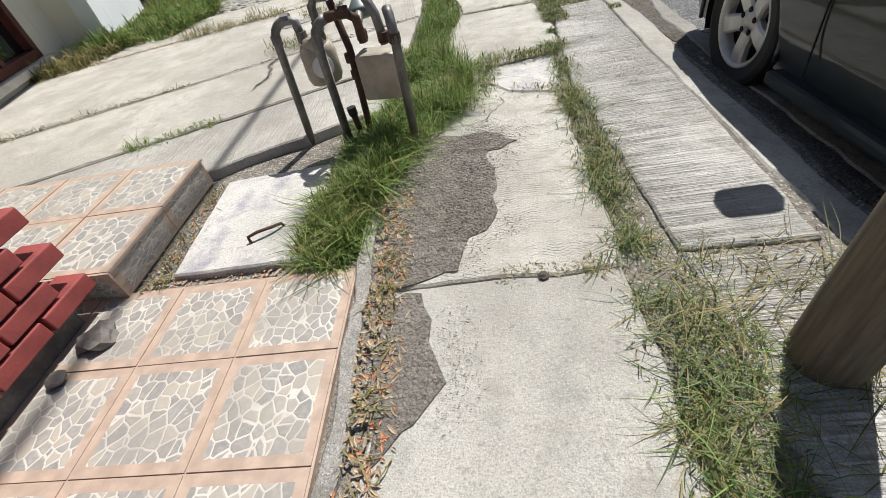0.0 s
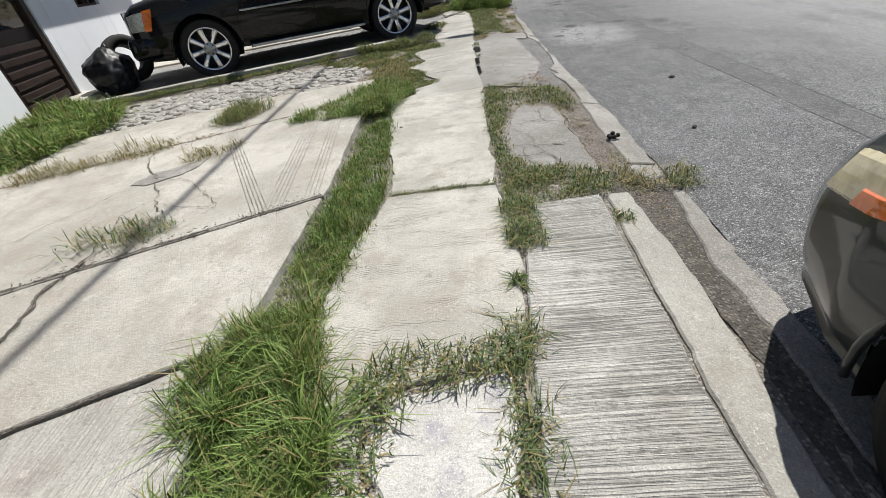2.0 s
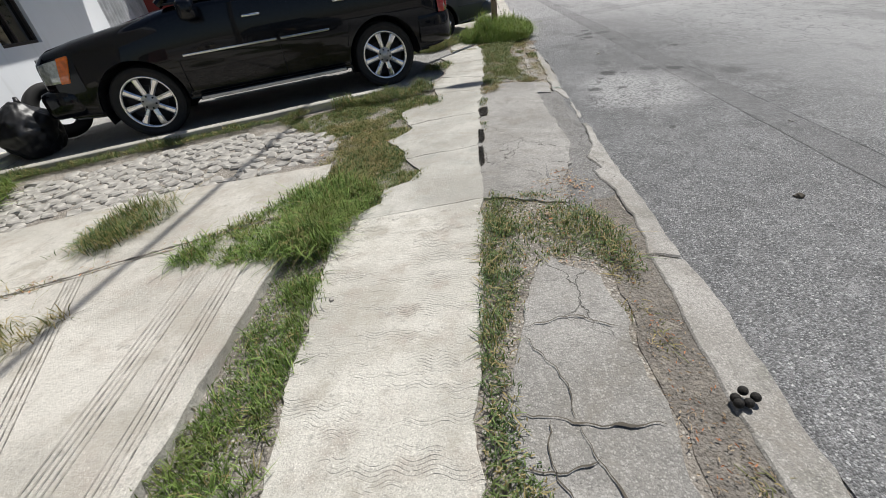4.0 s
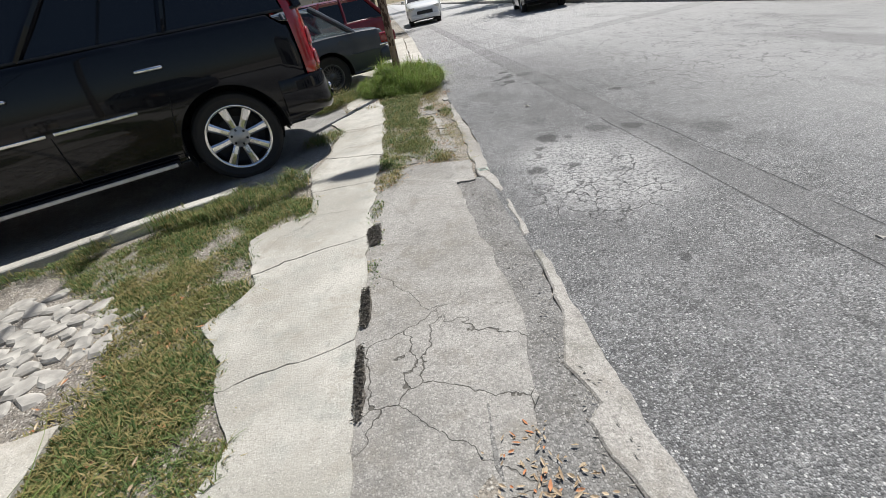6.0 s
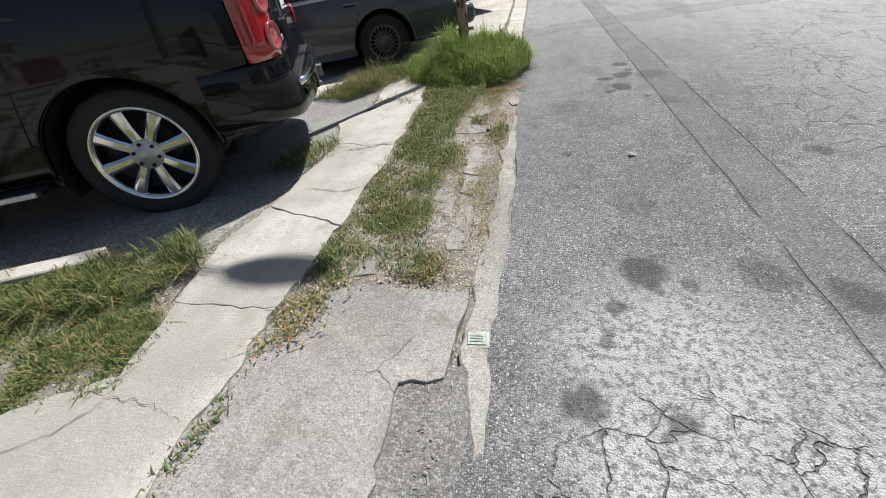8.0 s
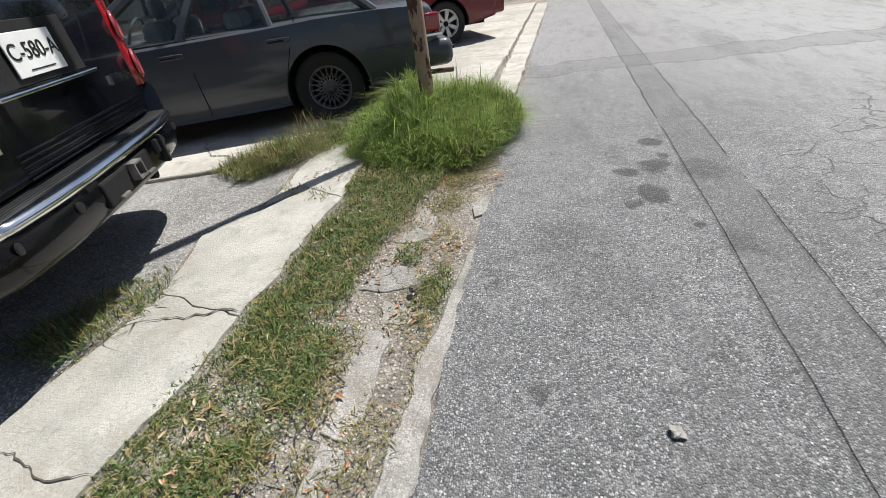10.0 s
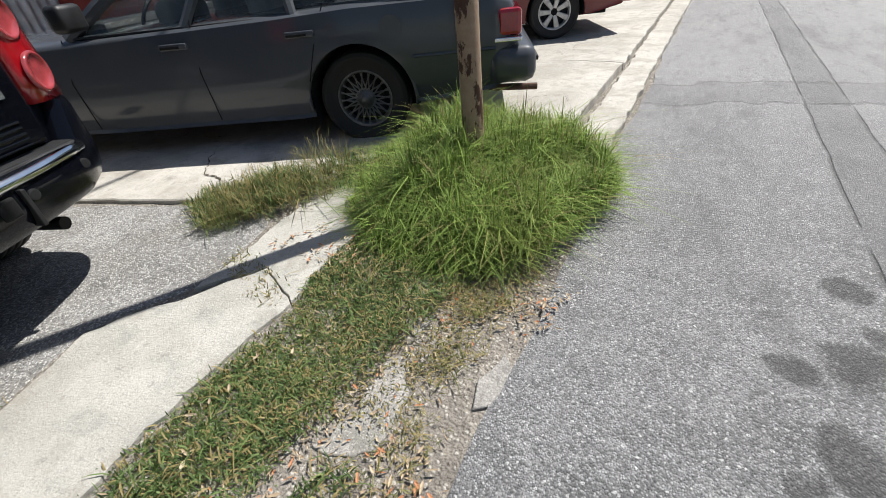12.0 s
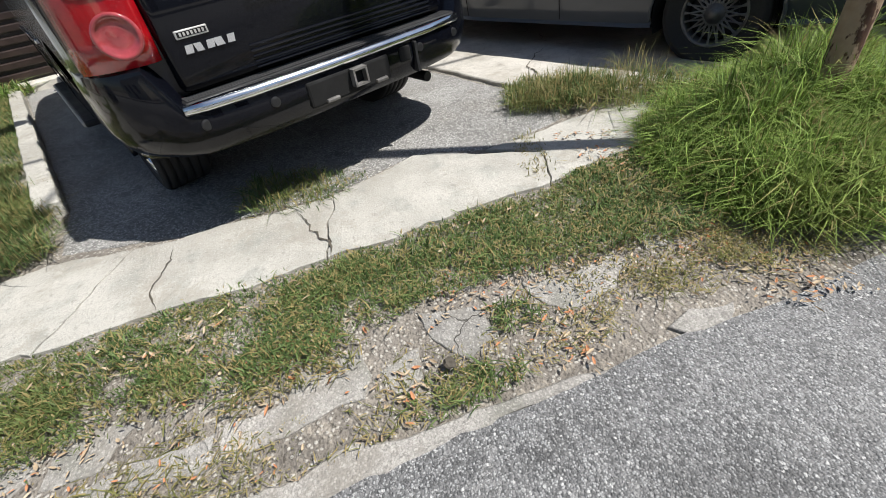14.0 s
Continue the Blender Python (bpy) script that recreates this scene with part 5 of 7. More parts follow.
# No hollow is modelled: a near-black block carries the shade of the recess.
part("hitch_recess", box(-1.094, -0.20, 0.462, -1.0, 0.27, 0.578, 0.012), M_NEAR_BLACK, bumper, "black block for the shaded recess around the tow hitch")
part("trailer_socket", box(-1.092, -0.345, 0.51, -1.03, -0.275, 0.582, 0.008), M_NEAR_BLACK, bumper, "dark trailer socket in a bracket")
part("bracket", box(-1.096, -0.39, 0.44, -1.04, -0.372, 0.59, 0.004), M_TRIM, bumper)
hb = bmesh.new()
for q in ((-0.04, 0.495, -0.03, 0.575), (0.03, 0.495, 0.04, 0.575), (-0.04, 0.565, 0.04, 0.575), (-0.04, 0.495, 0.04, 0.505)):
    box(-1.13, q[0], q[1], -1.0, q[2], q[3], 0, hb)
part("tow_receiver", hb, M_STEEL, bumper, "square steel tow receiver")
for yy in (-0.13, 0.16):
    part("bracket", box(-1.11, yy - 0.035, 0.468, -1.05, yy + 0.035, 0.486, 0.006), M_STEEL, bumper)
for yy in (-0.42, 0.42, -0.71, 0.71):
    part("parking_sensor", lathe([(0.022, 0), (0.022, 0.006), (0.016, 0.008), (0.001, 0.008)], 18), M_TRIM, bumper).matrix_basis = pose(-1.076 + (0.042 if abs(yy) > 0.6 else 0.0), yy, 0.55, 0, 0, 90 + (14 if yy > 0.6 else -14 if yy < -0.6 else 0))
part("tailgate", box(-0.968, -0.715, 0.66, -0.88, 0.715, 1.27, 0.03), M_BLACK, SUV, "black tailgate with a licence plate recess", True)
# Flat black sheet in place of the shaded plate hollow.
part("plate_recess", box(-0.972, -0.30, 0.965, -0.965, 0.30, 1.185, 0.003), M_NEAR_BLACK, SUV)
part("tailgate_moulding", box(-0.998, -0.34, 0.938, -0.962, 0.34, 0.956, 0.006), M_CHROME, SUV, "chrome lip below the plate")
plate = part("licence_plate", box(-0.986, -0.155, 0.99, -0.980, 0.155, 1.145, 0.002), M_PLATE, SUV, "white licence plate with black characters")
writing("plate_characters", "C-580-A", 0.085, M_INK, plate, pose(-0.988, 0, 1.075, 90, 0, -90), 0.001)
part("plate_line", box(-0.9882, -0.08, 1.008, -0.9875, 0.08, 1.013), M_INK, plate)


def badge_block(y0, w, z, h, lean):
    """A raised chrome character-sized block with a slanted outline."""
    bm = bmesh.new()
    face = [(y0, z - h / 2), (y0 + w, z - h / 2), (y0 + w + lean, z + h / 2), (y0 + lean, z + h / 2)]
    a = [bm.verts.new((-0.966, y, zz)) for y, zz in face]
    b = [bm.verts.new((-0.977, y, zz)) for y, zz in face]
    bm.faces.new(b)
    for i in range(4):
        bm.faces.new((a[i], a[(i + 1) % 4], b[(i + 1) % 4], b[i]))
    bmesh.ops.recalc_face_normals(bm, faces=bm.faces)
    part("badge", bm, M_CHROME, SUV, "small chrome badge block")


for k, w in enumerate((0.030, 0.028, 0.030, 0.034, 0.030)):
    badge_block(0.615 - k * 0.042, w, 0.812, 0.030, 0.006 if k % 2 else -0.006)
for k in range(3):
    badge_block(-0.50 - k * 0.062, 0.048, 0.875, 0.045, 0.0)
part("badge", box(-0.975, 0.53, 0.850, -0.966, 0.655, 0.880, 0.003), M_ALLOY, SUV, "small oblong metal badge")
part("badge_field", box(-0.9765, 0.537, 0.856, -0.9745, 0.648, 0.874), M_NEAR_BLACK, SUV)
for k in range(7):
    part("badge_bar", box(-0.9775, 0.545 + k * 0.0145, 0.859, -0.9764, 0.553 + k * 0.0145, 0.871), M_ALLOY, SUV)
for k in range(5):
    part("tailgate_rib", box(-0.974, -0.62, 0.672 + k * 0.022, -0.966, 0.40, 0.682 + k * 0.022, 0.003), M_BLACK, SUV)
part("exhaust_pipe", tube([(-0.4, -0.60, 0.33), (-0.86, -0.62, 0.31)], 0.03, sides=14), M_DARKMETAL, SUV)

# the old charcoal saloon
old = dict(name="saloon_car", pose=pose(-0.216, 14.445, -0.03, 0, 0, 203.5), label="faded charcoal old saloon car with basket wheels", category="car", wheelbase=2.91, r=0.325, gap=0.06, inset=0.09, tyre_w=0.215, rim=0.195,
           style="basket", wheel_mats=(M_OLD_ALLOY, M_DARKMETAL), paint=M_SLATE, panes=M_GLASS, interior=True, crease=0.6,
           keys=[(-1.09, 0.84, 0.46, 0.78, 0.83), (-1.05, 0.90, 0.42, 0.85, 0.90), (-0.95, 0.94, 0.33, 0.89, 0.93), (-0.55, 0.965, 0.29, 0.91, 0.95), (0, 0.975, 0.26, 0.91, 0.95), (0.5, 0.98, 0.23, 0.89, 0.93), (2.0, 0.98, 0.23, 0.86, 0.92),
                 (2.9, 0.97, 0.25, 0.84, 0.92), (3.5, 0.94, 0.28, 0.80, 0.88), (3.85, 0.88, 0.34, 0.74, 0.80), (3.93, 0.8, 0.40, 0.68, 0.74)],
           green=(2.02, 1.28, 0.02, -0.55, 0.905, 0.66, 0.895, 1.37, [0.36, 0.66]))
OLD = car_base(old)
for side in (1, -1):
    for xh in (0.34, 1.24):
        part("door_handle", box(xh - 0.11, side * 0.955, 0.775, xh + 0.09, side * 0.988, 0.815, 0.008), M_SLATE, OLD, "body-coloured pull handle")
        part("handle_grip", box(xh - 0.06, side * 0.982, 0.783, xh + 0.08, side * 0.993, 0.80, 0.003), M_NEAR_BLACK, OLD)
    seam(OLD, [(0.34, side * 0.975, 0.50), (0.26, side * 0.979, 0.70), (0.15, side * 0.925, 0.95)])
    seam(OLD, [(1.10, side * 0.955, 0.28), (1.10, side * 0.984, 0.62), (1.08, side * 0.92, 0.94)])
    seam(OLD, [(2.10, side * 0.955, 0.28), (2.10, side * 0.984, 0.62), (2.06, side * 0.92, 0.90)])
    part("side_moulding", tube([(-0.95, side * 0.945, 0.60), (-0.4, side * 0.974, 0.60)], 0.010, sides=6), M_SLATE, OLD)
    part("tail_lamp", box(-1.12, side * 0.52, 0.66, -0.96, side * 0.93, 0.82, 0.025), M_REDLENS, OLD, "dark red tail lamp")
    part("lamp_trim", box(-1.12, side * 0.52, 0.628, -0.94, side * 0.94, 0.655, 0.006), M_CHROME, OLD)
    part("mirror", box(1.72, side * 0.99, 0.95, 1.84, side * 1.19, 1.11, 0.03), M_TRIM, OLD, "dark door mirror", True)
    part("chrome_drip_strip", tube([old["at"](0, 0.0, side, 0.02), old["at"](0, 1.0, side, 0.01), old["at"](1, 1.0, side, 0.01)], 0.008, sides=6), M_CHROME, OLD)
    for xs_, zz in ((0.72, 0.0), (1.42, 0.0)):
        part("seat_back", box(xs_ - 0.08, side * 0.14, 0.45, xs_ + 0.08, side * 0.66, 1.06, 0.06), M_SEAT, OLD, "grey upholstered seat", True)
        part("headrest", box(xs_ - 0.09, side * 0.28, 1.08, xs_ + 0.0, side * 0.52, 1.24, 0.04), M_SEAT, OLD, "", True)
part("rear_bumper", box(-1.22, -0.95, 0.36, -0.90, 0.95, 0.60, 0.07), M_SLATE, OLD, "dark plastic rear bumper", True)
part("bumper_strip", box(-1.235, -0.88, 0.49, -1.20, 0.88, 0.52, 0.006), M_TRIM, OLD)
part("exhaust_pipe", tube([(-0.9, 0.62, 0.27), (-1.26, 0.63, 0.255)], 0.025, sides=10), M_RUSTPIPE, OLD)
part("steering_wheel", lathe([(0.19 + 0.014 * math.cos(a), 0.014 * math.sin(a)) for a in np.linspace(0, 2 * math.pi, 9)], 28), M_TRIM, OLD, "black steering wheel", True).matrix_basis = pose(1.66, 0.38, 0.93, 0, 0, 90) @ pose(0, 0, 0, -25)
part("dashboard", box(1.78, -0.80, 0.80, 2.08, 0.80, 0.98, 0.05), M_TRIM, OLD)
part("fuel_flap", lathe([(0.075, 0), (0.075, 0.002), (0.001, 0.002)], 24), M_SLATE, OLD).matrix_basis = pose(-0.28, 0.966, 0.78)

# the compact car on the street
cor = dict(name="compact_car", pose=pose(2.29, -0.26, -0.115, 0, 0, 90), label="dark grey-green compact saloon car parked at the kerb", category="car", wheelbase=2.6, r=0.315, gap=0.055, inset=0.06, tyre_w=0.205, rim=0.212,
           style="five", wheel_mats=(M_ALLOY, M_DARKMETAL), paint=M_GREENGREY, panes=M_GLASS_DARK, spin=18,
           keys=[(-1.0, 0.66, 0.42, 0.82, 0.90), (-0.92, 0.78, 0.36, 0.90, 0.98), (-0.6, 0.86, 0.28, 0.92, 1.02), (0, 0.88, 0.22, 0.92, 1.02), (0.6, 0.88, 0.20, 0.91, 0.98), (1.8, 0.88, 0.20, 0.88, 0.98), (2.6, 0.87, 0.22, 0.85, 0.97),
                 (3.1, 0.83, 0.22, 0.76, 0.88), (3.35, 0.74, 0.24, 0.66, 0.78), (3.5, 0.62, 0.26, 0.58, 0.68), (3.57, 0.45, 0.30, 0.52, 0.60)],
           green=(2.05, 1.2, -0.10, -0.75, 0.80, 0.60, 0.92, 1.42, [0.38, 0.68]))
COR = car_base(cor)
for side in (1, -1):
    lamp = part("head_lamp", skin_patch(cor, ((2.95, 0.66), (3.40, 0.55), (3.36, 0.70), (2.86, 0.83)), side, 0.010), M_YELLOWED, COR, "yellowed headlamp with an amber indicator")
    part("indicator", skin_patch(cor, ((2.97, 0.665), (3.22, 0.60), (3.20, 0.665), (2.93, 0.735)), side, 0.017), M_AMBER, lamp)
    part("mirror", box(1.84, side * 0.90, 0.93, 1.96, side * 1.10, 1.08, 0.035), M_GREENGREY, COR, "body-coloured door mirror", True)
    seam(COR, [(1.98, side * 0.87, 0.26), (1.98, side * 0.884, 0.55), (1.93, side * 0.83, 0.90)])
    seam(COR, [(0.95, side * 0.87, 0.26), (0.95, side * 0.884, 0.55), (0.93, side * 0.83, 0.93)])
    seam(COR, [(2.95, side * 0.85, 0.69), (2.93, side * 0.855, 0.5), (2.95, side * 0.85, 0.42)])
    part("sill", box(0.40, side * 0.80, 0.17, 2.20, side * 0.885, 0.235, 0.02), M_GREENGREY, COR)
    for xh in (0.72, 1.62):
        part("door_handle", box(xh - 0.10, side * 0.875, 0.74, xh + 0.10, side * 0.905, 0.775, 0.012), M_GREENGREY, COR, "", True)

# ---- the house on the side of the street ----
FX, FY, FD = -5.09, 8.49, Vector((-0.265, 0.964))
FN = Vector((0.964, 0.265))
F_POSE = Matrix(((FN.x, FD.x, 0, FX), (FN.y, FD.y, 0, FY), (0, 0, 1, 0), (0, 0, 0, 1)))


def wall_piece(name, y0, y1, z0, z1, mat, label, x0=-0.2, x1=0.0):
    ob = link(name, box(x0, y0, z0, x1, y1, z1), mat)
    ob.matrix_basis = F_POSE
    return tagged(ob, label, "wall", kind="structure")


WW = "white painted plaster house wall"
wall_piece("wall_white", -3.0, -1.36, -0.2, 3.2, M_WHITE_WALL, WW)
wall_piece("wall_white", -1.36, 0.0, 2.12, 3.2, M_WHITE_WALL, WW)
wall_piece("wall_white", 0.0, 1.35, -0.2, 3.2, M_WHITE_WALL, WW)
wall_piece("wall_white", 1.35, 2.25, -0.2, 1.13, M_WHITE_WALL, WW)
wall_piece("wall_white", 1.35, 2.25, 1.75, 3.2, M_WHITE_WALL, WW)
wall_piece("wall_white", 2.25, 4.6, -0.2, 3.2, M_WHITE_WALL, WW)
wall_piece("wall_cream", -5.0, -2.92, -0.2, 0.18, M_CREAM_WALL, "cream plaster house wall", -0.75, -0.5)
wall_piece("wall_cream", -3.6, -2.92, 0.18, 3.2, M_CREAM_WALL, "cream plaster house wall", -0.75, -0.5)
wall_piece("wall_cream", -5.0, -3.6, 1.9, 3.2, M_CREAM_WALL, "cream plaster house wall", -0.75, -0.5)
wall_piece("wall_cream", -9.0, -5.0, -0.2, 3.2, M_CREAM_WALL, "cream plaster house wall", -0.75, -0.5)
wall_piece("wall_white", -3.0, -2.86, -0.2, 3.2, M_CREAM_WALL, "cream plaster return wall", -0.74, -0.202)
wall_piece("wall_back", -9.0, 4.6, -0.2, 3.2, M_GREY_WALL, "plain inner house wall", -2.6, -2.4)
roof = link("roof", box(-2.6, -9.0, 3.2, 1.02, 4.7, 3.36, 0.02), M_WHITE_WALL)
roof.matrix_basis = F_POSE
tagged(roof, "flat concrete roof slab with an overhang", "roof", kind="structure")

door = thing("door_1", F_POSE, "dark brown metal door with horizontal louvres", "door", kind="structure")
part("door_frame", box(-0.12, -1.36, 0.08, -0.02, -1.28, 2.12, 0.008), M_GATE, door)
part("door_frame", box(-0.12, -0.12, 0.08, -0.02, 0.0, 2.12, 0.008), M_GATE, door)
part("door_frame", box(-0.12, -1.28, 2.04, -0.02, -0.12, 2.12, 0.008), M_GATE, door)
part("door_panel", box(-0.11, -1.28, 0.08, -0.085, -0.12, 2.04), M_GATE, door)
for k in range(6):
    part("louvre", box(-0.085, -1.22, 0.12 + k * 0.13, -0.035, -0.18, 0.205 + k * 0.13, 0.014), M_GATE, door)
part("glazed_panel", box(-0.085, -1.18, 1.02, -0.07, -0.22, 1.95, 0.008), M_GLASS_DARK, door)
part("threshold", box(-0.2, -1.5, -0.15, 0.25, 0.12, 0.085, 0.01), M_SILL, door, "pale stone doorstep")
win = thing("window_1", F_POSE, "small dark window high in the white wall", "window", kind="structure")
part("window_frame", box(-0.14, 1.35, 1.13, -0.05, 2.25, 1.17, 0.005), M_GATE, win)
part("window_frame", box(-0.14, 1.35, 1.71, -0.05, 2.25, 1.75, 0.005), M_GATE, win)
for yy in (1.35, 1.78, 2.21):
    part("window_frame", box(-0.14, yy, 1.17, -0.05, yy + 0.04, 1.71, 0.005), M_GATE, win)
part("pane", box(-0.10, 1.39, 1.17, -0.094, 1.78, 1.71), M_GLASS_DARK, win)
part("pane", box(-0.10, 1.82, 1.17, -0.094, 2.21, 1.71), M_GLASS_DARK, win)
win2 = thing("window_2", F_POSE, "low window with a maroon timber frame in the cream wall", "window", kind="structure")
W2 = Matrix.Translation((-0.53, -0.002, 0))
win2.matrix_basis = F_POSE @ W2
for b in ((-5.0, 0.18, -3.6, 0.27), (-5.0, 1.81, -3.6, 1.9), (-3.69, 0.27, -3.6, 1.81), (-5.0, 0.27, -4.91, 1.81), (-4.34, 0.27, -4.27, 1.81)):
    part("window_frame", box(-0.10, b[0], b[1], 0.045, b[2], b[3], 0.01), M_MAROON, win2)
part("pane", box(-0.06, -4.91, 0.27, -0.054, -4.34, 1.81), M_GLASS_DARK, win2)
part("pane", box(-0.06, -4.27, 0.27, -0.054, -3.69, 1.81), M_GLASS_DARK, win2)
part("window_sill", box(-0.1, -5.05, 0.10, 0.11, -3.55, 0.178, 0.01), M_SILL, win2)

# corrugated fence further along
fence = bmesh.new()
pr = []
for k in range(220):
    y = 4.65 + k * 0.03
    pr.append((fence.verts.new((-0.05 + 0.022 * math.sin(k * 1.25), y, -0.1)), fence.verts.new((-0.05 + 0.022 * math.sin(k * 1.25), y, 2.2))))
for a, b in zip(pr, pr[1:]):
    fence.faces.new((a[0], b[0], b[1], a[1]))
M_CORR = plain("weathered corrugated iron", (0.46, 0.47, 0.48), 0.5, 0.35, vary=0.3, scale=3, bump=0.1)
cf = link("corrugated_fence", fence, M_CORR, smooth=True)
cf.matrix_basis = F_POSE
tagged(cf, "weathered grey corrugated iron fence", "fence", kind="structure")

# tiled porch of the first house
PORCH = thing("porch_floor", Matrix(), "salmon and pebble patterned floor tiles of a house porch", "floor", kind="structure")
part("bed", box(-3.2, -2.6, -0.15, -0.40, 1.075, 0.0), M_TILE_EDGE, PORCH, "salmon coloured grout bed")


def tile_mesh(w, d):
    """A tile with a salmon border and a printed pebble field."""
    bm = bmesh.new()
    b, h = 0.030, 0.010
    o = [bm.verts.new((sx * w / 2, sy * d / 2, z)) for z in (0, h) for sx, sy in ((-1, -1), (1, -1), (1, 1), (-1, 1))]
    i = [bm.verts.new((sx * (w / 2 - b), sy * (d / 2 - b), h)) for sx, sy in ((-1, -1), (1, -1), (1, 1), (-1, 1))]
    for k in range(4):
        n = (k + 1) % 4
        bm.faces.new((o[k], o[n], o[4 + n], o[4 + k])).material_index = 1
        bm.faces.new((o[4 + k], o[4 + n], i[n], i[k])).material_index = 1
    bm.faces.new(i).material_index = 0
    bm.normal_update()
    me = bpy.data.meshes.new("tile")
    bm.to_mesh(me)
    bm.free()
    me.materials.append(M_TILE)
    me.materials.append(M_TILE_EDGE)
    return me


TILE = tile_mesh(0.336, 0.336)
rt = random.Random(5)


def tile(parent, x, y, z, rx=0, rz=0, sx=1, sy=1):
    t = new("tile", TILE)
    t.parent = parent
    t.matrix_basis = pose(x, y, z + rt.uniform(-0.0012, 0.0012), rx, 0, rz) @ Matrix.Diagonal((sx, sy, 1, 1))


for i in range(8):
    for j in range(11):
        x, y = -0.575 - i * 0.342, 0.895 - j * 0.342
        if x > -1.45 or y < 1.0:
            tile(PORCH, x, y, -0.006, 0, 0)
STEP = thing("porch_step", Matrix(), "raised porch step clad in salmon and pebble patterned tiles", "step", kind="structure")
part("core", box(-3.6, 1.06, -0.1, -1.33, 1.86, 0.125), M_MORTAR, STEP)
for i in range(6):
    for j in range(2):
        tile(STEP, -1.495 - i * 0.342 * 1.12, 1.26 + j * 0.40, 0.125, 0, 0, 1.11, 1.18)
for j in range(2):
    t = new("tile", TILE)
    t.parent = STEP
    t.matrix_basis = pose(-1.33, 1.26 + j * 0.40, 0.065, 0, 90, 0) @ Matrix.Diagonal((0.40, 1.18, 1, 1))
for i in range(6):
    t = new("tile", TILE)
    t.parent = STEP
    t.matrix_basis = pose(-1.495 - i * 0.383, 1.06, 0.065, 90, 0, 0) @ Matrix.Diagonal((1.11, 0.40, 1, 1))

# small concrete edge between porch and pavement
slab("porch_kerb", [(-0.395, -2.6), (-0.345, -2.6), (-0.335, 0.6), (-0.36, 1.5), (-0.41, 1.5), (-0.39, 0.7)], 0.012, M_GUTTER, "thin broken concrete edge", seed=71, thick=0.15, worn=0.012)
lid = thing("inspection_cover", Matrix(), "whitewashed concrete inspection cover with a bent rebar handle", "cover")
part("cover_slab", prism(ragged([(-1.17, 1.13), (-0.57, 1.14), (-0.66, 1.84), (-1.20, 1.80)], 0.08, 0.006, 9), -0.06, 0.018, bevel=0.008), M_LID, lid)
part("handle", tube([(-0.88, 1.27, 0.012), (-0.885, 1.28, 0.045), (-0.85, 1.30, 0.05), (-0.80, 1.33, 0.045), (-0.77, 1.36, 0.035), (-0.765, 1.365, 0.012)], 0.007, sides=8), M_RUSTPIPE, lid, "bent rusty rebar handle", True)

# red brick pier
PIER = thing("brick_wall", Matrix(), "low red painted brick wall with raked grey joints", "wall", kind="structure")
part("plinth", box(-1.86, -1.4, -0.1, -1.43, 0.95, 0.10, 0.01), M_MORTAR, PIER, "rough dark mortar plinth")
part("mortar_core", box(-1.84, -1.4, 0.10, -1.42, 0.92, 1.15), M_MORTAR, PIER)
BR = bpy.data.meshes.new("brick")
bb = box(-0.06, -0.105, -0.032, 0.06, 0.105, 0.032, 0.005)
bb.to_mesh(BR)
bb.free()
BR.materials.append(M_BRICK)
for course in range(14):
    for k in range(11):
        y = 0.93 - k * 0.222 - (0.11 if course % 2 else 0.0)
        b = new("brick", BR)
        b.parent = PIER
        b.matrix_basis = pose(-1.425 + rt.uniform(-0.003, 0.003), y, 0.135 + course * 0.075, 0, 0, rt.uniform(-0.8, 0.8))
for course in range(14):
    for k in range(2):
        b = new("brick", BR)
        b.parent = PIER
        b.matrix_basis = pose(-1.60 - k * 0.16, 0.90 if course % 2 == 0 else 0.84, 0.135 + course * 0.075, 0, 0, 90)
rub = random.Random(2)
for x, y, r in ((-1.29, 0.84, 0.06), (-1.33, 0.68, 0.032)):
    bm = bmesh.new()
    bmesh.ops.create_icosphere(bm, subdivisions=2, radius=r)
    for v in bm.verts:
        v.co *= 1 + 0.9 * noise.noise(v.co * 22 + Vector((x * 9, y * 5, 0)))
        v.co.z = v.co.z * 0.6 + 0.02
        v.co.x += x
        v.co.y += y
    tagged(link("rubble", bm, M_MORTAR), "broken lump of grey mortar on the tiles", "rubble")

# ---- gas meters on their pipes ----
M_REG = plain("grey-green cast metal", (0.16, 0.20, 0.19), 0.5, 0.3, vary=0.3)
gas = thing("gas_meter", pose(-0.535, 2.04, 0.0), "pair of gas meters on grey and rust-brown pipes", "gas meter")


def gp(x, y, z):
    return (x + 0.62, y - 2.10, z)


def elbow(a, b, c, r, k=6):
    a, b, c = Vector(a), Vector(b), Vector(c)
    return [tuple((1 - t) ** 2 * a + 2 * t * (1 - t) * b + t * t * c) for t in np.linspace(0, 1, k)]


def riser(name, low, high, side, mat, r=0.021):
    p = [gp(*low), gp(high[0], high[1], high[2] - 0.07)] + elbow(gp(high[0], high[1], high[2] - 0.07), gp(*high), gp(*side), 0.05)
    return part(name, tube(p, r, sides=14), mat, gas, "", True)


riser("pipe", (-0.93, 2.22, -0.03), (-0.88, 2.17, 0.61), (-0.80, 2.165, 0.625), M_STEEL)
riser("pipe", (-0.67, 2.08, -0.03), (-0.645, 2.02, 0.61), (-0.58, 2.03, 0.63), M_STEEL)
riser("pipe", (-0.30, 1.95, -0.03), (-0.285, 1.905, 0.60), (-0.30, 1.96, 0.64), M_STEEL)
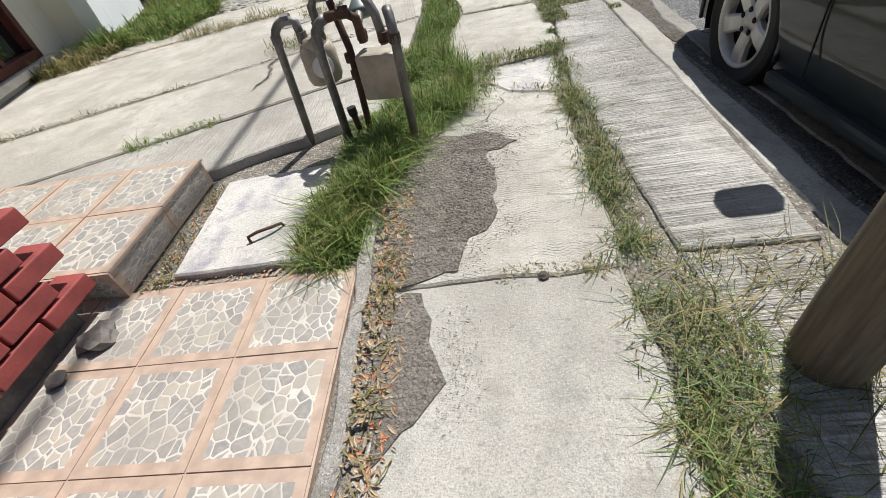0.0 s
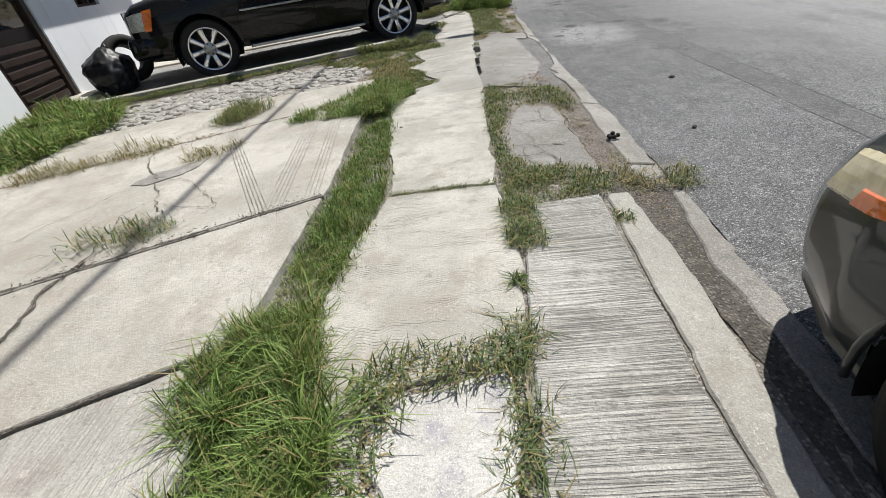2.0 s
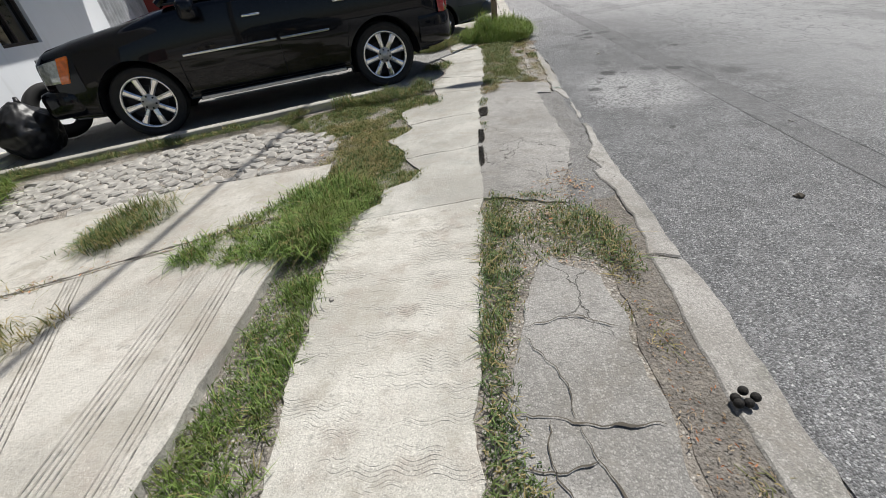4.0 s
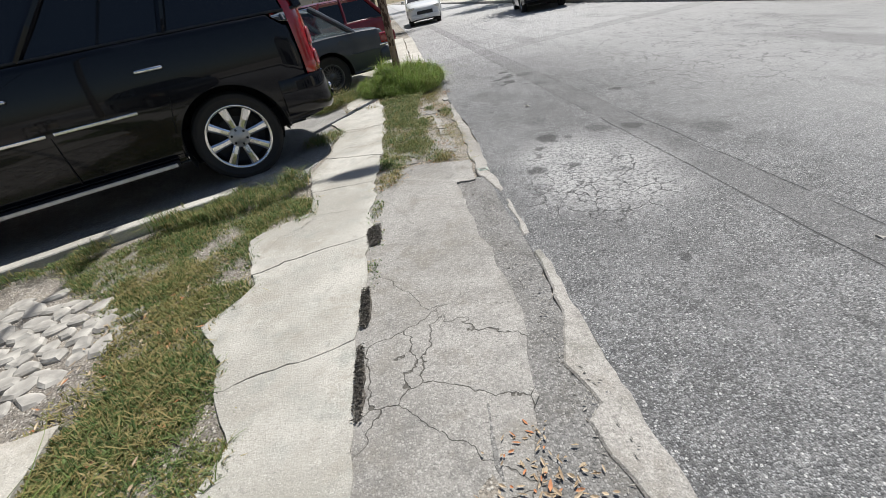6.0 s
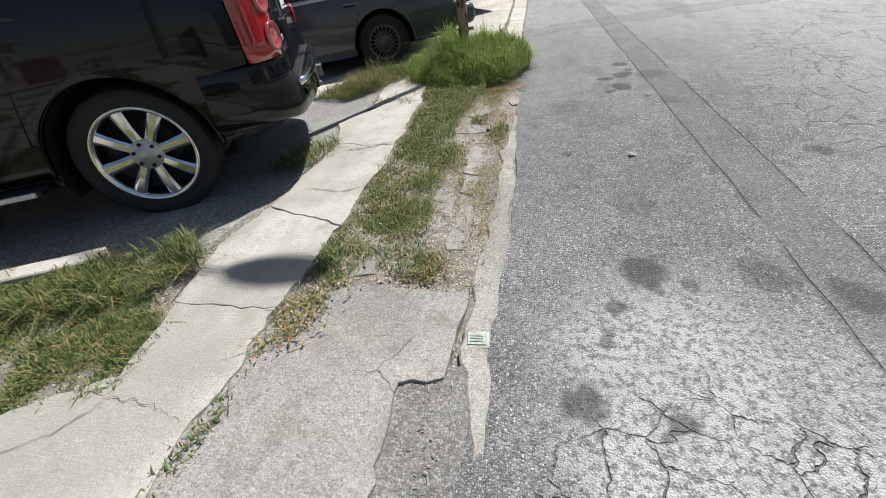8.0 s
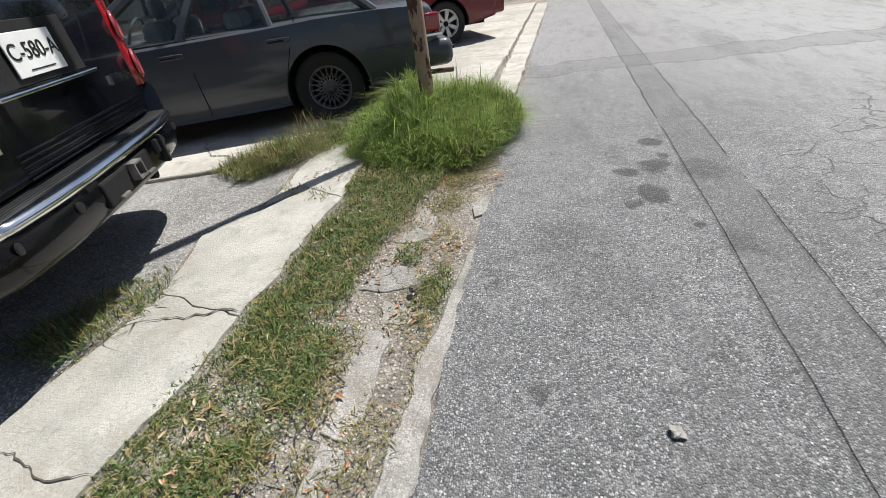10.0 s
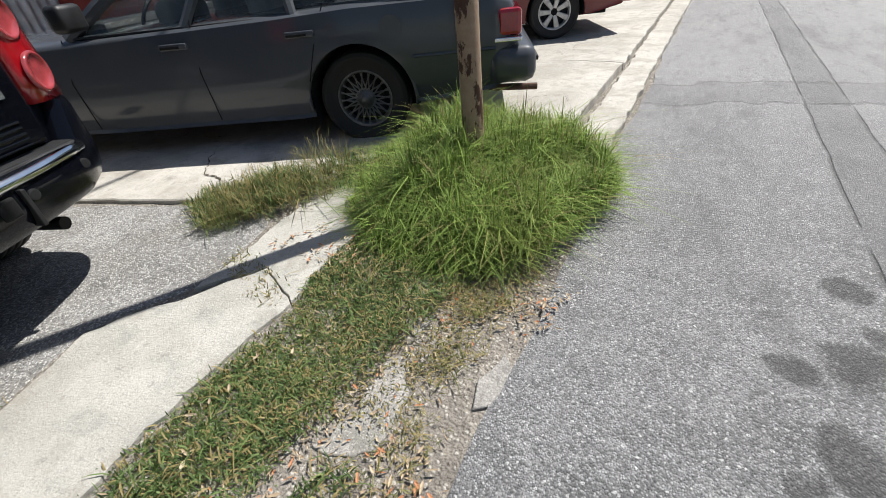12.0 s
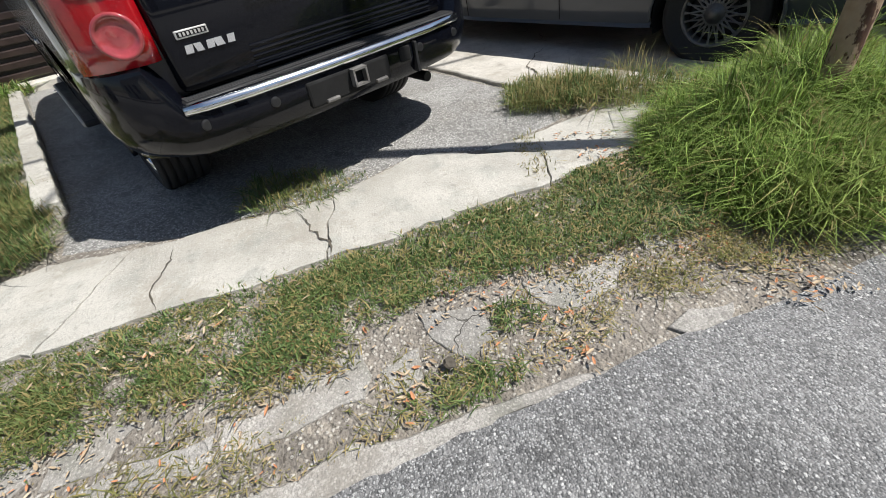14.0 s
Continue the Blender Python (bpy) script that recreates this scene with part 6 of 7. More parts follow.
part("pipe", tube([gp(-0.80, 2.165, 0.625), gp(-0.76, 2.16, 0.61), gp(-0.75, 2.155, 0.52)], 0.021, sides=12), M_STEEL, gas, "", True)
part("pipe", tube([gp(-0.58, 2.03, 0.63), gp(-0.50, 2.05, 0.635), gp(-0.46, 2.07, 0.60), gp(-0.455, 2.08, 0.50)], 0.021, sides=12), M_RUSTPIPE, gas, "rust-brown pipe", True)
part("pipe", tube([gp(-0.66, 2.15, 0.52), gp(-0.66, 2.15, 0.66), gp(-0.63, 2.145, 0.70), gp(-0.44, 2.05, 0.715), gp(-0.40, 2.03, 0.70), gp(-0.36, 2.0, 0.62), gp(-0.345, 1.99, 0.50)], 0.020, sides=12), M_STEEL, gas, "", True)
part("pipe", tube([gp(-0.56, 2.13, -0.03), gp(-0.54, 2.11, 0.30), gp(-0.53, 2.09, 0.48), gp(-0.56, 2.10, 0.68)], 0.017, sides=12), M_RUSTPIPE, gas, "rust-brown pipe", True)
part("pipe", tube([gp(-0.60, 2.12, -0.03), gp(-0.615, 2.11, 0.19)], 0.017, sides=12), M_RUSTPIPE, gas)
part("pipe_cap", tube([gp(-0.614, 2.11, 0.16), gp(-0.617, 2.11, 0.20)], 0.024, sides=10), M_TRIM, gas)
for p, d in (((-0.75, 2.155, 0.55), (0, 0, 1)), ((-0.66, 2.15, 0.58), (0, 0, 1)), ((-0.455, 2.08, 0.53), (0, 0, 1)), ((-0.345, 1.99, 0.53), (0, 0, 1)), ((-0.535, 2.10, 0.36), (0, 0, 1)), ((-0.54, 2.095, 0.44), (0, 0, 1)), ((-0.60, 2.13, 0.70), (1, -0.3, 0)), ((-0.50, 2.05, 0.635), (1, 0.1, 0)),
             ((-0.88, 2.17, 0.55), (0, 0, 1)), ((-0.645, 2.02, 0.55), (0, 0, 1)), ((-0.287, 1.91, 0.54), (0, 0, 1)), ((-0.80, 2.165, 0.625), (1, 0, 0)), ((-0.47, 2.07, 0.71), (1, -0.4, 0.1))):
    a = Vector(gp(*p))
    d = Vector(d).normalized()
    part("coupling", tube([a - d * 0.020, a - d * 0.012, a + d * 0.012, a + d * 0.020], 0.026, sides=8), M_RUSTPIPE if p[0] > -0.6 else M_STEEL, gas)
m1 = part("meter_body", box(-0.085, -0.06, -0.10, 0.085, 0.06, 0.10, 0.045), M_METER, gas, "rounded cream meter body", True)
m1.matrix_basis = pose(*gp(-0.70, 2.15, 0.42), 0, 0, 20)
part("meter_top", lathe([(0.055, -0.03), (0.06, 0), (0.05, 0.03), (0.001, 0.035)], 20), M_METER, m1, "", True).matrix_basis = pose(0, 0, 0.09, 90)
part("dial", lathe([(0.05, 0), (0.05, 0.012), (0.04, 0.016), (0.001, 0.016)], 24), M_PLATE, m1).matrix_basis = pose(0, -0.062, 0.0, 0, 0, 180)
m2 = part("meter_body", box(-0.095, -0.06, -0.105, 0.095, 0.06, 0.105, 0.014), M_METER, gas, "square cream meter box")
m2.matrix_basis = pose(*gp(-0.40, 2.05, 0.36), 0, 0, -12)
reg = part("regulator", lathe([(0.001, -0.03), (0.05, -0.028), (0.058, -0.01), (0.062, 0.0), (0.058, 0.01), (0.04, 0.03), (0.015, 0.06), (0.001, 0.062)], 24), M_REG, gas, "grey-green gas pressure regulator", True)
reg.matrix_basis = pose(*gp(-0.46, 2.19, 0.60), 70, 0, 20)
part("regulator_neck", tube([gp(-0.46, 2.17, 0.60), gp(-0.455, 2.12, 0.60), gp(-0.455, 2.085, 0.58)], 0.018, sides=10), M_STEEL, gas)

# ---- poles ----
pole = thing("utility_pole", pose(0.872, 0.56, 0), "weathered wooden utility pole at the kerb", "pole")
bm = bmesh.new()
tube([(0.012 * math.sin(z * 1.3), 0.01 * math.cos(z * 1.7), z) for z in np.linspace(-0.15, 7.6, 40)], 0.1, bm, 20, True, [0.084 - 0.003 * z + 0.005 * math.sin(z * 2.3) for z in np.linspace(-0.15, 7.6, 40)])
part("shaft", bm, M_WOOD, pole, "", True)
part("crossarm", box(-0.05, -0.05, 6.95, 0.05, 0.05, 7.05), M_WOOD, pole)
cab = bmesh.new()
for dx, dz in ((0.0, 0), (0.03, 0.01)):
    tube([(0.93 + dx, y, 6.9 + dz + 0.0004 * (y - 20) ** 2) for y in np.linspace(-30, 70, 60)], 0.013, cab, 6)
tagged(link("overhead_cable", cab, M_TRIM), "bundle of black overhead cables along the street", "cable")
post = thing("street_lamp", pose(1.22, 13.14, -0.05, 0, 0, 0), "rusty flaking steel street lamp post in a clump of grass", "street lamp")
part("tube", tube([(0, 0, z) for z in np.linspace(0, 7.25, 30)], 0.056, sides=18), M_POST, post, "", True)
part("arm", tube([(0, 0, 7.1), (0.05, 0, 7.25), (0.35, 0, 7.42), (1.0, 0, 7.50), (1.65, 0, 7.52)], 0.022, sides=10), M_STEEL, post, "thin grey lamp arm over the street", True)
head = bmesh.new()
bmesh.ops.create_icosphere(head, subdivisions=3, radius=1.0)
for v in head.verts:
    v.co = Vector((1.90 + v.co.x * 0.30, v.co.y * 0.125, 7.52 + v.co.z * (0.07 if v.co.z > 0 else 0.05)))
part("lamp_head", head, M_STEEL, post, "grey metal lamp head", True)

# ---- things by the house ----
bag = bmesh.new()
bmesh.ops.create_icosphere(bag, subdivisions=5, radius=0.33)
for v in bag.verts:
    n1 = noise.noise(v.co * 5) * 0.16 + noise.noise(v.co * 14) * 0.07 + noise.noise(v.co * 30) * 0.03
    v.co *= 1 + n1
    v.co.z = max(v.co.z * 1.0 + 0.29, 0.0)
    if v.co.z > 0.45:
        k_ = 1 - min(1, (v.co.z - 0.45) / 0.2) * 0.55
        v.co.x *= k_
        v.co.y *= k_
BAG = thing("rubbish_bag", pose(-4.55, 8.62, 0.0), "full black plastic rubbish bag with a tied neck", "rubbish bag")
part("bag", bag, M_BAG, BAG, "", True)
part("knot", tube([(0.0, 0, 0.50), (0.02, 0.01, 0.56), (0.06, 0.03, 0.60), (0.04, 0.05, 0.66)], 0.03, sides=8, radii=[0.07, 0.03, 0.035, 0.02]), M_BAG, BAG, "", True)
TY = thing("loose_tyre", pose(-4.72, 9.30, 0.0, 0, 0, -15), "worn black tyre leaning against the house wall", "tyre")
part("tyre", lathe([(0.20, -0.09), (0.30, -0.11), (0.345, -0.085), (0.355, -0.04), (0.355, 0.04), (0.345, 0.085), (0.30, 0.11), (0.20, 0.09), (0.21, 0.0)], 48, None, True), M_TYRE, TY, "", True).matrix_basis = pose(0, 0, 0.36, 0, 0, 78) @ pose(0, 0, 0, -14)

# ---- far cars, houses and trees ----
def far_car(name, m, label, mat, L=1.0, tall=0.0, style="seven"):
    s = dict(name=name, pose=m, label=label, category="car", wheelbase=2.65, r=0.33 + tall * 0.12, gap=0.055, inset=0.07, tyre_w=0.215, rim=0.21, style=style, wheel_mats=(M_ALLOY, M_DARKMETAL), paint=mat, panes=M_GLASS_DARK,
             fine=0.05, keys=[(-0.98, 0.70, 0.42, 0.84 + tall, 0.92 + tall), (-0.9, 0.82, 0.34, 0.92 + tall, 0.99 + tall), (-0.5, 0.88, 0.27, 0.94 + tall, 1.02 + tall), (0.5, 0.89, 0.22, 0.93 + tall, 1.0 + tall), (1.8, 0.89, 0.22, 0.90 + tall, 1.0 + tall), (2.7, 0.87, 0.24, 0.82 + tall, 0.94 + tall),
                   (3.2, 0.82, 0.26, 0.72 + tall, 0.84 + tall), (3.45, 0.72, 0.28, 0.64 + tall, 0.74 + tall), (3.52, 0.6, 0.32, 0.58 + tall, 0.66 + tall)],
             green=(2.1, 1.25, -0.45, -0.85, 0.82, 0.62, 0.95 + tall, 1.45 + tall, [0.36, 0.66]))
    c = car_base(s)
    for side in (1, -1):
        part("head_lamp", box(3.30, side * 0.48, 0.60 + tall, 3.50, side * 0.76, 0.72 + tall, 0.03), M_CLEARLENS, c)
        part("tail_lamp", box(-1.0, side * 0.50, 0.74 + tall, -0.86, side * 0.80, 0.90 + tall, 0.03), M_REDLENS, c)
        part("mirror", box(1.75, side * 0.92, 0.98 + tall, 1.87, side * 1.08, 1.10 + tall, 0.03), mat, c)
    part("front_bumper", box(3.30, -0.74, 0.30, 3.58, 0.74, 0.52, 0.06), mat, c)
    part("grille", box(3.50, -0.40, 0.50, 3.56, 0.40, 0.66, 0.02), M_TRIM, c)
    part("licence_plate", box(3.585, -0.15, 0.38, 3.592, 0.15, 0.48), M_PLATE, c)
    part("rear_bumper", box(-1.06, -0.80, 0.36, -0.80, 0.80, 0.62, 0.06), mat, c)
    part("rear_plate", box(-1.07, -0.15, 0.68, -0.99, 0.15, 0.80), M_PLATE, c)
    return c


far_car("hatchback_car", pose(0.1, 18.2, 0.0, 0, 0, 207), "dark red car parked nose to the houses", M_RED_PAINT)
far_car("white_car", pose(3.4, 33.5, -0.09, 0, 0, -92), "white car parked facing down the street", M_WHITE_PAINT, tall=0.12)
far_car("silver_car", pose(4.6, 43.0, -0.09, 0, 0, -92), "silver car parked further along the street", M_SILVER_PAINT)
far_car("pickup_truck", pose(7.3, 24.0, -0.09, 0, 0, 80), "dark truck parked on the opposite side of the street", M_BLACK, tall=0.3)

M_REDWALL = wall_material("dull red plaster", (0.22, 0.045, 0.04), (0.12, 0.05, 0.04))
M_TREEBARK = plain("grey-brown bark", (0.11, 0.085, 0.06), 0.9, vary=0.35, bump=0.9, fine=30)
M_CANOPY = grass_material("tree leaves", (0.035, 0.075, 0.02), (0.075, 0.12, 0.035), 0.0)


def house(x, y, w, d, h, mat, label, rz=0):
    t = thing("house", pose(x, y, 0, 0, 0, rz), label, "house")
    part("wall", box(-w / 2, -d / 2, -0.2, w / 2, d / 2, h), mat, t)
    part("roof", box(-w / 2 - 0.3, -d / 2 - 0.3, h, w / 2 + 0.3, d / 2 + 0.3, h + 0.2, 0.02), M_GREY_WALL, t)
    for k in (-1, 1):
        for f in (-1, 1):
            wn_ = part("window", box(f * (w / 2 - 0.05), k * d * 0.25 - 0.6, 0.9, f * (w / 2 + 0.02), k * d * 0.25 + 0.6, 2.0), M_GATE, t)
            part("pane", box(f * (w / 2 + 0.02), k * d * 0.25 - 0.52, 0.98, f * (w / 2 + 0.03), k * d * 0.25 + 0.52, 1.92), M_GLASS_DARK, wn_)
    part("door", box(w / 2 - 0.05, -0.45, 0, w / 2 + 0.03, 0.45, 2.05, 0.01), M_GATE, t)
    return t


house(-8.5, 18.0, 6, 6, 3.2, M_REDWALL, "dull red single-storey house", 12)
house(-6.0, 27.0, 7, 8, 3.2, M_CREAM_WALL, "cream plastered single-storey house", 6)
house(-5.5, 38.0, 7, 9, 3.4, M_GREY_WALL, "grey plastered single-storey house", 4)
for k, (yy, mat, lb) in enumerate(((2, M_CREAM_WALL, "cream house across the street"), (13, M_WHITE_WALL, "white house across the street"), (25, M_GREY_WALL, "grey house across the street"), (38, M_CREAM_WALL, "cream house across the street"))):
    house(15.0 + 0.4 * k, yy, 8, 9, 3.4, mat, lb, 180)
house(-6.5, -8.0, 6, 8, 3.2, M_CREAM_WALL, "cream house behind the walk", 0)
sign = thing("shop_sign", pose(-1.2, 22.0, 0, 0, 0, 10), "small yellow framed sign stand by the wall", "sign")
M_YELLOW = plain("yellow paint", (0.62, 0.50, 0.04), 0.5)
for a, b in (((-0.3, 0.2), (-0.24, 1.3)), ((0.24, 0.2), (0.3, 1.3))):
    part("post", box(a[0], -0.03, 0, b[0], 0.03, b[1], 0.004), M_YELLOW, sign)
part("board", box(-0.3, -0.025, 0.7, 0.3, 0.025, 1.3, 0.004), M_YELLOW, sign)


def tree(x, y, h, r, seed):
    rng = np.random.default_rng(seed)
    t = thing("tree", pose(x, y, -0.05), "leafy dark green street tree", "tree", "street trees")
    bm = bmesh.new()
    tube([(0.1 * math.sin(z), 0.08 * math.cos(z * 1.4), z) for z in np.linspace(0, h * 0.55, 8)], 0.15, bm, 10, True, [0.2 - 0.016 * k for k in range(8)])
    tips = []
    for k in range(9):
        a, e = rng.uniform(0, 6.28), rng.uniform(0.3, 1.1)
        b = Vector((0, 0, h * rng.uniform(0.35, 0.55)))
        d = Vector((math.cos(a) * math.cos(e), math.sin(a) * math.cos(e), math.sin(e))) * r * rng.uniform(0.7, 1.1)
        tube([b, b + d * 0.5 + Vector((0, 0, 0.15)), b + d], 0.05, bm, 6, True, [0.08, 0.05, 0.02])
        tips.append(b + d)
    part("trunk", bm, M_TREEBARK, t, "", True)
    pts, zz = [], []
    for c in tips:
        q = rng.normal(0, r * 0.28, (700, 3)) + np.array(c)
        pts.append(q[:, :2])
        zz.append(q[:, 2])
    pts, zz = np.concatenate(pts), np.concatenate(zz)
    grass("crown", pts, np.full(len(pts), 0.16), 0, M_CANOPY, "", width=0.05, lean=1.5, seed=seed, parent=t, zs=zz)


for k, (x, y, h, r) in enumerate(((-3.5, 21.0, 5.5, 2.2), (0.2, 30.0, 6, 2.4), (0.6, 40.0, 6.5, 2.6), (9.6, 27.0, 6, 2.4), (9.8, 36.0, 6.5, 2.6), (9.4, 48.0, 7, 3), (1.0, 52.0, 7, 3), (5.0, 70.0, 8, 4))):
    tree(x, y, h, r, 30 + k)

# ---- grass, weeds and litter ----
RG = np.random.default_rng(11)


def patch(name, poly, per_m2, height, mat, label, z=-0.03, width=0.0022, lean=1.3, clump=0.1, seed=1, curl=1.0, layered=0.45):
    p = np.array(poly)
    area = 0.5 * abs(np.dot(p[:, 0], np.roll(p[:, 1], 1)) - np.dot(p[:, 1], np.roll(p[:, 0], 1)))
    pts = scatter(poly, int(area * per_m2 * 1.15), np.random.default_rng(seed), clump)
    hs = np.array([height * max(0.3, 0.75 + 0.7 * noise.noise((x * 2.3, y * 2.3, seed)) + 0.5 * noise.noise((x * 7.0, y * 7.0, seed))) for x, y in pts])
    return grass(name, pts, hs, z, mat, label, "grass", width, lean, seed, curl=curl, layered=layered)


def line_patch(name, pts, wide, per_m2, height, mat, label, **kw):
    a = [Vector(p) for p in pts]
    left, right = [], []
    for i, p in enumerate(a):
        d = (a[min(i + 1, len(a) - 1)] - a[max(i - 1, 0)]).normalized()
        nrm = Vector((-d.y, d.x)) * wide / 2
        left.append(tuple(p + nrm))
        right.append(tuple(p - nrm))
    return patch(name, left + right[::-1], per_m2, height, mat, label, **kw)


TALL = "lush tall green grass beside the pavement"
SHORT = "short creeping grass in the verge"
patch("grass", [(-0.66, 1.15), (-0.44, 1.02), (-0.36, 1.5), (-0.2, 1.9), (-0.02, 2.3), (-0.55, 2.25), (-0.62, 1.8)], 20000, 0.19, M_GRASS, TALL, width=0.0019, lean=1.1, seed=2)
patch("grass", [(-0.42, 2.15), (-0.02, 2.15), (0.10, 2.5), (0.04, 2.85), (-0.10, 3.25), (-0.38, 3.15), (-0.50, 2.85), (-0.30, 2.6)], 21000, 0.19, M_GRASS, TALL, z=0.0, width=0.0019, lean=1.1, seed=3)
patch("grass", [(-0.35, 3.2), (-0.1, 3.2), (0.05, 4.25), (-0.02, 5.2), (-0.12, 6.1), (-0.30, 6.2), (-0.28, 4.3)], 15000, 0.10, M_GRASS, TALL, width=0.0019, lean=0.9, seed=4)
patch("grass", [(-1.0, 5.75), (-0.35, 5.7), (-0.1, 5.8), (0.02, 6.2), (0.1, 6.5), (-0.35, 6.7), (-0.75, 6.25)], 13000, 0.13, M_GRASS, TALL, z=0.02, seed=5)
patch("grass", [(-1.0, 6.1), (-0.15, 6.15), (0.08, 6.32), (0.14, 6.6), (0.32, 6.72), (0.33, 6.9), (0.17, 7.2), (-0.03, 7.55), (0.14, 7.87), (0.05, 8.2), (-0.06, 8.5), (0.40, 8.68), (0.40, 9.0), (-0.15, 9.3), (-0.5, 9.2), (-1.5, 8.75), (-1.2, 8.4), (-0.55, 7.75), (-0.40, 7.15), (-0.75, 6.55)], 19000, 0.06, M_TURF, SHORT, seed=6, clump=0.25)
patch("grass", [(-4.3, 7.6), (-1.3, 8.75), (-1.2, 8.98), (-4.5, 7.75)], 8000, 0.10, M_TURF, SHORT, z=0.0, seed=7)
patch("grass", [(-1.6, 4.0 + 1.0), (-1.3, 5.2), (-1.25, 5.45), (-1.7, 5.35)], 2500, 0.14, M_DRYGRASS, "dry weeds in a driveway joint", z=0.03, seed=8)
patch("grass", [D(-0.6, 5.75), D(0.5, 5.75), D(0.6, 6.05), D(-0.7, 6.0)], 2600, 0.13, M_DRYGRASS, "dry weeds in a driveway joint", z=0.03, seed=81)
patch("grass", [(-4.55, 5.2), (-3.4, 5.35), (-3.3, 6.6), (-3.7, 7.4), (-4.6, 7.9), (-4.95, 7.4)], 3500, 0.24, M_GRASS, "tall grass along the house wall", z=0.0, width=0.006, seed=9)
patch("grass", [(-4.75, 4.3), (-4.1, 4.5), (-3.9, 5.2), (-4.5, 5.3)], 2000, 0.22, M_DRYGRASS, "dry weeds along the house wall", z=0.0, width=0.006, seed=10)
line_patch("grass", [(0.52, -0.4), (0.50, 0.3), (0.55, 1.0), (0.60, 1.7), (0.63, 2.4), (0.69, 2.9), (0.71, 3.19)], 0.13, 11000, 0.07, M_TURF, "grass growing in the pavement joint", z=-0.02, seed=12, lean=1.8, clump=0.45, width=0.0016)
line_patch("grass", [(0.80, 3.56), (0.79, 3.75), (0.80, 3.98)], 0.18, 14000, 0.07, M_TURF, "grass growing in the pavement joint", z=-0.0, seed=13, lean=1.6, clump=0.3, width=0.0019)
line_patch("grass", [(0.10, 0.95), (0.3, 0.955), (0.52, 0.96)], 0.08, 9000, 0.035, M_DRYGRASS, "thin grass in a pavement joint", z=-0.004, seed=14, width=0.0016, lean=1.8)
line_patch("grass", [(0.10, 2.85), (0.30, 2.93), (0.68, 2.98)], 0.16, 8000, 0.06, M_TURF, "thin grass in a pavement joint", z=0.0, seed=15)
line_patch("grass", [(0.06, 2.2), (0.15, 2.6), (0.2, 2.85)], 0.16, 6000, 0.08, M_TURF, "thin grass in a pavement joint", z=0.0, seed=16)
line_patch("grass", [(0.30, 2.42), (0.45, 2.38), (0.58, 2.32)], 0.08, 3500, 0.06, M_DRYGRASS, "thin grass in a pavement joint", z=0.0, seed=161)
line_patch("grass", [(0.08, 4.225), (0.4, 4.23), (0.72, 4.24)], 0.05, 15000, 0.028, M_TURF, "thin grass in a pavement joint", z=0.0, seed=17)
patch("grass", [(0.74, 3.95), (1.28, 4.02), (1.34, 4.22), (1.20, 4.34), (0.94, 4.42), (0.84, 4.7), (0.83, 5.1), (0.95, 5.5), (0.86, 6.3), (0.79, 6.3), (0.74, 4.9)], 13000, 0.045, M_TURF, SHORT, z=-0.01, seed=18, clump=0.2)
patch("grass", [(0.80, 5.6), (1.25, 5.62), (1.5, 5.45), (1.48, 5.75), (1.34, 6.1), (1.15, 6.33), (0.82, 6.36)], 8000, 0.05, M_TURF, SHORT, z=-0.02, seed=19, clump=0.12)
patch("grass", [(1.30, 4.05), (1.75, 4.10), (1.80, 4.32), (1.4, 4.34)], 3000, 0.07, M_DRYGRASS, "dry weeds in the gutter", z=-0.07, seed=20)
line_patch("grass", [(0.80, 7.6), (0.81, 8.0), (0.83, 8.3), (0.84, 8.8), (0.86, 9.1)], 0.07, 6000, 0.035, M_TURF, "thin grass in a pavement joint", z=-0.02, seed=21, clump=0.5)
patch("grass", [(0.86, 9.12), (1.0, 9.24), (1.17, 9.32), (1.40, 9.38), (1.36, 10.2), (1.42, 10.6), (1.32, 11.2), (1.36, 11.7), (1.50, 12.3), (0.86, 12.75), (0.86, 12.1), (0.95, 11.9), (0.93, 10.8), (0.90, 9.8)], 17000, 0.042, M_TURF, SHORT, z=-0.02, seed=22, clump=0.28)
patch("grass", [(1.60, 10.98), (1.61, 11.25), (1.70, 11.38), (1.755, 11.2), (1.71, 11.0)], 13000, 0.045, M_TURF, SHORT, z=-0.085, seed=23, clump=0.3)
patch("grass", [(1.44, 11.35), (1.48, 11.52), (1.57, 11.52), (1.56, 11.36)], 14000, 0.045, M_TURF, SHORT, z=-0.06, seed=230)
patch("grass", [(1.19, 9.37), (1.22, 9.47), (1.47, 9.60), (1.54, 9.51), (1.47, 9.30)], 9000, 0.045, M_DRYGRASS, "half-dry weeds in the verge", z=-0.05, seed=232, clump=0.3)
patch("grass", [(1.30, 11.6), (1.62, 11.7), (1.66, 12.3), (1.4, 12.3)], 6000, 0.03, M_DRYGRASS, "dry grass in the verge", z=-0.05, seed=231)
bushp = scatter([(1.22 + 0.70 * math.cos(a) * (1 + 0.1 * math.sin(5 * a)), 13.17 + 0.78 * math.sin(a) * (1 + 0.08 * math.sin(4 * a + 1))) for a in np.linspace(0, 6.283, 24)], 62000, np.random.default_rng(31), 0.0)
bh = np.array([max(0.08, 0.37 * (0.9 + 0.55 * noise.noise((x * 4.5, y * 4.5, 2.0)) + 0.4 * noise.noise((x * 11, y * 11, 6.0))) * (1.05 - 0.66 * (((x - 1.22) / 0.72) ** 2 + ((y - 13.22) / 0.80) ** 2))) for x, y in bushp])
grass("grass_clump", bushp, bh, -0.05, M_MOUND, "thick mound of long green grass around a post", "grass clump", 0.0019, 1.2, 32, layered=0.72)
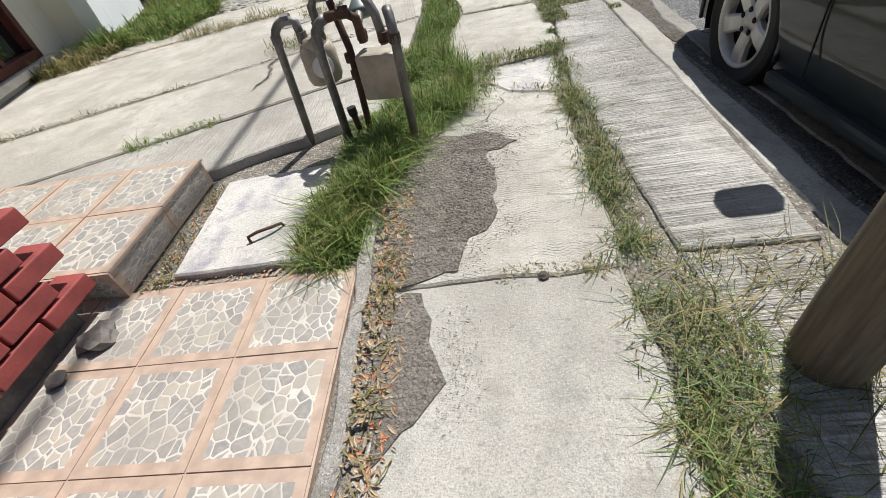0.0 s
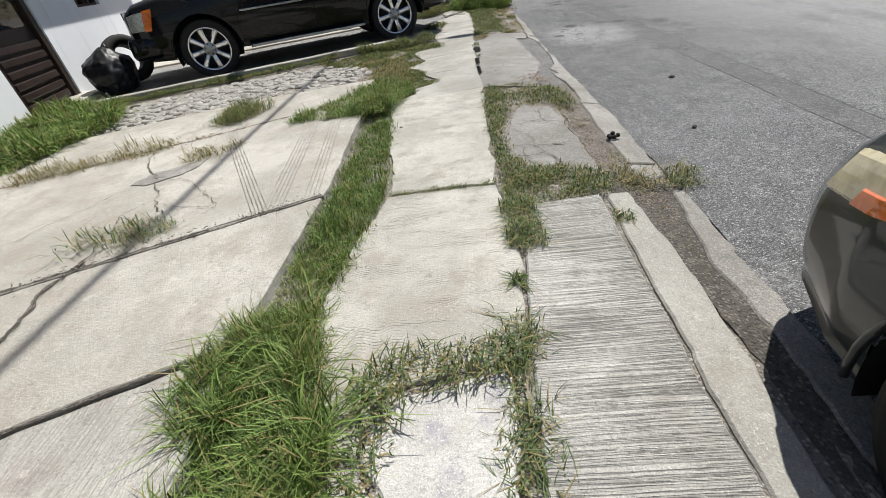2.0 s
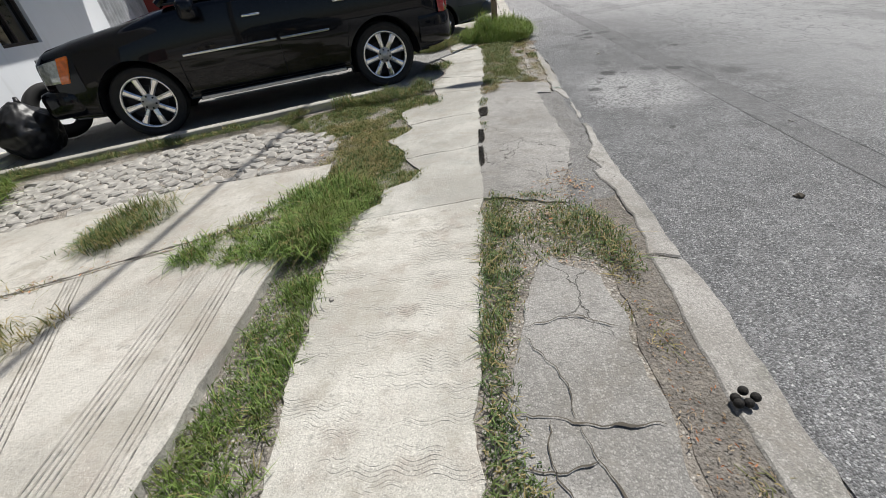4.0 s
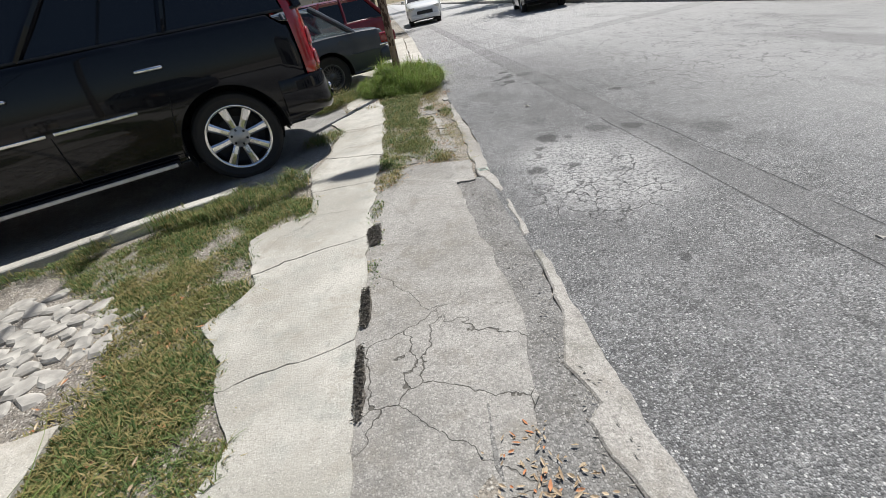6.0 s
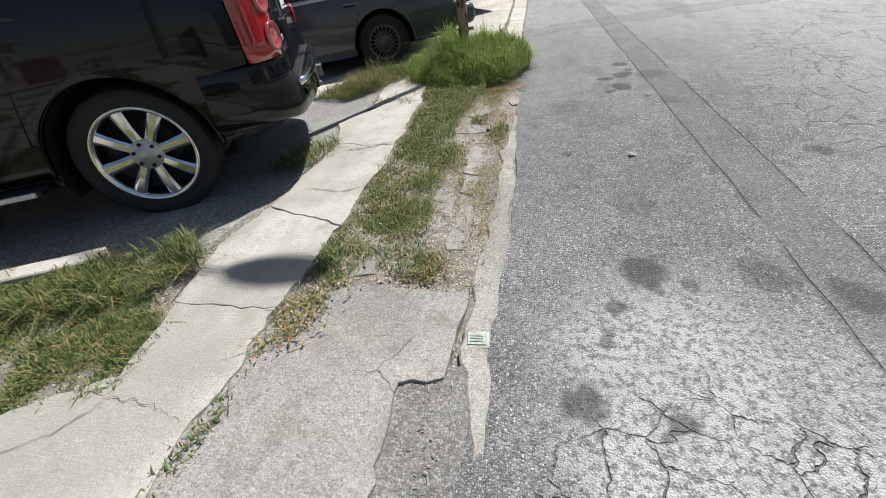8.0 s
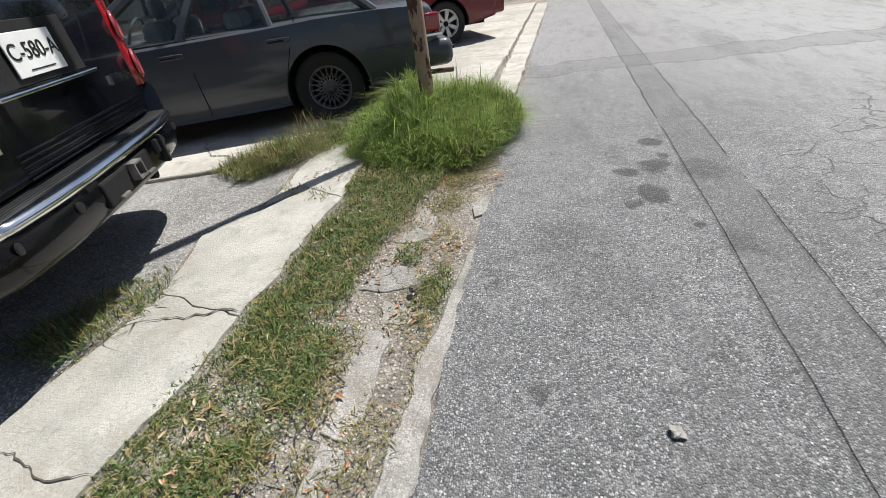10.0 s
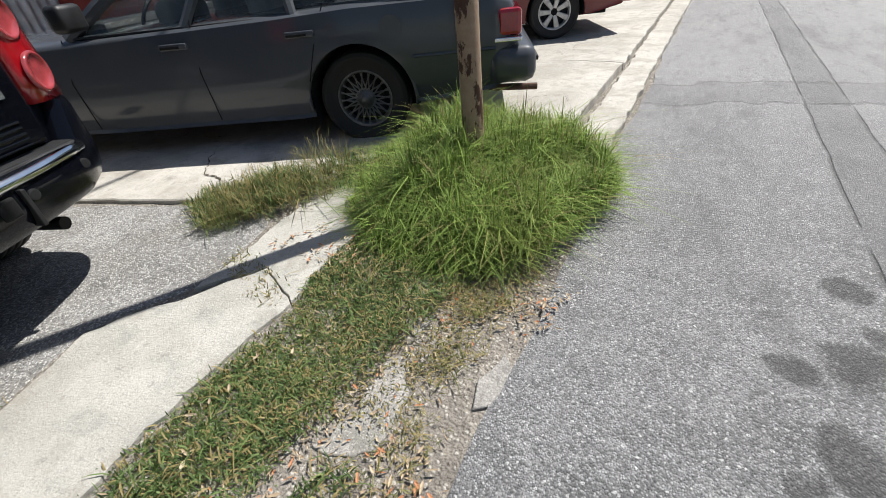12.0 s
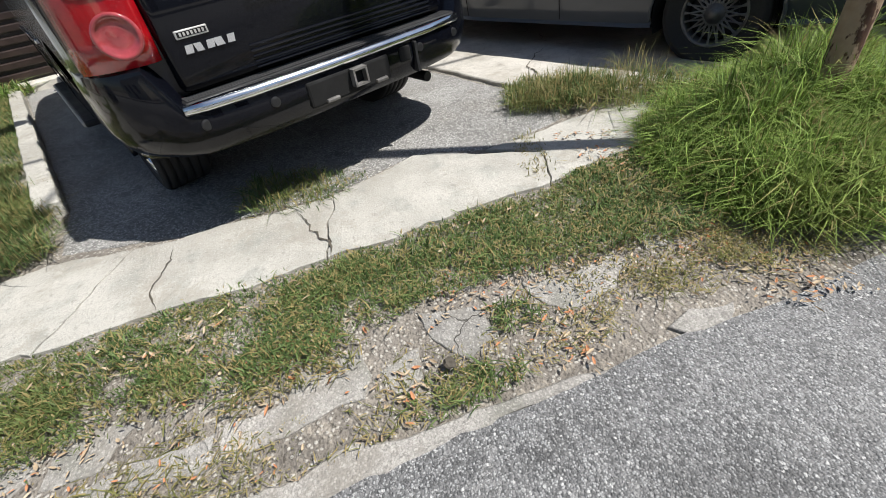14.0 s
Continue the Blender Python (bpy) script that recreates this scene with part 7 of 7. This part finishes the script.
patch("grass", [(-0.40, 12.40), (0.05, 12.2), (0.45, 12.75), (0.62, 13.1), (0.35, 13.25), (0.0, 12.85)], 9000, 0.16, M_TURF, "half-dry weeds at the driveway corner", z=0.0, seed=33, clump=0.3)
patch("grass", [(-0.35, 12.75), (0.0, 12.25), (0.30, 12.40), (0.45, 12.8), (0.3, 13.2), (0.0, 13.1)], 2600, 0.24, M_DRYGRASS, "tall seeding weeds at the driveway corner", z=0.0, seed=331, clump=0.3, lean=0.8, width=0.0014)
patch("grass", [(0.0, 10.55), (0.35, 10.5), (0.46, 10.95), (0.25, 11.2), (0.05, 10.95)], 4000, 0.10, M_TURF, "weeds behind the parked car", z=-0.02, seed=34)
patch("grass", [(-0.95, 8.92), (-0.6, 9.0), (0.0, 9.1), (0.28, 9.35), (0.1, 9.6), (-0.4, 9.45), (-0.85, 9.25)], 9000, 0.15, M_TURF, "weeds beside the parked car's wheel", z=0.0, seed=35)
patch("grass", [(0.36, 12.02), (0.42, 12.16), (0.81, 12.02), (0.87, 11.9), (0.80, 11.9)], 5000, 0.05, M_DRYGRASS, "dry weeds in a pavement crack", z=-0.01, seed=36)
patch("grass", [(0.50, 0.15), (1.15, 0.2), (1.15, 0.98), (0.72, 1.02), (0.55, 0.8)], 1300, 0.10, M_DRYGRASS, "sparse long weeds at the foot of the pole", z=-0.02, seed=37, lean=1.8, width=0.0016)
patch("grass", [D(-2.2, 3.93), D(-0.3, 3.93), D(-0.3, 4.02), D(-2.2, 4.02)], 1800, 0.06, M_DRYGRASS, "weeds in a driveway joint", z=0.04, seed=38)
patch("grass", [D(-3.0, 5.80), D(1.2, 5.80), D(1.2, 5.90), D(-3.0, 5.90)], 1500, 0.06, M_DRYGRASS, "weeds in a driveway joint", z=0.03, seed=39)
patch("grass", [D(-0.9, 2.9), D(-0.3, 2.9), D(-0.3, 3.02), D(-0.9, 3.02)], 4500, 0.07, M_GRASS, "weeds in a driveway joint", z=0.04, seed=40)
litter("dead_leaves", scatter([(-0.35, 0.0), (-0.25, 0.0), (-0.19, 0.6), (-0.22, 1.0), (-0.2, 1.5), (-0.35, 1.55)], 650, RG), 0.003, "dry fallen leaves beside the porch edge", 0.015, 5)
litter("dead_leaves", scatter([(1.15, 9.2), (1.7, 9.2), (1.75, 12.3), (1.55, 12.6), (1.15, 12.5), (1.25, 11.0)], 900, RG, 0.45), 0.004, "dry brown fallen leaves in the verge", 0.011, 6)
litter("dead_leaves", scatter([(0.45, 12.2), (1.9, 12.2), (1.95, 12.55), (0.7, 12.6)], 420, RG, 0.2), 0.006, "dry brown fallen leaves in the verge", 0.014, 7)
litter("dead_leaves", scatter([(0.85, 5.6), (1.5, 5.5), (1.45, 6.7), (1.3, 6.7), (0.9, 6.2)], 420, RG, 0.2), -0.012, "dry pale fallen leaves in the verge", 0.012, 8)
litter("dead_leaves", scatter([(-0.7, 6.3), (0.1, 6.6), (-0.1, 8.3), (-0.6, 8.3)], 260, RG), 0.0, "dry pale fallen leaves in the grass", 0.02, 9)
litter("dead_leaves", scatter([(0.98, 9.2), (1.35, 9.2), (1.35, 12.4), (0.98, 12.4)], 110, RG), 0.008, "brown fallen leaves on the grass", 0.017, 10)
litter("gravel", scatter([(1.3, 5.0), (1.6, 5.0), (1.66, 9.0), (1.38, 9.0)], 900, RG, 0.2), -0.07, "fine gravel and twigs in the gutter", 0.009, 11, M_STONE, "gravel")
litter("gravel", scatter([(-0.3, 1.0), (0.08, 1.1), (0.1, 1.9), (-0.25, 1.9)], 500, RG, 0.2), 0.006, "fine gravel on a patch of soil", 0.006, 12, M_STONE, "gravel")
M_GRIT = plain("grey soil grit", (0.27, 0.25, 0.22), 0.95, vary=0.4, scale=30)
litter("gravel", scatter([(-0.1, 0.4), (0.02, 0.55), (0.02, 0.9), (0.1, 1.1), (0.24, 1.2), (0.26, 1.75), (0.38, 1.88), (0.15, 2.1), (-0.1, 2.0), (-0.1, 1.0)], 2600, RG, 0.45), 0.002, "loose grey soil crumbs washed over the slab", 0.0035, 13, M_GRIT, "gravel")
soil = prism(ragged([(-0.3, 0.95), (-0.02, 0.98), (0.02, 1.15), (0.12, 1.25), (0.14, 1.75), (0.28, 1.85), (0.1, 1.98), (-0.25, 1.95)], 0.05, 0.03, 77), -0.01, 0.005)
tagged(link("soil_patch", soil, M_SOIL), "thin patch of grey-brown soil washed over the slab", "soil", kind="structure")
soil = prism(ragged([(-0.28, 0.35), (-0.18, 0.45), (-0.06, 0.58), (-0.08, 0.72), (-0.16, 0.9), (-0.28, 0.9)], 0.05, 0.03, 78), -0.01, 0.005)
tagged(link("soil_patch", soil, M_SOIL), "thin patch of grey-brown soil washed over the slab", "soil", kind="structure")
dung = bmesh.new()
for k in range(5):
    s = bmesh.ops.create_icosphere(dung, subdivisions=2, radius=0.016)
    bmesh.ops.translate(dung, vec=(1.57 + 0.03 * (k % 3) - 0.03, 4.80 + 0.02 * (k // 2), -0.04 + 0.008 * (k == 4)), verts=s["verts"])
tagged(link("dung", dung, plain("dark dung", (0.012, 0.010, 0.008), 0.8)), "small dark heap on the gutter", "dung")

# ---- cobbles of the strip behind the pavement ----
COBBLES = thing("cobble_strip", Matrix(), "uneven pale cobblestones set in earth", "paving", kind="structure")
variants = []
for k in range(10):
    bm = bmesh.new()
    rv_ = random.Random(k)
    ring = [(0.075 * (1 + rv_.uniform(-0.3, 0.25)) * math.cos(a), 0.055 * (1 + rv_.uniform(-0.3, 0.25)) * math.sin(a)) for a in (j * 6.283 / 7 for j in range(7))]
    lo = [bm.verts.new((x, y, -0.03)) for x, y in ring]
    md = [bm.verts.new((x * 0.97, y * 0.97, 0.006)) for x, y in ring]
    hi = [bm.verts.new((x * 0.72, y * 0.72, 0.018 + rv_.uniform(-0.004, 0.004))) for x, y in ring]
    for a, b in ((lo, md), (md, hi)):
        for j in range(7):
            bm.faces.new((a[j], a[(j + 1) % 7], b[(j + 1) % 7], b[j]))
    bm.faces.new(hi)
    me = bpy.data.meshes.new("cobble")
    bm.normal_update()
    bm.to_mesh(me)
    bm.free()
    me.materials.append(M_STONE)
    variants.append(me)
rc = random.Random(8)
count = 0
for i in range(52):
    for j in range(16):
        u, v = -3.1 + i * 0.132 + (0.066 if j % 2 else 0), 6.98 + j * 0.098
        x, y = D(u, v)
        if count < 430 and inside(np.array([x]), np.array([y]), COB)[0] and rc.random() > 0.06 and x > -4.3:
            st = new("cobble", rc.choice(variants))
            st.parent = COBBLES
            f = rc.uniform(0.95, 1.25)
            st.matrix_basis = pose(x + rc.uniform(-0.02, 0.02), y + rc.uniform(-0.02, 0.02), -0.017 + rc.uniform(-0.010, 0.010), rc.uniform(-6, 6), rc.uniform(-7, 7), rc.uniform(0, 360)) @ Matrix.Scale(f, 4)
            count += 1

patch("grass", [(0.50, 0.1), (0.72, 0.1), (0.78, 0.6), (0.68, 1.0), (0.54, 0.95)], 3800, 0.10, M_GRASS, "grass growing beside the pole", z=-0.02, seed=141, lean=2.0, clump=0.4, width=0.0012)
patch("grass", [(1.20, 10.2), (1.50, 10.3), (1.50, 10.9), (1.28, 10.95), (1.15, 10.6)], 6000, 0.03, M_DRYGRASS, "straw-dry grass in the verge", z=-0.035, seed=142, lean=1.8, clump=0.4)
patch("grass", [(-0.75, 6.6), (-0.3, 6.5), (0.1, 7.0), (-0.1, 7.6), (-0.2, 8.4), (-0.8, 8.3), (-0.5, 7.4)], 5500, 0.045, M_DRYGRASS, "straw-dry grass in the verge", z=-0.01, seed=143, lean=1.8, clump=0.15)

line_patch("grass", [(-0.29, 0.2), (-0.27, 0.7), (-0.27, 1.3)], 0.09, 2600, 0.05, M_DRYGRASS, "thin dry grass beside the porch edge", z=0.0, seed=144, lean=1.6)

patch("grass", [(-1.28, 1.05), (-1.18, 1.05), (-1.2, 1.8), (-1.28, 1.8)], 2600, 0.06, M_DRYGRASS, "weeds between the step and the cover", z=-0.01, seed=145, lean=1.4, width=0.0018)
patch("grass", [(-0.72, 1.08), (-0.45, 1.08), (-0.45, 1.2), (-0.72, 1.2)], 3500, 0.08, M_GRASS, "weeds at the porch edge", z=0.0, seed=146, lean=1.6, width=0.0018)
litter("dead_leaves", scatter([(-1.29, 1.05), (-0.6, 1.07), (-0.6, 1.14), (-1.2, 1.14), (-1.22, 1.8), (-1.29, 1.8)], 260, RG), -0.012, "dry leaf litter around the cover", 0.014, 15)
for k, (gx, gy, gr) in enumerate(((0.25, 0.93, 0.016), (0.62, 3.05, 0.014), (1.35, 3.35, 0.012), (2.55, 10.6, 0.02), (2.15, 4.9, 0.016), (1.32, 11.1, 0.02), (1.6, 11.15, 0.018), (0.05, 5.4, 0.012), (2.5, 6.1, 0.02), (3.1, 7.2, 0.018))):
    bm = bmesh.new()
    bmesh.ops.create_icosphere(bm, subdivisions=2, radius=gr)
    for v in bm.verts:
        v.co *= 1 + 0.8 * noise.noise(v.co * 60 + Vector((k, 0, 0)))
        v.co.z *= 0.6
    st = link("pebble", bm, M_STONE if k % 2 else M_CRACK)
    st.matrix_basis = pose(gx, gy, (STREET_Z + 0.012 if gx > 1.8 else (0.004 if gx < 1.1 else -0.05)) + gr * 0.3)
    tagged(st, "small loose stone lying on the paving", "stone", "loose stones")
litter("dead_leaves", scatter([(1.30, 11.2), (1.75, 11.3), (1.85, 12.35), (1.45, 12.45), (1.2, 11.9)], 260, RG, 0.5), 0.006, "pale dry leaf chips in the verge", 0.013, 16)
litter("dead_leaves", scatter([(1.0, 9.9), (1.4, 9.9), (1.45, 10.5), (1.1, 10.5)], 90, RG, 0.5), 0.012, "orange-brown fallen leaves in the verge", 0.017, 17)
for q, (lx, ly) in enumerate(((1.38, 10.60), (1.28, 11.28), (1.66, 11.55), (1.78, 12.34), (1.62, 11.0), (1.15, 5.95), (1.42, 6.43))):
    litter("dead_leaves", scatter([(lx - 0.10, ly - 0.12), (lx + 0.10, ly - 0.10), (lx + 0.12, ly + 0.10), (lx - 0.09, ly + 0.13)], 26, RG), 0.004, "drift of orange-brown fallen leaves", 0.017, 60 + q)
litter("gravel", scatter([(1.38, 1.0), (1.47, 1.0), (1.55, 3.3), (1.56, 4.2), (1.42, 4.2), (1.40, 3.3)], 1500, RG, 0.2), -0.075, "dark grit and twigs between kerb and gutter", 0.008, 18, M_DIRT, "gravel")
line_patch("grass", [(1.40, 3.35), (1.46, 3.9), (1.5, 4.2)], 0.10, 3500, 0.03, M_DRYGRASS, "dry weeds in the gutter", z=-0.07, seed=147, lean=1.6)
patch("grass", [(1.24, 3.72), (1.32, 3.72), (1.33, 3.84), (1.25, 3.85)], 11000, 0.04, M_TURF, "small weed in the kerb joint", z=-0.03, seed=148, lean=1.6)
patch("grass", [(1.66, 4.08), (1.84, 4.08), (1.86, 4.28), (1.68, 4.3)], 9000, 0.08, M_TURF, "weed at the edge of the gutter", z=-0.08, seed=149, lean=1.4)
patch("grass", [(0.69, 3.31), (0.75, 3.31), (0.75, 3.39), (0.69, 3.39)], 26000, 0.04, M_TURF, "small dark weed in the pavement joint", z=-0.01, seed=150, lean=1.6)
for k, (cx, cy, w, d) in enumerate(((0.835, 8.16, 0.045, 0.13), (0.80, 7.45, 0.022, 0.16), (0.79, 7.0, 0.016, 0.20))):
    outline = [(cx + w * math.cos(a), cy + d * math.sin(a)) for a in (j * 0.6283 for j in range(10))]
    lump = prism(ragged(outline, 0.03, 0.012, 90 + k), -0.02, 0.004, bevel=0.003)
    tagged(link("soil_patch", lump, M_DIRT_DARK), "crumbly dark soil in the pavement joint", "soil", kind="structure")
    litter("gravel", scatter(outline, 500, RG), 0.006, "crumbs of dark soil in the joint", 0.009, 30 + k, M_DIRT_DARK, "gravel")
joint = bmesh.new()
strip([D(-3.4, 3.968), D(-1.6, 3.968), D(-0.2, 3.97), D(1.50, 3.968)], 0.035, 0.056, joint, 41, 0.008, False)
strip([D(-3.2, 5.85), D(-1.2, 5.85), D(0.6, 5.85), D(2.3, 5.85)], 0.04, 0.050, joint, 42, 0.008, False)
strip([D(-2.0, 2.943), D(-0.5, 2.943), D(0.9, 2.943)], 0.022, 0.056, joint, 43, 0.005, False)
strip([(-1.47, 3.86), (-1.52, 3.5), (-1.44, 3.2), (-1.5, 2.98)], 0.03, 0.0575, joint, 44, 0.02)
tagged(link("joint_soil", joint, M_DIRT_DARK), "dark soil filling the joints of the driveway", "soil", kind="stuff")
litter("gravel", scatter([D(-3.0, 3.93), D(1.5, 3.93), D(1.5, 4.01), D(-3.0, 4.01)], 700, RG, 0.3), 0.058, "crumbs of soil and leaves along the joint", 0.010, 51, M_DIRT_DARK, "gravel")
litter("dead_leaves", scatter([D(-3.0, 5.80), D(2.2, 5.80), D(2.2, 5.90), D(-3.0, 5.90)], 600, RG, 0.3), 0.05, "dry leaf crumbs along the driveway joint", 0.013, 52)
patch("grass", [(-1.75, 3.78), (-1.35, 3.86), (-1.1, 3.95), (-1.12, 4.12), (-1.4, 4.08), (-1.8, 3.9)], 3200, 0.10, M_TURF, "leafy weeds in a driveway joint", z=0.05, seed=151, lean=1.6, clump=0.4)

cover = thing("service_cover", pose(1.695, 9.027, -0.109, 0, 6, 5), "small pale green metal service cover set in the patch", "cover")
part("cover_frame", box(-0.048, -0.042, 0.0, 0.048, 0.042, 0.030, 0.003), M_KERB, cover, "worn pale frame")
part("cover_plate", box(-0.036, -0.030, 0.030, 0.036, 0.030, 0.035, 0.002), plain("faded green paint", (0.33, 0.42, 0.36), 0.6, vary=0.3, scale=40), cover)
for k in range(3):
    part("cover_rib", box(-0.026, -0.018 + k * 0.014, 0.035, 0.024, -0.012 + k * 0.014, 0.038), M_GUTTER, cover)

# dark soil between kerb and gutter, straw and weeds over the verge
slab("soil_strip", [(1.37, -2.6), (1.52, -2.6), (1.55, 2.5), (1.58, 3.5), (1.66, 4.1), (1.60, 4.3), (1.40, 4.32), (1.30, 4.1), (1.38, 3.9), (1.40, 3.0)], 0, M_DIRT_DARK, "dark damp soil between kerb and gutter", seed=91, worn=0.02, bevel=0.002, tilt=lambda x, y: ground_z(max(x, 1.151), y) + 0.006)
slab("soil_strip", [(1.34, 4.32), (1.56, 4.30), (1.58, 5.0), (1.60, 5.7), (1.58, 6.3), (1.42, 6.2), (1.34, 5.4)], 0, M_SOIL, "grey-brown soil beside the gutter", seed=92, worn=0.02, bevel=0.002, tilt=lambda x, y: ground_z(max(x, 1.151), y) + 0.006)
litter("dead_leaves", scatter([(1.32, 4.3), (1.52, 4.3), (1.53, 5.2), (1.5, 6.0), (1.36, 5.9), (1.33, 5.0)], 380, RG, 0.35), 0.006, "dry leaf crumbs and twigs beside the gutter", 0.008, 71)
litter("dead_leaves", scatter([(1.42, 3.6), (1.58, 3.9), (1.62, 4.25), (1.42, 4.3)], 110, RG, 0.2), 0.006, "dry leaf crumbs and twigs in the gutter", 0.008, 72)
patch("grass", [(1.34, 4.2), (1.55, 4.1), (1.56, 4.45), (1.40, 4.7), (1.33, 4.5)], 7000, 0.03, M_DRYGRASS, "brown creeping weeds in the gutter", z=-0.065, seed=171, lean=1.8, clump=0.4)
patch("grass", [(1.30, 5.0), (1.42, 5.0), (1.46, 5.9), (1.30, 5.9)], 5000, 0.04, M_DRYGRASS, "half-dry weeds beside the gutter", z=-0.06, seed=172, lean=1.8, clump=0.4)
patch("grass", [(1.22, 9.3), (1.70, 9.3), (1.74, 11.0), (1.74, 12.6), (1.30, 12.6), (1.25, 11.0)], 4200, 0.022, M_DRYGRASS, "flat dry straw in the verge", z=-0.075, seed=173, lean=2.6, clump=0.35, width=0.0016)
patch("grass", [(0.95, 12.25), (1.75, 12.2), (1.80, 12.65), (0.9, 12.7)], 7000, 0.03, M_DRYGRASS, "flat dry straw below the grass clump", z=-0.06, seed=174, lean=2.4, clump=0.3, width=0.0016)
patch("grass", [(-1.95, 5.93), (-1.57, 6.0), (-1.40, 6.45), (-1.48, 6.68), (-1.8, 6.6)], 6500, 0.15, M_TURF, "bushy weeds in the driveway joint", z=0.02, seed=175, clump=0.2)
patch("grass", [(0.84, 8.85), (0.98, 8.95), (1.05, 9.2), (0.92, 9.2), (0.85, 9.1)], 9000, 0.04, M_DRYGRASS, "straw-dry grass beside the pavement", z=-0.015, seed=176, lean=1.8, clump=0.2)
litter("dead_leaves", scatter([(0.84, 8.8), (1.05, 8.9), (1.15, 9.3), (0.88, 9.25)], 120, RG), 0.004, "dry pale leaf crumbs beside the pavement", 0.013, 73)
